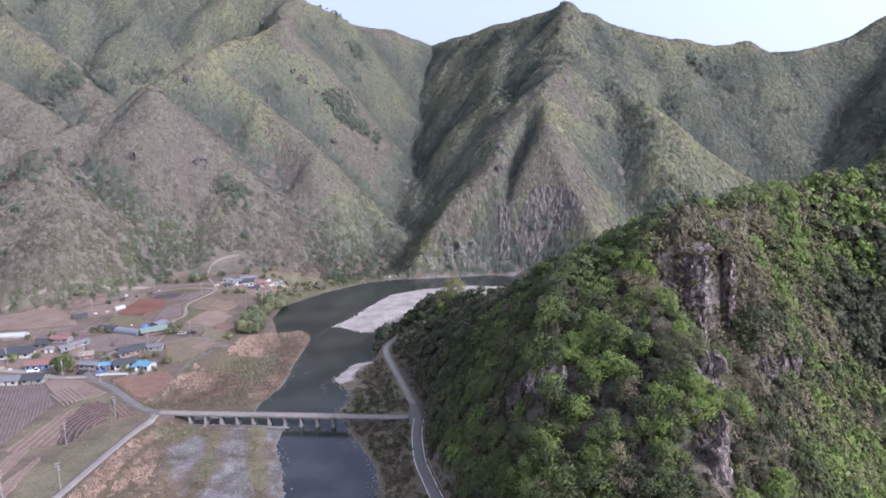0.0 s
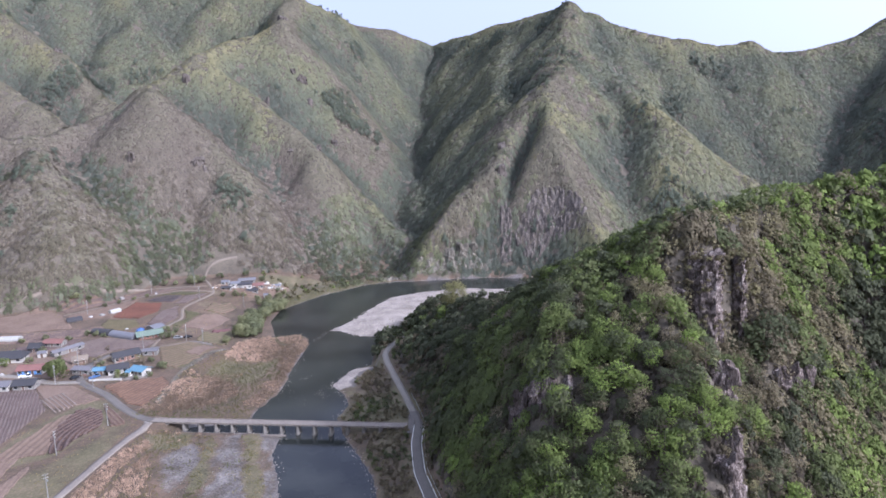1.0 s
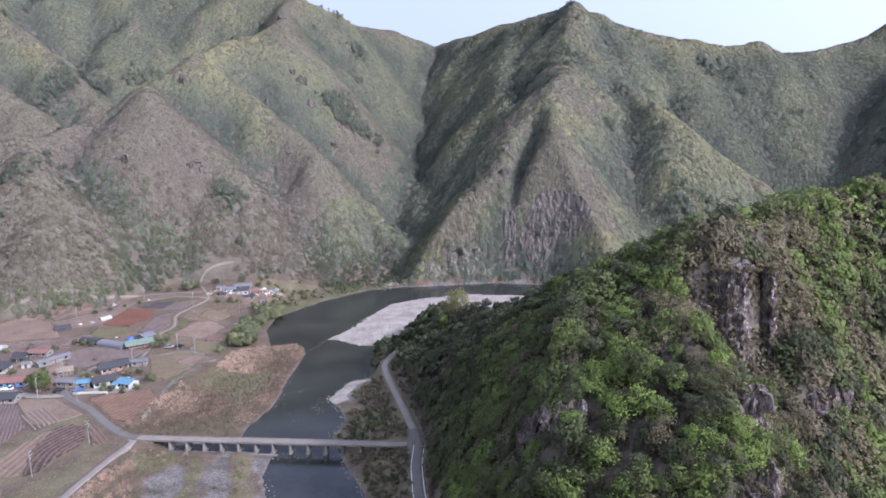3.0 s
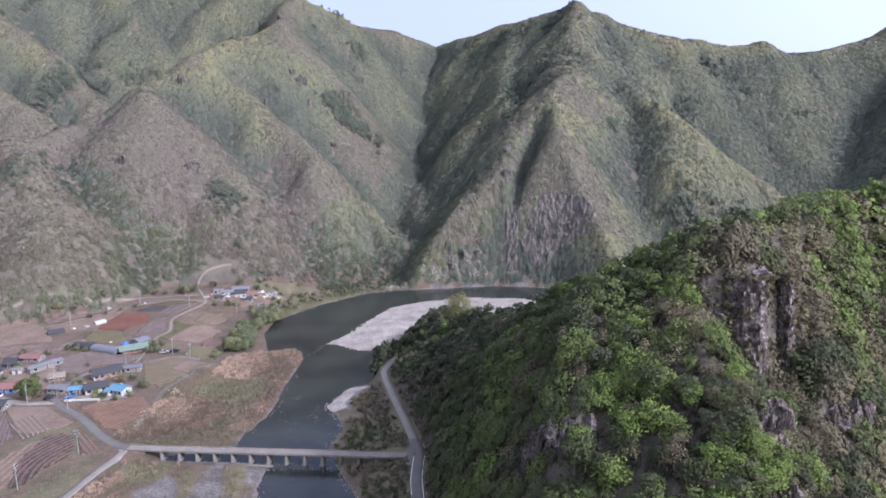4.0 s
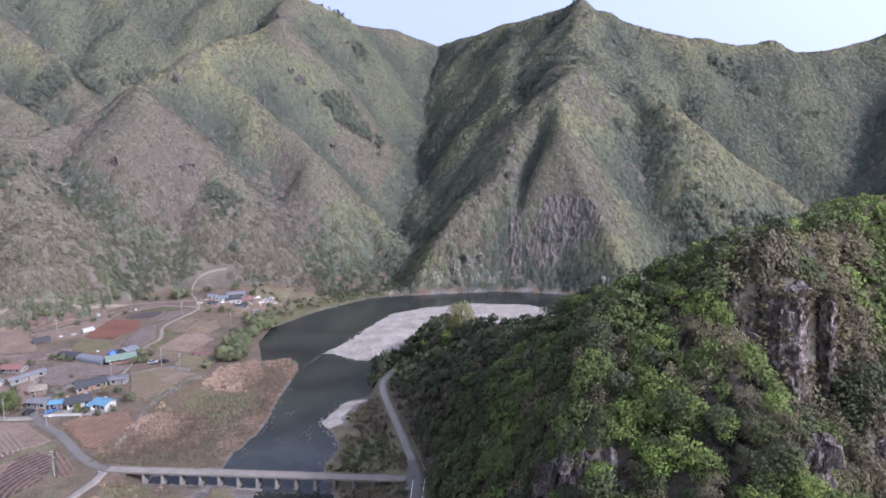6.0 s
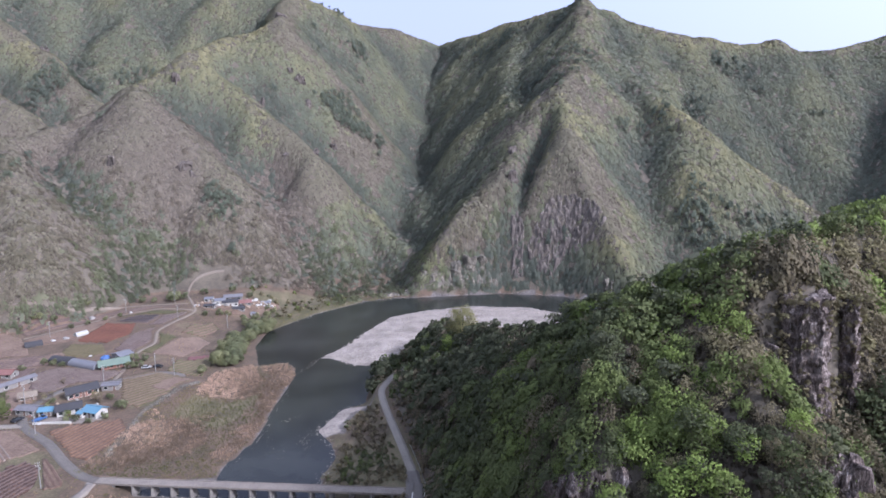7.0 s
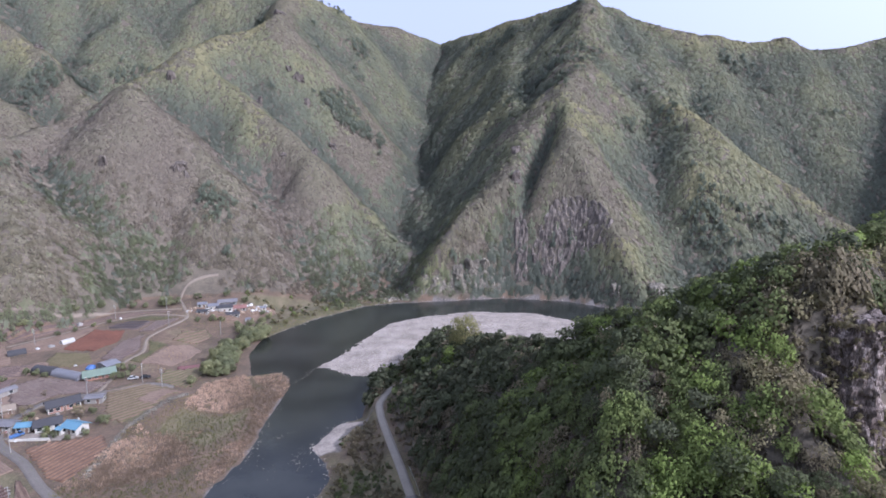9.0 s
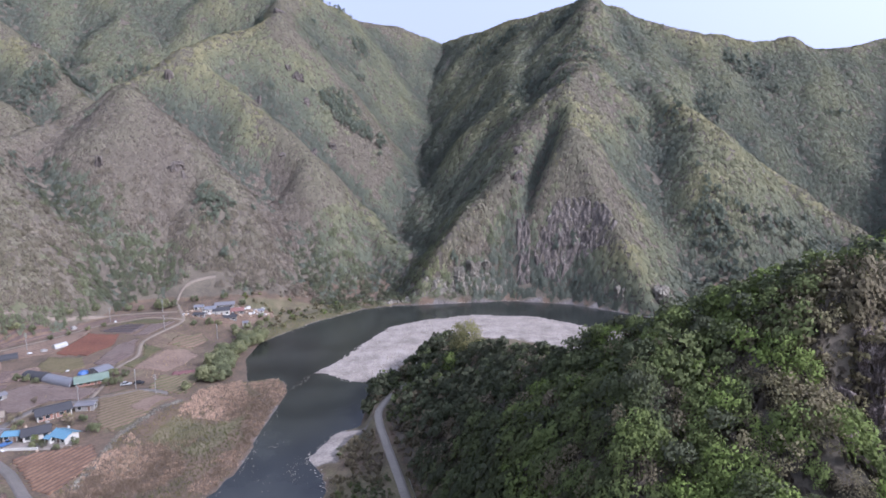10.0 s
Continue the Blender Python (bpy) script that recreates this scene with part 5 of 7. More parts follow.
# ---------------------------------------------------------------- rock
def outcrop(label, poly, step, width, tall, seed, name="rock_outcrop", mat=None, grain=0.5):
    """One craggy mass breaking out of a slope: upright ribs and clefts with broken tops, sunk into the ground at its rim."""
    rng = np.random.default_rng(seed)
    p = np.array(poly, float)
    x0, x1, y0, y1 = p[:, 0].min() - 2, p[:, 0].max() + 2, p[:, 1].min() - 2, p[:, 1].max() + 2
    u, v = np.arange(x0, x1, grain), np.arange(y0, y1, grain)
    X, Y = np.meshgrid(u, v)
    X, Y = X + rng.uniform(-0.3, 0.3, X.shape) * grain, Y + rng.uniform(-0.3, 0.3, Y.shape) * grain
    ring = [(*q, 0) for q in poly] + [(*poly[0], 0)]
    rim = near_line(X, Y, ring)[0] * np.where(inside(X, Y, [tuple(q) for q in poly]), 1, -1)
    rim = rim + 1.2 * fractal(X, Y, 5 * step, 2, seed)
    # upright ribs: the nearest of many seeds gives each rib its own height
    sx, sy, _ = jittered(x0 - 2, x1 + 2, y0 - 2, y1 + 2, step, seed + 1)
    hh = rng.uniform(-0.5, 1.0, len(sx)) * rng.uniform(*tall, len(sx)) * 0.7
    dist = (X.ravel()[:, None] - sx[None]) ** 2 + (Y.ravel()[:, None] - sy[None]) ** 2
    order2 = np.argsort(dist, axis=1)[:, :2]
    near1, near2 = np.take_along_axis(dist, order2, 1).T
    gap = np.sqrt(near2) - np.sqrt(near1)
    own = order2[:, 0]
    tx, ty = rng.uniform(-0.9, 0.9, (2, len(sx)))
    rib = hh[own] + tx[own] * (X.ravel() - sx[own]) + ty[own] * (Y.ravel() - sy[own]) - 0.5 * (gap < 0.12 * step)
    up = rib.reshape(X.shape) + 0.35 * fractal(X, Y, 1.4, 3, seed + 3) + 0.3 * tall[0]
    Z = ground_z(X, Y) + up * smoothstep(-0.3, 1.2, rim) - 1.5 * smoothstep(0.6, -0.8, rim)
    n, m = X.shape
    ii = np.arange(n * m).reshape(n, m)
    f = np.stack([ii[:-1, :-1], ii[:-1, 1:], ii[1:, 1:], ii[1:, :-1]], -1).reshape(-1, 4)
    f = f[(rim.ravel()[f] > -1.2).all(1)]
    used = np.unique(f)
    remap = np.zeros(n * m, int)
    remap[used] = np.arange(len(used))
    verts = np.stack([X.ravel(), Y.ravel(), Z.ravel()], 1)[used]
    return tagged(new(name, quick_mesh(name, verts, remap[f], mat or M_ROCK)), label, "rock")


def disc(x, y, r):
    return [(x + r * math.cos(a * math.pi / 4), y + r * math.sin(a * math.pi / 4)) for a in range(8)]


M_ROCK_PALE = mottled("pale_waterside_rock", [(0.36, (0.05, 0.044, 0.0288)), (0.5, (0.118, 0.106, 0.072)), (0.66, (0.26, 0.24, 0.1665))], 0.12, 1.2, 0.9, 0.9, 0.9, bump_dist=0.5)
M_ROCK_PINK = mottled("pinkish_cliff_rock", [(0.38, (0.034, 0.026, 0.019)), (0.46, (0.078, 0.06, 0.044)), (0.53, (0.14, 0.112, 0.085)), (0.61, (0.34, 0.295, 0.235))], 0.35, 3.0, 0.95, 1.0, 3.2, bump_dist=0.45, tall=0.35)
M_ROCK_BROWN = mottled("brown_grey_cliff_rock", [(0.38, (0.036, 0.031, 0.0226)), (0.48, (0.082, 0.069, 0.0505)), (0.57, (0.125, 0.108, 0.08)), (0.66, (0.25, 0.226, 0.174))], 0.2, 1.3, 0.95, 1.0, 1.0, bump_dist=0.6, tall=0.3)
KNOB_WEST = [(58.6, 158), (59, 153), (62, 149.8), (66.5, 148.6), (69.6, 150.5), (69.8, 159), (65, 161)]
KNOB_LOW = [(53.2, 158), (53.8, 153), (57, 150.8), (60.6, 150.4), (60.6, 158)]
KNOB_EAST = [(71.8, 164), (71.6, 154.5), (74, 152), (77, 153.5), (78, 158), (77, 165)]
BELOW_CLIFF = [(60, 150), (60, 143), (63, 137), (72, 137), (80, 143), (83, 152), (78, 154), (70, 150)]


def cells(u, v, a, b, seed):
    """Stepped noise: one random value for each uneven block of about a by b metres."""
    cu = np.floor(u / a + 0.45 * value_noise(u, v, 2.2 * a, seed))
    cv = np.floor(v / b + 0.45 * value_noise(u, v, 2.2 * b, seed + 1) + 3.7 * lattice(cu, 0 * cu, seed + 2))
    return lattice(cu, cv, seed + 3)


def buttress(label, ring, z0, z1, seed, name="cliff", mat=None, size=1.6, grain=0.4, lean=0.10):
    """An upright rock mass on a footprint: broken into blocks and clefts on its faces, with a rough top."""
    p = np.array(ring + ring[:1], float)
    s = np.concatenate([[0], np.cumsum(np.hypot(*np.diff(p, axis=0).T))])
    n = int(s[-1] / grain)
    t = np.linspace(0, s[-1], n, endpoint=False)
    x, y = np.interp(t, s, p[:, 0]), np.interp(t, s, p[:, 1])
    for _ in range(4):
        x, y = (np.roll(x, 1) + 2 * x + np.roll(x, -1)) / 4, (np.roll(y, 1) + 2 * y + np.roll(y, -1)) / 4
    cx, cy = x.mean(), y.mean()
    dx, dy = np.roll(x, -1) - np.roll(x, 1), np.roll(y, -1) - np.roll(y, 1)
    ln = np.hypot(dx, dy) + 1e-9
    nx, ny = dy / ln, -dx / ln
    if ((x - cx) * nx + (y - cy) * ny).mean() < 0:
        nx, ny = -nx, -ny
    rows = max(6, int((z1 - z0) / (grain * 1.3)))
    rings = []
    for k in range(rows + 1):
        z = np.full(n, z0 + (z1 - z0) * k / rows)
        out = size * (1.2 * cells(t, z, size, 1.7 * size, seed) + 0.35 * lattice(np.floor(z / (1.3 * size)), 0 * z, seed + 11) + 0.6 * cells(t, z, 0.45 * size, 0.9 * size, seed + 9)) - size * 1.15 - lean * (z - z0)
        rim = 2.5 * size * value_noise(t, 0 * t, 3.5 * size, seed + 5)        # the top edge is broken too
        rings.append(np.stack([x + nx * out, y + ny * out, z + rim * (k / rows) ** 3], 1))
    top = rings[-1]
    for f, up in ((0.9, 0.25), (0.7, 0.5), (0.45, 0.7), (0.2, 0.8)):
        q = top.copy()
        q[:, 0], q[:, 1] = cx + (top[:, 0] - cx) * f, cy + (top[:, 1] - cy) * f
        q[:, 2] = top[:, 2] * f + z1 * (1 - f) + up * size + size * (cells(q[:, 0], q[:, 1], size, size, seed + 7) - 0.5)
        rings.append(q)
    v = np.concatenate(rings + [np.array([[cx, cy, z1 + size * 0.9]])])
    m = len(rings)
    ii = np.arange(n)
    f = np.concatenate([np.stack([k * n + ii, k * n + (ii + 1) % n, (k + 1) * n + (ii + 1) % n, (k + 1) * n + ii], 1) for k in range(m - 1)])
    f = np.concatenate([f, np.stack([(m - 1) * n + ii[0::2], (m - 1) * n + (ii[0::2] + 1) % n, (m - 1) * n + (ii[0::2] + 2) % n, np.full(len(ii[0::2]), m * n)], 1)])
    return tagged(new(name, quick_mesh(name, v, f, mat or M_ROCK)), label, "rock")


def crag(label, x, y, r, high, seed, mat=None, size=1.1, name="rock_outcrop", grain=0.35):
    z = float(ground_z(x, y))
    rng = np.random.default_rng(seed)
    ring = [(x + r * rng.uniform(0.7, 1.2) * math.cos(a * math.pi / 5), y + r * rng.uniform(0.6, 1.0) * math.sin(a * math.pi / 5)) for a in range(10)]
    return buttress(label, ring, z - 1.3 * r - 1.0, z + high, seed, name, mat, size, grain)


buttress("weathered pinkish-grey cliff on the rocky hilltop", KNOB_WEST, 42, 74, 301, mat=M_ROCK_PINK, size=1.1, grain=0.3, lean=0.06)
buttress("low dark shoulder of the hilltop cliff", KNOB_LOW, 48, 65.5, 305, mat=M_ROCK_PINK, size=1.1, grain=0.34, lean=0.10)
buttress("weathered pinkish-grey cliff with a deep cleft", KNOB_EAST, 42, 72.5, 308, mat=M_ROCK_PINK, size=1.1, grain=0.3, lean=0.06)
HILL_CRAGS = ((61.5, 134, 3.6, 4.2), (80, 143.5, 2.8, 2.0), (84.5, 146, 3.0, 2.2), (89.5, 149.5, 2.8, 2.0), (58, 121, 4.0, 3.0), (55.5, 116, 3.6, 2.6), (18, 147, 3.0, 1.8), (22.5, 141.5, 3.4, 2.0), (28, 140, 2.8, 1.6), (57.5, 151, 2.4, 1.5))
for k, (x, y, r, h) in enumerate(HILL_CRAGS):
    crag("pinkish-grey crag breaking out of the wooded slope", x, y, r, h, 302 + k, M_ROCK_PINK, 1.7)
outcrop("tall brown-grey cliff above the river bend", [(50, 480), (60, 491), (72, 498), (88, 494), (100, 484), (108, 474), (100, 466), (80, 471), (66, 466), (52, 472)], 2.2, 0, (2.0, 4.5), 311, "cliff", M_ROCK_BROWN, grain=0.5)
outcrop("slender brown-grey rock rib above the river", [(38, 470), (47, 470), (49, 490), (46, 500), (40, 496)], 2.0, 0, (2.0, 4.5), 312, "cliff", M_ROCK_BROWN, grain=0.5)
crag("bare grey rock on a mountain rib", 42, 516, 5, 3.0, 313, M_ROCK_BROWN, 2.0, grain=0.7)
outcrop("pale layered rock along the far waterline", [(-56, 448), (-44, 455), (-18, 459), (10, 464), (34, 470), (36, 474), (10, 474), (-18, 466), (-46, 461), (-58, 454)], 2.0, 0, (0.8, 2.0), 314, "cliff", M_ROCK_PALE, 0.6)
for x, y, r, h, sd in ((-2, 470, 5, 2.5, 315), (8, 473, 5, 3.5, 316), (-20, 463, 4, 1.0, 317), (17, 476, 4, 3.0, 318)):
    crag("pale rock face above the far waterline", x, y, r, h, sd, M_ROCK_PALE, 1.6, "cliff", 0.6)
buttress("pale undercut bluff beside the river bend", disc(104, 445, 5.5), -1, 13, 321, "cliff", M_ROCK_PALE, 1.6, 0.6)
buttress("pale undercut bluff beside the river bend", disc(127, 436, 6.0), -1, 15, 322, "cliff", M_ROCK_PALE, 1.6, 0.6)
for k, (x, y, r) in enumerate(((-161, 660, 6), (-189, 622, 5), (-255, 594, 6), (-212, 499, 7), (-120, 620, 5), (-199, 740, 7), (-445, 696, 6), (-254, 477, 5), (-126, 566, 5), (-148, 556, 4), (45, 543, 4), (-150, 645, 5), (-205, 497, 4), (-170, 662, 4))):
    crag("grey crag among trees on the mountain side", x, y, r, 1.0, 330 + k, M_ROCK_BROWN, 1.8, "rock_outcrop", 0.7)


# ---------------------------------------------------------------- woods on the far mountains
OPEN_LAND = [(-275, 290), (-262, 322), (-246, 333), (-231, 339), (-222, 348), (-215, 360), (-210, 376), (-207, 394), (-198, 402), (-190, 412), (-184, 428), (-172, 439), (-160, 432), (-142, 425), (-128, 419), (-116, 413), (-100, 409), (-88, 412), (-60, 300), (-100, 150), (-275, 150)]
NEAR_HILL = [(-38, 40), (330, 40), (330, 300), (120, 335), (20, 376), (-22, 360), (-36, 300)]
CRAGS = [disc(x - 0.3 * r, y - 0.9 * r, 1.15 * r) for x, y, r, h in HILL_CRAGS]
fx, fy, rng = jittered(-640, 660, 260, 1010, 3.1, 11)
sx_, sy_ = slope_at(fx, fy, 6)
keep = ((hill_at(fx, fy) > 0.5) | (((fx > -84 + 0.25 * (430 - fy)) | ((fy > 446) & (fx > -150))) & (near_line(fx, fy, [(*p, 0) for p in LEFT_BANK])[0] > 3) & (near_line(fx, fy, [(*p, 0) for p in RIGHT_BANK])[0] > near_line(fx, fy, [(*p, 0) for p in LEFT_BANK])[0]) & ~inside(fx, fy, RIVER) & (fy > 385))) & ~inside(fx, fy, NEAR_HILL) & ~(inside(fx, fy, [(36, 470), (49, 470), (50, 500), (38, 496)]) & (rng.uniform(size=len(fx)) < 0.6)) & ~inside(fx, fy, OPEN_LAND) & (sy_ > -0.7) & (fx < 0.78 * fy + 20) & (fx > -0.84 * fy - 20) & (ground_z(fx, fy) > 0.6)
keep &= ~(inside(fx, fy, [(50, 482), (62, 492), (74, 497), (90, 492), (104, 474), (98, 469), (80, 475), (66, 470)]) & (rng.uniform(size=len(fx)) < 0.72))
keep &= near_line(fx, fy, [(*p, 0) for p in LANE_NORTH])[0] > 3.5
keep &= rng.uniform(size=len(fx)) < 0.60 * np.sqrt(1 + sx_**2 + sy_**2)
fx, fy = fx[keep], fy[keep]
fz = ground_z(fx, fy)
patch = fractal(fx, fy, 110, 4, 21) + 0.2 * rng.normal(size=len(fx)) + 0.25 * fractal(fx, fy, 35, 2, 23)
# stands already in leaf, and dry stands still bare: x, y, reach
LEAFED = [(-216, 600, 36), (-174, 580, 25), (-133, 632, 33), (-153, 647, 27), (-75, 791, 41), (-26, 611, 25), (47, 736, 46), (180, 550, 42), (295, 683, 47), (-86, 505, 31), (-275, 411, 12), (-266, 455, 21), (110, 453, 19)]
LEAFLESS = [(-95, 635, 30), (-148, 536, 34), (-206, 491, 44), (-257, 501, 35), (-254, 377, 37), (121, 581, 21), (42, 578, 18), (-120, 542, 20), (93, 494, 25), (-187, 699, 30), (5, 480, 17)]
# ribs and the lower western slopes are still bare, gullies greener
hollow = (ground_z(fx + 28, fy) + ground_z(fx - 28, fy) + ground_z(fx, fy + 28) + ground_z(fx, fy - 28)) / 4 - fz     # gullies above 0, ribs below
bareness = 0.7 * patch - 0.045 * hollow - 0.10 + 0.55 * (1 - smoothstep(60, 190, fz)) * (1 - smoothstep(-150, -40, fx)) - 0.14
wx_, wy_ = slope_at(fx, fy, 14)
up_ = np.hypot(wx_, wy_) + 0.2
for stands, way_ in ((LEAFED, -0.5), (LEAFLESS, 0.42)):
    for x, y, r in stands:
        bareness += way_ * np.exp(-((fx - x) ** 2 + (fy - y) ** 2) / (r * r))
bareness += (0.18 * wy_ - 0.26 * wx_) / up_ * (1 - 0.6 * smoothstep(-60, 40, fx)) - 0.15 - 0.12 * smoothstep(130, 240, fz)      # dry sunny sides leaf out later
bareness -= 0.30 * (rng.uniform(size=len(fx)) < 0.22 * (1 - smoothstep(40, 120, fz))) + 0.16 * smoothstep(34, 12, fz)
pine = (fractal(fx, fy, 60, 3, 31) + 0.12 * rng.normal(size=len(fx))) > 0.50
bare = (bareness > 0.06) & ~pine
green = ~bare & ~pine
far_tpl = [canopy(16, 3.7, 1.5, 1.35, 100 + k) for k in range(7)]
twig_tpl = [canopy(16, 3.7, 1.3, 1.3, 140 + k) for k in range(6)]
pine_tpl = [crown(5, 7, 2.7, 7.4, 1.0, 170 + k, 0.5) for k in range(4)]
size = rng.uniform(0.7, 1.12, len(fx))
# relief shading is put into the tone: rib crowns paler, gully crowns darker
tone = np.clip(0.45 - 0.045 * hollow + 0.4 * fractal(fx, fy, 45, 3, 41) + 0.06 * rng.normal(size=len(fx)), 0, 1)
# separate crowns on the low slopes by the river, a closed canopy higher up
lowland = np.random.default_rng(77).uniform(size=len(fx)) < 0.85 * smoothstep(110, 20, fz) * smoothstep(540, 450, fy) * smoothstep(60, -20, fx)
fine = [crown(10, 9, 3.0, 3.3, 0.46, 180 + k) for k in range(6)]
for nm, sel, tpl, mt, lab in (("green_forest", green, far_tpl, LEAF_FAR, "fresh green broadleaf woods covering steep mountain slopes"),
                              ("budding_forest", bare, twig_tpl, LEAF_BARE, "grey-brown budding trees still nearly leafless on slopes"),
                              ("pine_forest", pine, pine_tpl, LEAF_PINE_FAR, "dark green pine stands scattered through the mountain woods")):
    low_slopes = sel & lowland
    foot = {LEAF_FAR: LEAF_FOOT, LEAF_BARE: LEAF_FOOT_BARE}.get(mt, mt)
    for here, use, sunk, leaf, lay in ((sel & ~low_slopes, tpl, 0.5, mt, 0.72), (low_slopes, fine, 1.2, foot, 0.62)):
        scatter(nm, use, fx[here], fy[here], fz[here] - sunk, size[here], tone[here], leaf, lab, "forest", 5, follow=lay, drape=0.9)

# ---------------------------------------------------------------- woods on the rocky hill beside the river
hx, hy, rng = jittered(-36, 330, 40, 376, 2.5, 51)
sx_, sy_ = slope_at(hx, hy, 3)
steep = np.sqrt(1 + sx_**2 + sy_**2)
keep = (hill_at(hx, hy) > 0.4) & inside(hx, hy, NEAR_HILL) & (near_line(hx, hy, ROAD_RIVERSIDE)[0] > 3.1) & (hx < 0.8 * hy + 20)
away = (sx_ * hx + sy_ * (hy - 32) - (ground_z(hx, hy) - 102)) / (steep * np.hypot(hx, hy - 32)) < -0.12        # slopes turned from the valley stand thinner
keep &= rng.uniform(size=len(hx)) < np.where(away, 0.2, 0.54) * steep
keep &= ~((inside(hx, hy, KNOB_WEST) | inside(hx, hy, KNOB_EAST)) & (ground_z(hx, hy) < 71) & (rng.uniform(size=len(hx)) < 0.9))
keep &= ~(inside(hx, hy, KNOB_LOW) & (ground_z(hx, hy) < 69))
keep &= ~(inside(hx, hy, BELOW_CLIFF) & (rng.uniform(size=len(hx)) < 0.1))
for c in CRAGS:
    keep &= ~(inside(hx, hy, c) & (rng.uniform(size=len(hx)) < 0.92))
hx, hy = hx[keep], hy[keep]
hz = ground_z(hx, hy)
ex, ey, _ = jittered(-40, -18, 272, 322, 2.6, 52)
bankside = inside(ex, ey, [(-37.5, 276), (-33.5, 282), (-27, 292), (-20, 312), (-24, 320), (-34, 319), (-39.5, 304)]) & (near_line(ex, ey, ROAD_RIVERSIDE)[0] > 2.6)
hx, hy = np.concatenate([hx, ex[bankside]]), np.concatenate([hy, ey[bankside]])
hz = ground_z(hx, hy)
kind = rng.uniform(size=len(hx)) + 0.25 * fractal(hx, hy, 22, 3, 45)
dry = np.exp(-(((hx - 84 - 0.1 * (hy - 160)) / 11) ** 2 + ((hy - 163) / 22) ** 2)) + 0.6 * np.exp(-(((hx - 66) / 9) ** 2 + ((hy - 145) / 14) ** 2))          # the dry rib beside the crag
shady = smoothstep(190, 240, hy)   # shade of the long northern nose, put in as more pines and darker tones
# pines in the polygon stand in for the shade of a dark gully
is_pine = (kind < 0.06 + 0.34 * shady) | inside(hx, hy, [(114, 162), (112, 176), (124, 182), (134, 176), (130, 166)])
is_bare = (kind > 0.68 - 0.60 * dry + 0.12 * smoothstep(62, 40, hx)) & ~is_pine
is_green = ~is_pine & ~is_bare
# the western side's shade is put into the leaf colour as a lower tone
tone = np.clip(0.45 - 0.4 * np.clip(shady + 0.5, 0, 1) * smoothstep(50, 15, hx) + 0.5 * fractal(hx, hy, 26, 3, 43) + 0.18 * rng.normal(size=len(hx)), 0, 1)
size = rng.uniform(0.65, 1.3, len(hx))
range_m = np.hypot(hx, hy - 48)
LEAF_BARE_NEAR = leafy("olive_budding_twigs", [(0.0, (0.098, 0.084, 0.05)), (0.5, (0.128, 0.112, 0.06)), (1.0, (0.152, 0.142, 0.064))], 0.8)
# nearer woods have finer leaves
tiers = ((range_m < 118, [crown(26, 26, 3.1, 6.0, 0.21, 200 + k) for k in range(6)], [crown(18, 26, 2.7, 5.4, 0.17, 220 + k) for k in range(5)], [crown(14, 34, 2.4, 7.5, 0.24, 240 + k, 0.6) for k in range(3)]),
         ((range_m >= 118) & (range_m < 185), [crown(18, 15, 3.1, 6.0, 0.31, 210 + k) for k in range(6)], [crown(12, 17, 2.7, 5.4, 0.25, 230 + k) for k in range(5)], [crown(10, 22, 2.4, 7.5, 0.33, 250 + k, 0.6) for k in range(4)]),
         (range_m >= 185, [crown(9, 12, 2.9, 6.0, 0.55, 260 + k) for k in range(6)], [crown(9, 10, 2.8, 5.6, 0.42, 270 + k) for k in range(4)], [crown(8, 11, 2.4, 7.5, 0.58, 280 + k, 0.6) for k in range(4)]))

# the trees nearest to the path, on the south and west faces, stand as single trees
single = (hy < 166) & (hx < 76) & (hy > 96)
order = np.where(single)[0]
order = order[np.argsort(hy[order] + 0.4 * np.abs(hx[order] - 40))][:270]
lone = np.zeros(len(hx), bool)
lone[order] = True
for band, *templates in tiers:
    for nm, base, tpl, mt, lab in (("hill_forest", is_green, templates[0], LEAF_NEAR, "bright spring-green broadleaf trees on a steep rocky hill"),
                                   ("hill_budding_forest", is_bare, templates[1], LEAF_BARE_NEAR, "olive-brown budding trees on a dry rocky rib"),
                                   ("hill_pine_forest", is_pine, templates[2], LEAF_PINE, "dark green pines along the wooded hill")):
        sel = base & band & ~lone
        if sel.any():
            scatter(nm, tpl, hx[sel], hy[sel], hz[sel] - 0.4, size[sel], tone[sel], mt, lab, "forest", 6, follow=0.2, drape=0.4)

# undergrowth on the rocky hill
ux, uy, rng = jittered(-36, 140, 90, 260, 2.0, 57)
keep = (hill_at(ux, uy) > 0.15) & inside(ux, uy, NEAR_HILL) & (near_line(ux, uy, ROAD_RIVERSIDE)[0] > 2.7) & (ux < 0.8 * uy + 20) & (rng.uniform(size=len(ux)) < 0.4 * np.sqrt(1 + slope_at(ux, uy, 2)[0] ** 2 + slope_at(ux, uy, 2)[1] ** 2))
keep &= ~((inside(ux, uy, KNOB_WEST) | inside(ux, uy, KNOB_EAST)) & (ground_z(ux, uy) < 70))
ux, uy = ux[keep], uy[keep]
# the shade in the gaps between crowns is put into this scrub colour
LEAF_SCRUB = leafy("dark_undergrowth", [(0.0, (0.05, 0.043, 0.03)), (0.5, (0.072, 0.062, 0.04)), (1.0, (0.1, 0.09, 0.05))], 0.7)
bush_tpl = [crown(6, 7, 1.6, 1.9, 0.36, 290 + k) for k in range(5)]
tn = np.clip(0.4 + 0.5 * fractal(ux, uy, 15, 3, 47) + 0.25 * rng.normal(size=len(ux)), 0, 1)
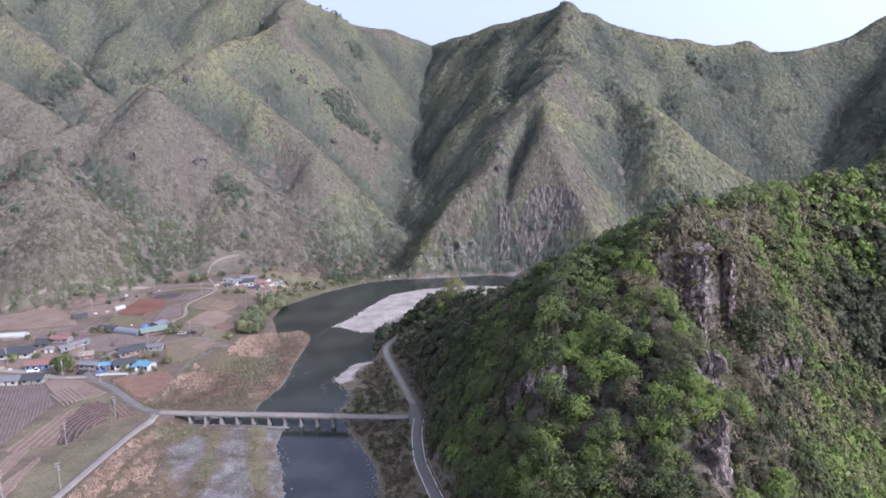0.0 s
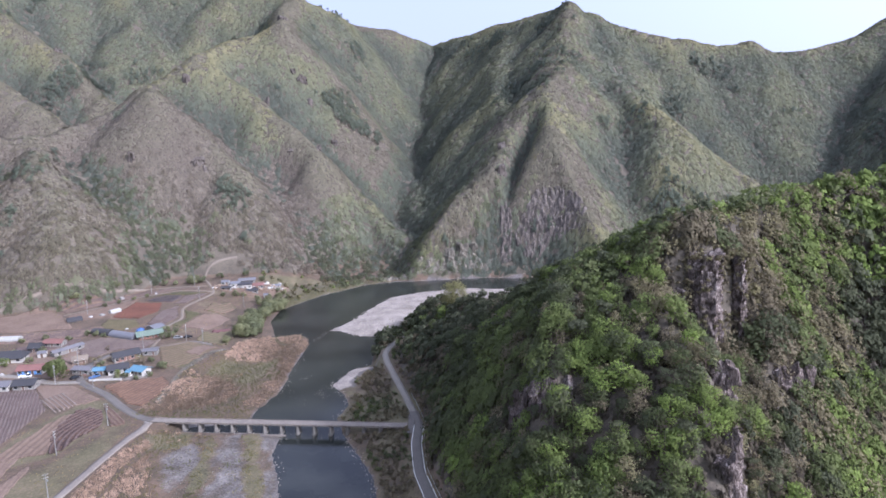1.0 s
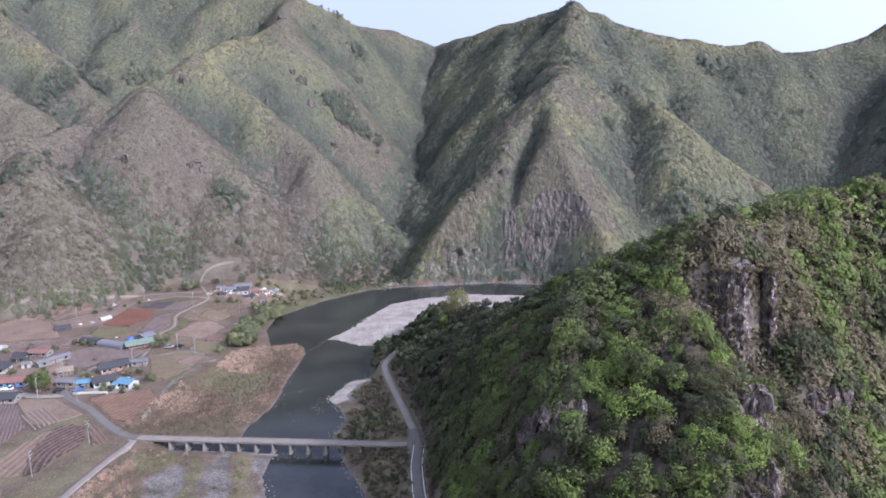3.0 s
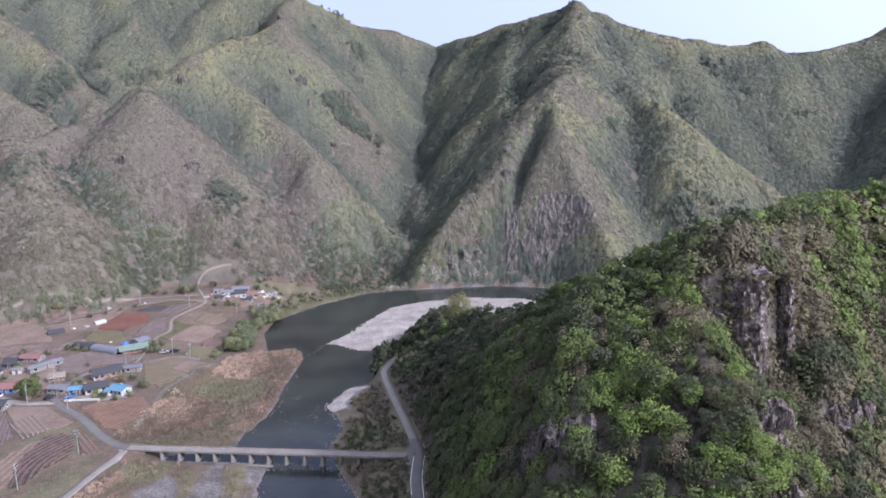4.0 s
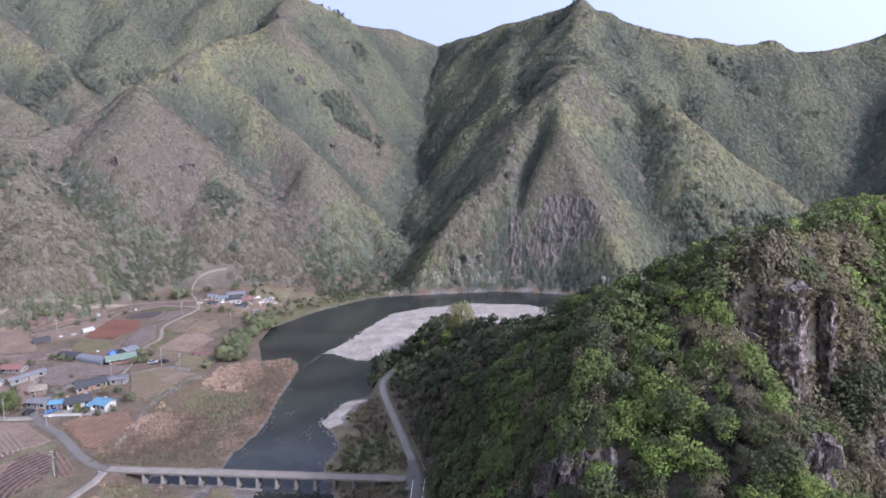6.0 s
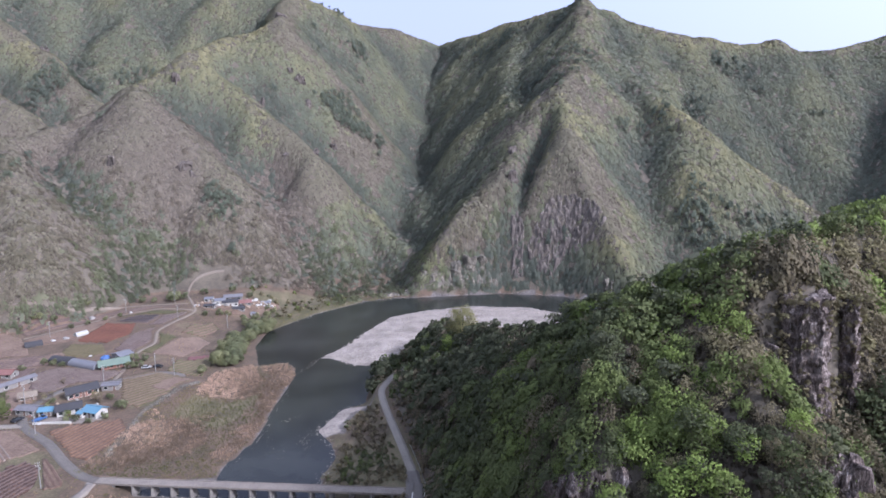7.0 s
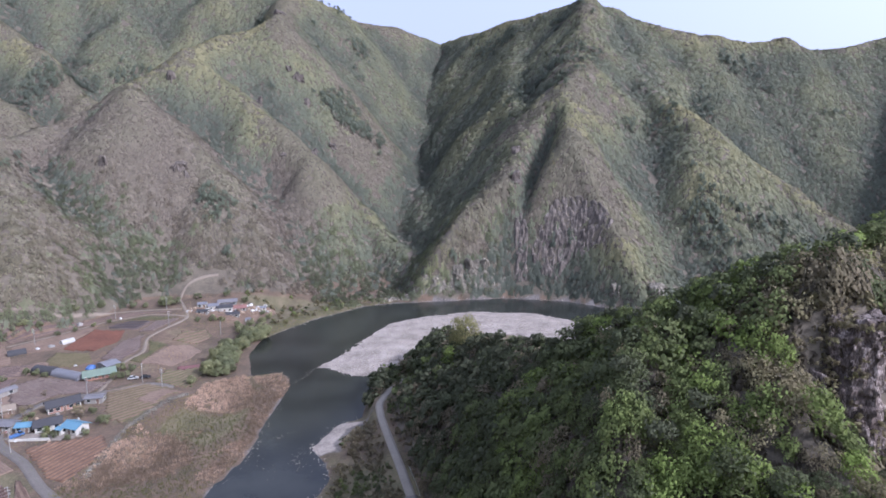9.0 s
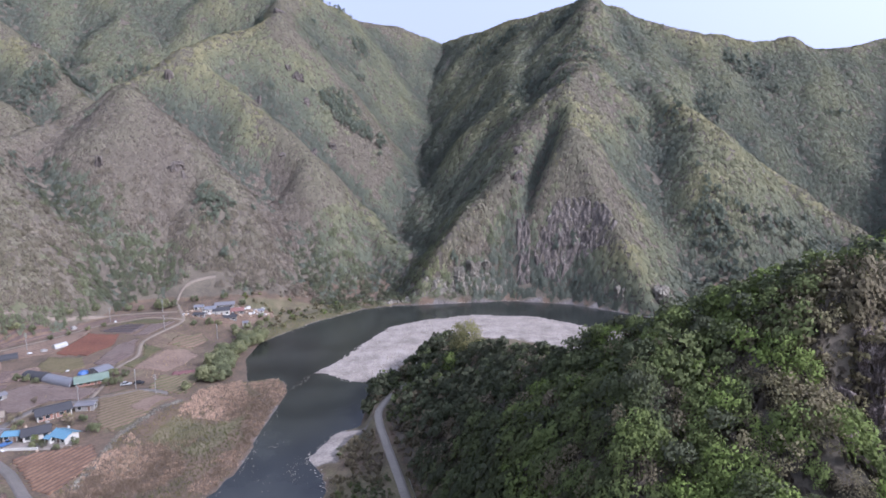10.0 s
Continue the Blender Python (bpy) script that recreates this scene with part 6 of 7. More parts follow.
scatter("undergrowth", bush_tpl, ux, uy, ground_z(ux, uy) - 0.3, rng.uniform(0.7, 1.3, len(ux)), tn * 0.5, LEAF_SCRUB, "low olive-brown scrub under the hillside trees", "scrub", 8, drape=0.9)

# scrub that clings to the hilltop cliff
cling = []
for ring, sd in ((KNOB_WEST, 1), (KNOB_EAST, 2), (KNOB_LOW, 3)):
    rr = np.random.default_rng(700 + sd)
    pr = np.array(ring + ring[:1], float)
    ss = np.concatenate([[0], np.cumsum(np.hypot(*np.diff(pr, axis=0).T))])
    tt = rr.uniform(0, ss[-1], 170)
    zz = 50 + 24 * rr.uniform(0, 1, 170) ** 1.3
    shrink = 1 - 0.06 * (zz - 40) / 9.0
    px_, py_ = np.interp(tt, ss, pr[:, 0]), np.interp(tt, ss, pr[:, 1])
    cling.append(np.stack([pr[:-1, 0].mean() + (px_ - pr[:-1, 0].mean()) * shrink, pr[:-1, 1].mean() + (py_ - pr[:-1, 1].mean()) * shrink, zz], 1))
cling = np.concatenate(cling)
rr = np.random.default_rng(710)
tx_, ty_ = rr.uniform(58, 79, 260), rr.uniform(148, 165, 260)
crown_top = inside(tx_, ty_, KNOB_WEST) | inside(tx_, ty_, KNOB_EAST)
cling = np.concatenate([cling, np.stack([tx_, ty_, np.maximum(75.0, ground_z(tx_, ty_) + 0.7)], 1)[crown_top]])
wx_, wy_, rr = jittered(52, 86, 136, 160, 0.8, 711)
sheer = np.hypot(*slope_at(wx_, wy_, 1.5)) > 1.2
cling = np.concatenate([cling, np.stack([wx_, wy_, ground_z(wx_, wy_) + 0.5], 1)[sheer]])
bx_, by_, _ = jittered(49, 82, 148, 166, 1.5, 712)
cling = np.concatenate([cling, np.stack([bx_, by_, ground_z(bx_, by_) + 0.75], 1)])
stout = rr.uniform(0.25, 0.8, len(cling)) + np.where(np.arange(len(cling)) >= len(cling) - len(bx_), 0.35, 0)
scatter("cliff_scrub", bush_tpl, cling[:, 0], cling[:, 1], cling[:, 2] - 0.9, stout, rr.uniform(0, 1, len(cling)), LEAF_BARE_NEAR, "olive-brown scrub clinging to the hilltop cliff", "scrub", 18)


# ---------------------------------------------------------------- single trees
def limb(bm, a, b, r0, r1, sides=6):
    a, b = Vector(a), Vector(b)
    q = (b - a).to_track_quat("Z", "Y").to_matrix()
    rings = [[bm.verts.new(p + q @ Vector((r * math.cos(t * 2 * math.pi / sides), r * math.sin(t * 2 * math.pi / sides), 0))) for t in range(sides)] for p, r in ((a, r0), (b, r1))]
    for i in range(sides):
        bm.faces.new((rings[0][i], rings[0][(i + 1) % sides], rings[1][(i + 1) % sides], rings[1][i]))
    bm.faces.new(rings[1])


def tree_proto(template, tall, radius, leaf_mat, seed, label, name="tree"):
    rng = random.Random(seed)
    root = tagged(new(name), label, name, "trees on the rocky hill")
    bm = bmesh.new()
    bend = Vector((rng.uniform(-0.3, 0.3), rng.uniform(-0.3, 0.3), tall * 0.42))
    limb(bm, (0, 0, -0.9), bend, 0.19, 0.12)
    tip = bend + Vector((rng.uniform(-0.3, 0.3), rng.uniform(-0.3, 0.3), tall * 0.45))
    limb(bm, bend, tip, 0.12, 0.03)
    for k in range(8):
        u = rng.uniform(0.25, 0.85)
        start = Vector((0, 0, 0)).lerp(bend, u / 0.5) if u < 0.5 else bend.lerp(tip, (u - 0.5) / 0.5)
        a = k * 2.4 + rng.uniform(-0.4, 0.4)
        end = start + Vector((math.cos(a), math.sin(a), rng.uniform(0.4, 0.9))) * radius * rng.uniform(0.5, 0.8)
        limb(bm, start, end, 0.06, 0.015, 5)
    part("trunk", bm, M_BARK, root)
    crown_ob = new("crown", quick_mesh("crown", template, np.arange(len(template)).reshape(-1, 3), leaf_mat, lie=outward(template)))
    crown_ob.parent = root
    return root


LEAF_TREE = leafy("single_tree_foliage", GREENS_NEAR, 0.8, per_object=True)
LEAF_TREE_BUD = leafy("single_budding_foliage", [(0.0, (0.098, 0.084, 0.05)), (0.5, (0.128, 0.112, 0.06)), (1.0, (0.152, 0.142, 0.064))], 0.8, per_object=True)
LEAF_TREE_PINE = leafy("single_pine_needles", [(0.0, (0.05, 0.054, 0.029)), (1.0, (0.072, 0.078, 0.038))], per_object=True)
LEAF_WILLOW = leafy("willow_foliage", [(0.0, (0.088, 0.097, 0.05)), (0.5, (0.118, 0.128, 0.062)), (1.0, (0.155, 0.16, 0.074))], per_object=True)
green_protos = [tree_proto(crown(30, 30, 3.2, 6.2, 0.20, 400 + k), 6.0, 2.9, LEAF_TREE, 500 + k, "bright green broadleaf tree on the steep rocky slope") for k in range(6)]
bud_protos = [tree_proto(crown(20, 30, 2.7, 5.6, 0.165, 420 + k), 5.6, 2.7, LEAF_TREE_BUD, 520 + k, "olive-brown budding tree on the steep rocky slope") for k in range(4)]
pine_protos = [tree_proto(crown(14, 40, 2.3, 7.4, 0.22, 440 + k, 0.6), 7.4, 2.3, LEAF_TREE_PINE, 540 + k, "dark green pine on the steep rocky slope") for k in range(3)]
willow_protos = [tree_proto(crown(20, 38, 3.2, 5.4, 0.31, 460 + k), 5.6, 3.2, LEAF_WILLOW, 560 + k, "pale green willow thicket tree on the river bank", "willow") for k in range(4)]
for p in willow_protos:
    p["group"] = "willows on the bank"
fresh = {}


def plant(protos, x, y, s, turn, label="", group=""):
    p = protos[int(turn * 7) % len(protos)]
    m = Matrix.Translation((x, y, float(ground_z(x, y)) - 0.1)) @ Matrix.Rotation(turn, 4, "Z") @ Matrix.Diagonal((s, s, s, 1))
    if p.name not in fresh:
        fresh[p.name] = True
        p.matrix_basis = m
        ob = p
    else:
        ob = copy_thing(p, Matrix.Identity(4))
        ob.matrix_basis = m
    return tagged(ob, label, group=group)


rs = random.Random(77)
for k in order:
    plant(bud_protos if is_bare[k] else pine_protos if is_pine[k] else green_protos, float(hx[k]), float(hy[k]), float(size[k]), rs.uniform(0, 6.28))
# lone tall tree on the nose of the hill
LEAF_LONE = leafy("yellow_green_buds", [(0.0, (0.128, 0.124, 0.05)), (1.0, (0.17, 0.162, 0.06))], 0.8, per_object=True)
plant([tree_proto(crown(84, 34, 6.3, 16.9, 0.3, 480), 16.1, 4.6, LEAF_LONE, 580, "tall yellow-green tree on the end of the hill")], 1.5, 280.0, 1.0, 0.0, "tall yellow-green tree on the end of the hill")
plant(green_protos, -3.0, 273.0, 1.5, 2.3, "bright green tree on the end of the hill")
# thicket on the bank behind the spit
for k in range(62):
    u = rs.random()
    wx = -110.5 - 6 * math.sin(u * 3.1) + rs.uniform(-6, 4.5)
    wy = 314 + 68 * u + rs.uniform(-2, 2)
    if not inside(np.array([wx]), np.array([wy]), RIVER)[0]:
        plant(willow_protos, wx, wy, rs.uniform(0.75, 1.3), rs.uniform(0, 6.28))
for x, y, s in ((-119.5, 304, 0.7), (-131.3, 258.5, 0.75), (-151, 383, 0.6), (-145, 389, 0.75), (-141, 392, 0.6), (-129.5, 386, 0.9), (-124, 392, 0.8), (-119, 398, 0.8), (-126, 379, 0.7), (-117, 386, 0.75),
                (-190.5, 300, 0.6), (-186, 299.5, 0.55), (-181, 297.8, 0.5), (-149, 297, 0.7), (-146.5, 300, 0.6), (-152.5, 306.5, 0.7), (-148, 308, 0.6), (-140.5, 266.5, 0.5), (-196, 264, 0.5), (-178, 402.5, 1.1), (-182, 404, 1.0), (-174, 405.5, 0.9), (-213, 261, 0.6), (-198, 276, 0.55), (-209, 273, 0.5), (-192, 257.5, 0.5), (-180, 257, 0.45), (-175, 256, 0.5),
                (-181, 240.5, 0.45), (-193, 237, 0.5), (-161, 262, 0.45), (-160.5, 258, 0.4), (-137, 246.5, 0.4), (-133, 250.5, 0.45), (-146, 247.5, 0.4), (-208, 293, 0.55), (-217, 288, 0.5), (-196, 293, 0.5), (-205, 356, 0.5), (-200, 364, 0.45),
                (-195, 370, 0.45), (-210, 349, 0.5), (-221, 352, 0.7), (-227, 348, 0.8), (-214, 371, 0.7), (-208, 385, 0.8), (-197, 398, 0.8), (-166, 417, 0.8), (-190, 399, 0.6), (-137, 420, 0.7), (-150, 424, 0.8), (-124, 414, 0.6), (-118, 408, 0.7)):
    plant(willow_protos, x, y, s, rs.uniform(0, 6.28), "rounded green bush among fields and houses", "village bushes")
plant([tree_proto(crown(36, 44, 4.6, 8.2, 0.42, 480), 8.2, 4.6, LEAF_TREE, 580, "large round bright green tree beside the village road")], -172.2, 247.2, 1.0, 0.5, "large round bright green tree beside the village road", "village trees")
for x, y, s in ((-203.5, 258.5, 0.8), (-147.3, 250.4, 0.5), (-142.5, 247.6, 0.5), (-181, 262.5, 0.7)):
    plant(green_protos, x, y, s, rs.uniform(0, 6.28), "round bright green tree beside village houses", "village trees")
for x, y, s in ((-142.6, 262.8, 0.75), (-145.5, 265.5, 0.7), (-164.5, 262.2, 0.65), (-168.5, 280, 0.5), (-165, 267, 0.5)):
    plant(bud_protos, x, y, s, rs.uniform(0, 6.28), "leafless grey-brown garden tree beside houses", "village trees")

# scrub along the river road bank and the far shore
bx, by, rng = jittered(-48, 4, 120, 300, 1.7, 91)
d_road = near_line(bx, by, ROAD_RIVERSIDE)[0]
bank = ~inside(bx, by, RIVER) & (near_line(bx, by, [(*p, 0) for p in RIGHT_BANK])[0] > 2.5) & (d_road > 2.9) & (hill_at(bx, by) < 0.5) & (rng.uniform(size=len(bx)) < 0.85 + 0.3 * fractal(bx, by, 9, 2, 92))
bank &= ~((by > 236) & (by < 277) & (near_line(bx, by, [(*p, 0) for p in RIGHT_BANK])[0] < 8.5)) & (np.abs(by - 206.5) > 4)
bx, by = bx[bank], by[bank]
bank_tone, green_scrub = np.clip(0.3 + 0.5 * fractal(bx, by, 12, 3, 94) + 0.15 * rng.normal(size=len(bx)), 0, 1), fractal(bx, by, 14, 3, 96) + 0.15 * rng.normal(size=len(bx)) > 0.12
bank_size = rng.uniform(0.35, 1.0, len(bx))
for sel, mt, lab in ((green_scrub, LEAF_NEAR, "low dark green scrub between river and road"), (~green_scrub, LEAF_BARE_NEAR, "low olive-brown scrub between river and road")):
    scatter("bank_scrub", bush_tpl, bx[sel], by[sel], ground_z(bx[sel], by[sel]) - 0.2, bank_size[sel], bank_tone[sel] * 0.7, mt, lab, "scrub", 9)

# bushes on the rough ground between the upper hamlet and the shore
kx, ky, rng = jittered(-150, -70, 395, 462, 2.4, 87)
rough = inside(kx, ky, [(-146, 430), (-132, 440), (-112, 446), (-84, 452), (-70, 446), (-72, 434), (-88, 416), (-104, 398), (-114, 392), (-114, 412), (-122, 426)]) & (hill_at(kx, ky) < 0.98) & (rng.uniform(size=len(kx)) < 0.22) & ~inside(kx, ky, RIVER) & (near_line(kx, ky, [(*p, 0) for p in LEFT_BANK])[0] > 5)
kx, ky = kx[rough], ky[rough]
leafed = rng.uniform(size=len(kx)) < 0.5
for sel, mt, lab in ((leafed, LEAF_NEAR, "green bushes on rough ground above the shore"), (~leafed, LEAF_BARE_NEAR, "olive-brown bushes on rough ground above the shore")):
    scatter("shore_scrub", [crown(8, 12, 1.6, 1.9, 0.3, 296 + k) for k in range(4)], kx[sel], ky[sel], ground_z(kx[sel], ky[sel]) - 0.2, rng.uniform(0.6, 1.3, sel.sum()), rng.uniform(0, 0.9, sel.sum()), mt, lab, "scrub", 19, drape=0.8)

# ---------------------------------------------------------------- reeds, grass and stones
def tuft(blades, tall, spread_r, wide, seed):
    rng = np.random.default_rng(seed)
    a = rng.uniform(0, 2 * np.pi, blades)
    r = spread_r * np.sqrt(rng.uniform(size=blades))
    p = np.stack([r * np.cos(a), r * np.sin(a), np.zeros(blades)], 1)
    t = rng.uniform(0, 2 * np.pi, blades)
    side = np.stack([np.cos(t), np.sin(t), np.zeros(blades)], 1) * wide
    lean = np.stack([rng.normal(size=blades) * 0.3, rng.normal(size=blades) * 0.3, np.ones(blades)], 1) * (tall * rng.uniform(0.6, 1.1, blades))[:, None]
    return np.stack([p - side, p + side, p + lean + side * 0.6, p + lean - side * 0.6], 1).reshape(-1, 3)


REED_EDGE = [(-119, 100), (-110, 150), (-109.5, 205), (-121, 214), (-120, 246), (-121.5, 258), (-116.5, 269), (-115, 290), (-114, 303), (-101, 316), (-84, 320), (-70, 300), (-66, 260), (-66, 230), (-50, 150), (-40, 100)]
rx, ry, rng = jittered(-122, -40, 120, 324, 1.25, 93)
dl = near_line(rx, ry, [(*p, 0) for p in LEFT_BANK])[0]
reedy = fractal(rx, ry, 17, 3, 95) + 0.22 * rng.normal(size=len(rx))
where = inside(rx, ry, REED_EDGE) & ~inside(rx, ry, RIVER) & (np.abs(ry - 209 + (rx + 111) * 0.048) > 3.4) & (near_line(rx, ry, [(-111.5, 207.5, 0), (-113, 182, 0), (-113.5, 100, 0)])[0] > 2.6)
def blob(poly, soft):
    """1 well inside a polygon, 0 well outside."""
    return smoothstep(-soft, soft, near_line(rx, ry, [(*p, 0) for p in poly + poly[:1]])[0] * np.where(inside(rx, ry, poly), 1, -1))


where &= np.where(ry < 207, ~inside(rx + 3 * reedy, ry, FLAT) & (dl > 4), np.where(ry > 292, dl > 0.9, dl > 1.6))
REED_MOUNDS = ([(-111, 100), (-110.5, 159), (-110, 186), (-106, 195), (-100, 187), (-95, 168), (-98, 154), (-96, 100)], [(-121, 243), (-107, 257), (-90, 241), (-94, 225), (-113, 216)],
               [(-112, 279), (-115, 303), (-100, 316), (-88, 296), (-88, 274), (-103, 275)], [(-95, 311), (-86, 323), (-76, 310), (-74, 300), (-80, 296), (-86, 300)], [(-86, 298), (-75, 304), (-75, 262), (-78, 228), (-84, 228), (-80, 262)])
mound = np.maximum.reduce([blob(p, 2.5) for p in REED_MOUNDS])
gap_line = near_line(rx, ry, [(-101, 192, 0), (-103, 172, 0), (-100, 150, 0)])[0]
reed = where & (mound + 0.9 * reedy > 0.55) & (gap_line > 1.3)
low = where & ~reed
M_REED = leafy("dry_reed", [(0.0, (0.100, 0.077, 0.047)), (0.5, (0.205, 0.151, 0.096)), (1.0, (0.34, 0.248, 0.163))])
M_GRASS = leafy("rough_grass", [(0.0, (0.053, 0.058, 0.018)), (0.45, (0.096, 0.088, 0.034)), (0.75, (0.142, 0.108, 0.050)), (1.0, (0.178, 0.130, 0.066))])
reed_tpl = [tuft(22, 0.85, 0.95, 0.05, 600 + k) for k in range(6)]
grass_tpl = [tuft(8, 0.42, 0.8, 0.10, 620 + k) for k in range(6)]
tn = np.clip(0.56 + 0.36 * (ry > 272) + 0.4 * (ry < 207) + 1.25 * fractal(rx, ry, 20, 4, 97) + 0.22 * rng.normal(size=len(rx)), 0, 1)
tn = np.where(reed, tn, tn * 0.6) - 0.3 * smoothstep(26, 8, dl) * (ry > 212)        # darker, greyer growth beside the water
tn = np.clip(tn, 0, 1)
sz = rng.uniform(0.7, 1.3, len(rx))
scatter("reed_bed", reed_tpl, rx[reed], ry[reed], ground_z(rx[reed], ry[reed]) - 0.05, sz[reed], tn[reed], M_REED, "tall dry pinkish-tan reeds on the river terrace", "reeds", 12, corners=4)
scatter("rough_grass", grass_tpl, rx[low], ry[low], ground_z(rx[low], ry[low]) - 0.05, sz[low], tn[low], M_GRASS, "low green and brown grass on the river terrace", "grass", 13, corners=4)
gx2, gy2, rng = jittered(-262, -96, 140, 424, 2.2, 99)
pg = ~inside(gx2, gy2, RIVER) & (near_line(gx2, gy2, [(*p, 0) for p in LEFT_BANK])[0] > 3) & ~inside(gx2, gy2, REED_EDGE) & (fractal(gx2, gy2, 12, 3, 101) > -0.05) & (near_line(gx2, gy2, [(-111.5, 207.5, 0), (-113, 182, 0), (-113.5, 100, 0)])[0] > 2.6)
gx2, gy2 = gx2[pg], gy2[pg]
scatter("verge_grass", [tuft(5, 0.3, 0.9, 0.2, 640 + k) for k in range(5)], gx2, gy2, ground_z(gx2, gy2) - 0.1, rng.uniform(0.5, 1.1, len(gx2)), np.clip(0.45 + 0.5 * fractal(gx2, gy2, 20, 3, 103), 0, 1), M_GRASS, "short mixed grass on banks and verges between fields", "grass", 14, corners=4)
sx2, sy2, rng = jittered(-118, -40, 372, 462, 1.6, 105)
d2 = near_line(sx2, sy2, [(*p, 0) for p in LEFT_BANK])[0]
sh = ~inside(sx2, sy2, RIVER) & (d2 > 1.5) & (d2 < 14) & (sy2 > 376)
scatter("shore_grass", grass_tpl, sx2[sh], sy2[sh], ground_z(sx2[sh], sy2[sh]) - 0.05, rng.uniform(0.8, 1.6, sh.sum()), rng.uniform(0, 0.45, sh.sum()), M_GRASS, "lush green grass along the curved shore", "grass", 15, corners=4)

M_STONE = mottled("river_stone", [(0.38, (0.165, 0.144, 0.103)), (0.5, (0.278, 0.247, 0.180)), (0.62, (0.39, 0.352, 0.260))], 0.6, 3.0, 0.85, 0.3, 4, bump_dist=0.1)
PHI = (1 + 5**0.5) / 2
ICO_V = np.array([(-1, PHI, 0), (1, PHI, 0), (-1, -PHI, 0), (1, -PHI, 0), (0, -1, PHI), (0, 1, PHI), (0, -1, -PHI), (0, 1, -PHI), (PHI, 0, -1), (PHI, 0, 1), (-PHI, 0, -1), (-PHI, 0, 1)]) / 1.9
ICO_F = np.array([(0, 11, 5), (0, 5, 1), (0, 1, 7), (0, 7, 10), (0, 10, 11), (1, 5, 9), (5, 11, 4), (11, 10, 2), (10, 7, 6), (7, 1, 8), (3, 9, 4), (3, 4, 2), (3, 2, 6), (3, 6, 8), (3, 8, 9), (4, 9, 5), (2, 4, 11), (6, 2, 10), (8, 6, 7), (9, 8, 1)])


def stones(name, x, y, z, s, label, seed, mat=None):
    rng = np.random.default_rng(seed)
    n = len(x)
    v = ICO_V[None] * rng.uniform(0.75, 1.25, (n, 12, 1)) * (s[:, None] * rng.uniform(0.7, 1.2, (n, 3)))[:, None, :] * np.array([1, 1, 0.7])
    v = v + np.stack([x, y, z], 1)[:, None, :]
    f = (ICO_F[None] + 12 * np.arange(n)[:, None, None]).reshape(-1, 3)
    return tagged(new(name, quick_mesh(name, v.reshape(-1, 3), f, mat or M_STONE)), label, "stones", kind="stuff")


qx, qy, rng = jittered(-72, 60, 300, 432, 1.5, 111)
dr = near_line(qx, qy, [(*p, 0) for p in RIGHT_BANK])[0]
on = ~inside(qx, qy, RIVER) & (hill_at(qx, qy) < 0.3) & (dr < 40) & (rng.uniform(size=len(qx)) < 0.55 + 0.35 * fractal(qx, qy, 12, 2, 113)) & (near_line(qx, qy, ROAD_RIVERSIDE)[0] > 5)
qx, qy = qx[on], qy[on]
stones("shingle_stones", qx, qy, ground_z(qx, qy) + 0.02, rng.uniform(0.12, 0.5, len(qx)) ** 1.0, "pale rounded stones on the shingle bar", 121)
qx, qy, rng = jittered(-104, -40, 130, 205, 1.1, 115)
dl = near_line(qx, qy, [(*p, 0) for p in LEFT_BANK])[0]
streak_q = np.minimum(near_line(qx, qy, [(-71, 201, 0), (-64, 180, 0), (-56, 158, 0), (-48, 125, 0)])[0], near_line(qx, qy, [(-87, 202, 0), (-83, 188, 0), (-79, 172, 0), (-76, 150, 0)])[0])
on = ~inside(qx, qy, RIVER) & inside(qx, qy, FLAT) & (qx < -40) & (streak_q > 1.6 + 2.5 * fractal(qx, qy, 9, 3, 123)) & (rng.uniform(size=len(qx)) < 0.5 + 0.5 * fractal(qx, qy, 12, 2, 117) - 0.3 * smoothstep(25, 40, dl))
qx, qy = qx[on], qy[on]
stones("gravel_stones", qx, qy, ground_z(qx, qy) + 0.02, rng.uniform(0.10, 0.36, len(qx)), "pale grey stones on the gravel flat below the bridge", 122, M_ROCK_PALE)
wx_, wy_, rng = jittered(-104, -40, 120, 206, 1.2, 118)
streak_w = np.minimum(near_line(wx_, wy_, [(-71, 201, 0), (-64, 180, 0), (-56, 158, 0), (-48, 125, 0)])[0], near_line(wx_, wy_, [(-87, 202, 0), (-83, 188, 0), (-79, 172, 0), (-76, 150, 0)])[0])
weedy = ~inside(wx_, wy_, RIVER) & inside(wx_, wy_, FLAT) & (((streak_w < 2.4 + 3.0 * fractal(wx_, wy_, 9, 3, 123)) & (rng.uniform(size=len(wx_)) < 0.6)) | (fractal(wx_, wy_, 10, 3, 125) + 0.2 * rng.normal(size=len(wx_)) > 0.38))
scatter("gravel_weeds", grass_tpl, wx_[weedy], wy_[weedy], ground_z(wx_[weedy], wy_[weedy]) - 0.05, rng.uniform(0.6, 1.2, weedy.sum()), np.clip(0.35 + 0.7 * fractal(wx_[weedy], wy_[weedy], 8, 3, 127), 0, 1), M_GRASS, "low green weeds streaking the gravel flat", "grass", 16, corners=4)


def along(line, n, spread_m, seed):
    rng = np.random.default_rng(seed)
    p = np.array(line, float)
    s = np.concatenate([[0], np.cumsum(np.hypot(*np.diff(p, axis=0).T))])
    t = rng.uniform(0, s[-1], n)
    return np.interp(t, s, p[:, 0]) + rng.normal(size=n) * spread_m, np.interp(t, s, p[:, 1]) + rng.normal(size=n) * spread_m, rng


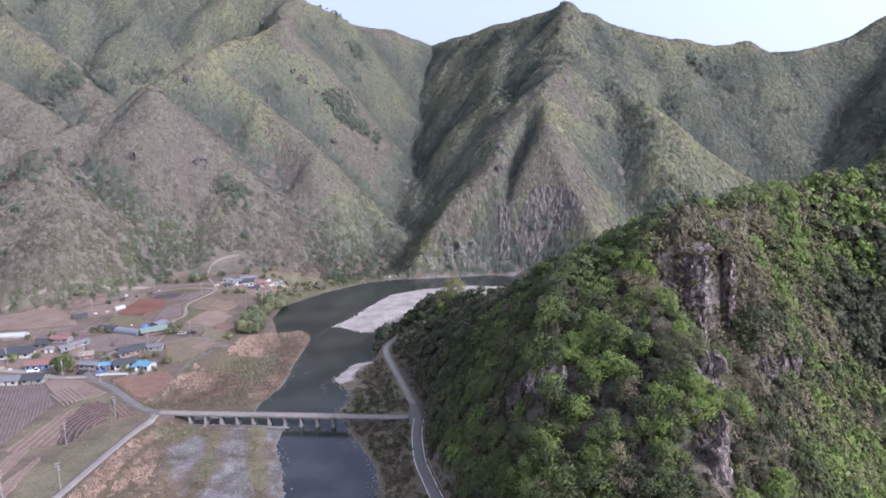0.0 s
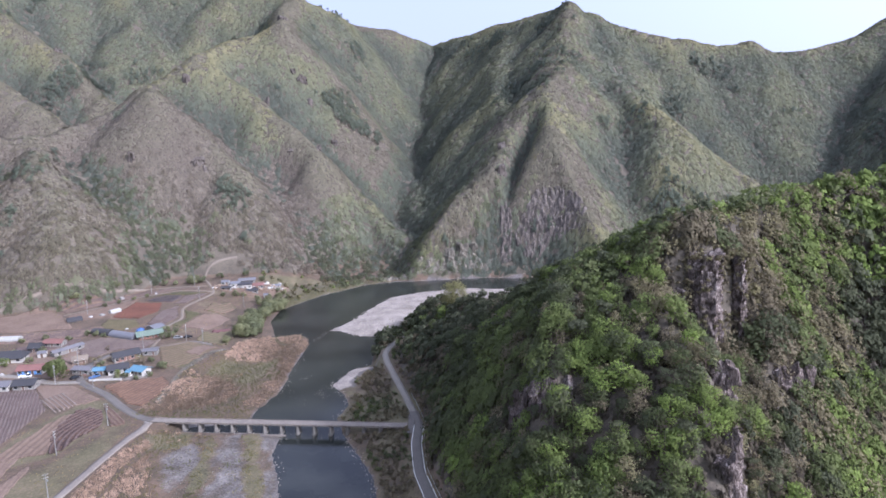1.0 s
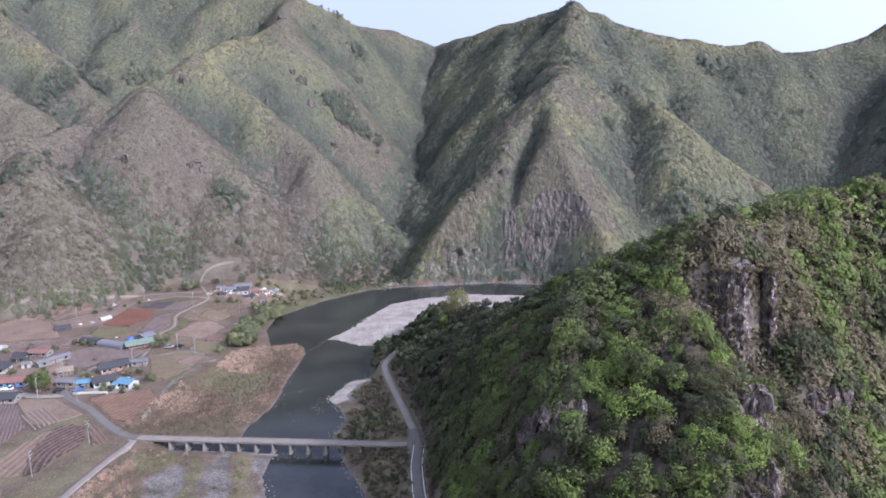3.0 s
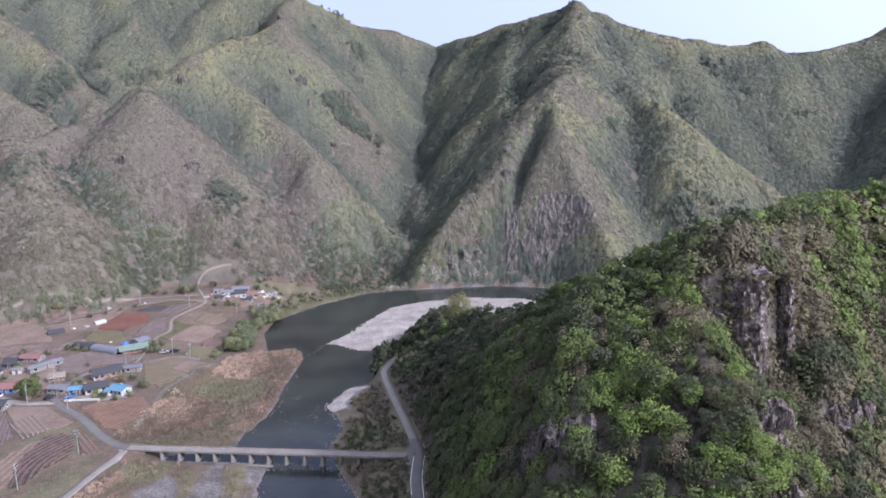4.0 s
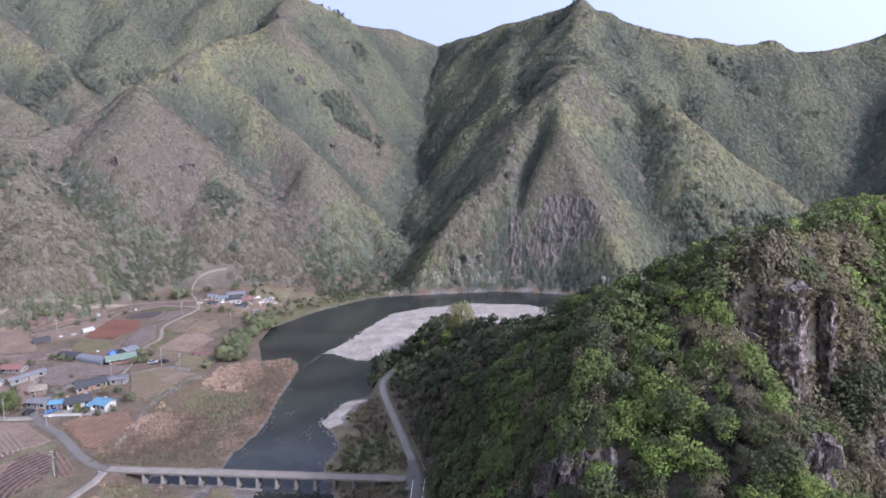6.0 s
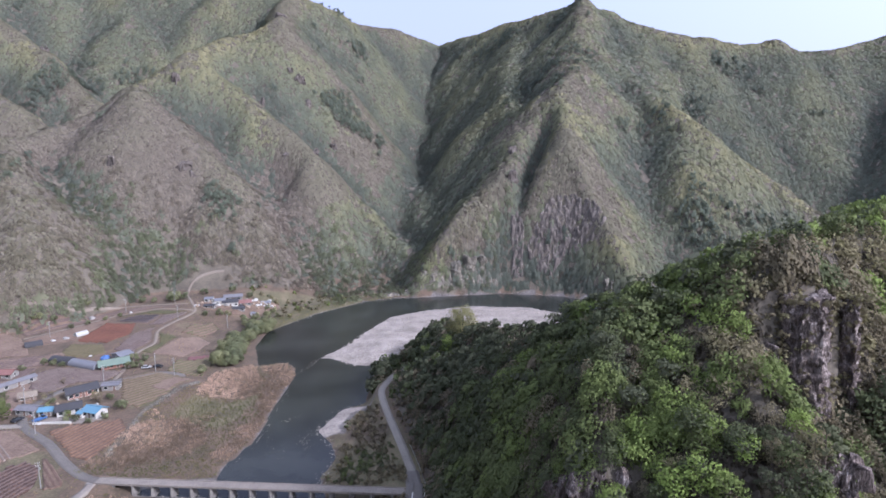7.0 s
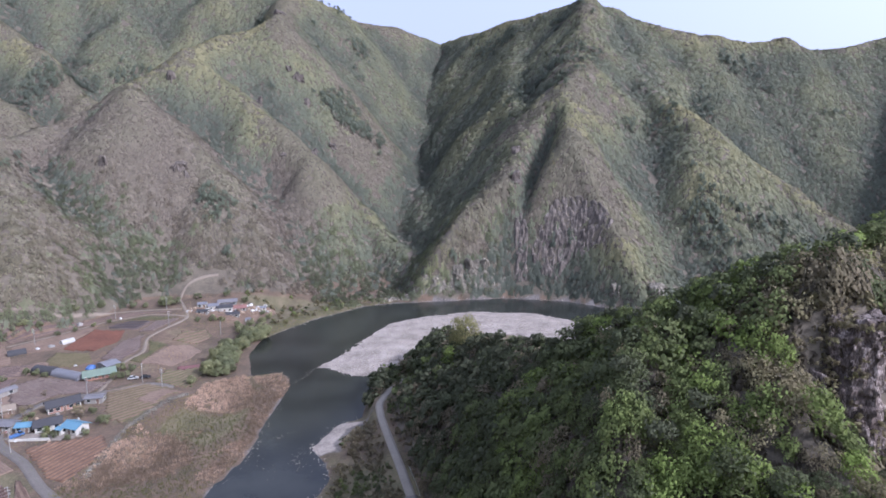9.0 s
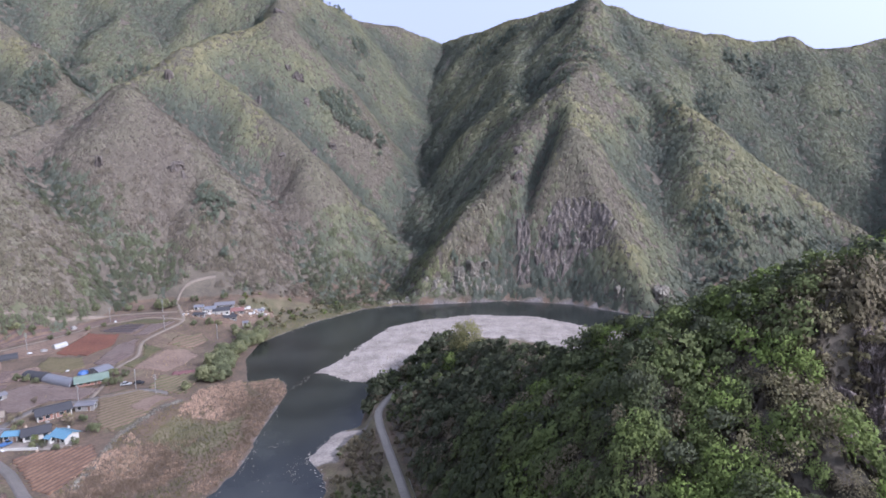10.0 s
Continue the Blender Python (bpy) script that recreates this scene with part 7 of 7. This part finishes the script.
for nm, line, n, sp, smin, smax, zz, lab, sd in (
        ("bank_stones", LEFT_BANK[2:21], 170, 1.3, 0.08, 0.24, None, "pale stones along the water's edge", 131),
        ("bank_stones", RIGHT_BANK[15:26], 240, 1.0, 0.1, 0.28, None, "pale stones along the water's edge", 132),
        ("bank_stones", LEFT_BANK[28:35], 260, 0.9, 0.12, 0.4, None, "pale stones along the far water's edge", 133),
        ("river_stones", [(-76, 309), (-72, 318), (-71, 327)], 45, 0.7, 0.12, 0.3, 0.05, "stones breaking the surface of the shallows", 134),
        ("river_stones", [(-54, 250), (-57, 243), (-52, 236)], 60, 1.6, 0.08, 0.2, 0.03, "stones breaking the surface of the shallows", 135),
        ("river_stones", [(-68, 257), (-62, 262)], 12, 0.8, 0.12, 0.28, 0.05, "stones breaking the surface of the shallows", 136),
        ("river_stones", [(-80, 249), (-70, 243), (-61, 231)], 30, 1.6, 0.08, 0.22, 0.03, "stones breaking the surface of the shallows", 137),
        ("river_stones", [(-60, 203.5), (-40, 202.5)], 50, 1.0, 0.1, 0.25, 0.03, "stones breaking the surface below the bridge", 138),
        ("river_stones", [(-24, 178), (-25, 165), (-22, 158)], 40, 1.2, 0.12, 0.36, 0.05, "stones breaking the surface of the shallows", 139),
        ("stone_bank", [(-117, 224), (-119, 238), (-121.8, 255), (-120.3, 267), (-117.5, 284), (-116.5, 293)], 560, 0.7, 0.2, 0.5, None, "rough grey boulder bank at the field edge", 140)):
    x, y, rng = along(line, n, sp, sd)
    z = ground_z(x, y) + 0.05 if zz is None else np.full(len(x), zz)
    stones(nm, x, y, np.maximum(z, 0.0), rng.uniform(smin, smax, len(x)), lab, sd + 60, M_STONE if nm == "bank_stones" else M_ROCK_PALE)

# ---------------------------------------------------------------- clutter in the hamlets
M_TARP = mottled("blue_tarpaulin", shade3((0.05, 0.11, 0.2392)), 0.5, 3, 0.6, 0.3, 3, bump_dist=0.1)
M_CRATE = mottled("weathered_timber", shade3((0.26, 0.2, 0.127)), 0.6, 4, 0.9, 0.3, 8)


def heap(label, x, y, r, h, mat, seed, name="goods_bundle"):
    """A lumpy covered heap."""
    rng = np.random.default_rng(seed)
    bm = bmesh.new()
    bmesh.ops.create_icosphere(bm, subdivisions=2, radius=1)
    for v in bm.verts:
        n = noise.noise(v.co * 1.7 + Vector((seed, 0, 0)))
        v.co = Vector((v.co.x * r * (1 + 0.3 * n), v.co.y * r * 0.75 * (1 + 0.3 * n), max(-0.15, v.co.z) * h * (1 + 0.4 * n)))
    ob = part(name, bm, mat)
    ob.matrix_world = pose(x, y, float(ground_z(x, y)) + 0.05, 0, 0, float(rng.uniform(0, 180)))
    return tagged(ob, label, "bundle")


heap("heap under a blue tarpaulin by the greenhouses", -167.5, 309.0, 2.6, 1.4, M_TARP, 1)
heap("heap under a blue tarpaulin beside the farmhouse", -176.0, 311.0, 0.8, 0.7, M_FILM_WHITE, 2)
heap("straw-coloured heap of dry stalks", -171.0, 262.0, 1.8, 1.1, SOIL_TAN, 3)
heap("pale rubbish heap beside the track", -207.5, 330.5, 1.3, 0.7, M_FILM_WHITE, 4)
heap("grey rubbish heap beside the track", -203.0, 334.0, 2.2, 0.9, M_WALL_GREY, 5)
heap("white covered heap on the upper terrace", -193.0, 377.5, 1.0, 0.8, M_FILM_WHITE, 6)
heap("dark covered heap on the upper terrace", -209.0, 366.0, 2.2, 1.5, M_WALL_GREY, 7)
rs = random.Random(5)
for k in range(85):
    u = rs.random()
    x, y = -160 + 38 * u + rs.uniform(-3, 3), 396 + 27 * u + rs.uniform(-6, 5)
    heap("small heap of stored farm goods in the hamlet", x, y, rs.uniform(0.6, 1.7), rs.uniform(0.5, 1.3), rs.choice([M_FILM_WHITE, M_FILM_WHITE, M_WALL_WHITE, SOIL_TAN, M_WALL_GREY, M_CRATE, M_ROOF_DARK, M_CRATE]), 20 + k)
bm = bmesh.new()
for k in range(6):                                    # low blocks, each a little uneven
    box(bm, 2.25 * k, 2.25 * k + 2.22, -0.14, 0.14, -0.6, 0.85 + 0.04 * math.sin(2.3 * k), 0.03)
yard_wall = tagged(part("garden_wall", bm, M_WALL_WHITE), "low whitewashed garden wall before the blue-roofed houses", "wall")
yard_wall.matrix_world = pose(-156.5, 244.6, float(ground_z(-150, 245.5)), 0, 0, 7)
for k in range(24):
    x, y = rs.uniform(-212, -138), rs.uniform(244, 268)
    heap("small heap of stored goods in a house yard", x, y, rs.uniform(0.5, 1.0), rs.uniform(0.4, 0.9), rs.choice([M_FILM_WHITE, SOIL_TAN, M_WALL_GREY, M_CRATE, M_ROOF_RED]), 60 + k)
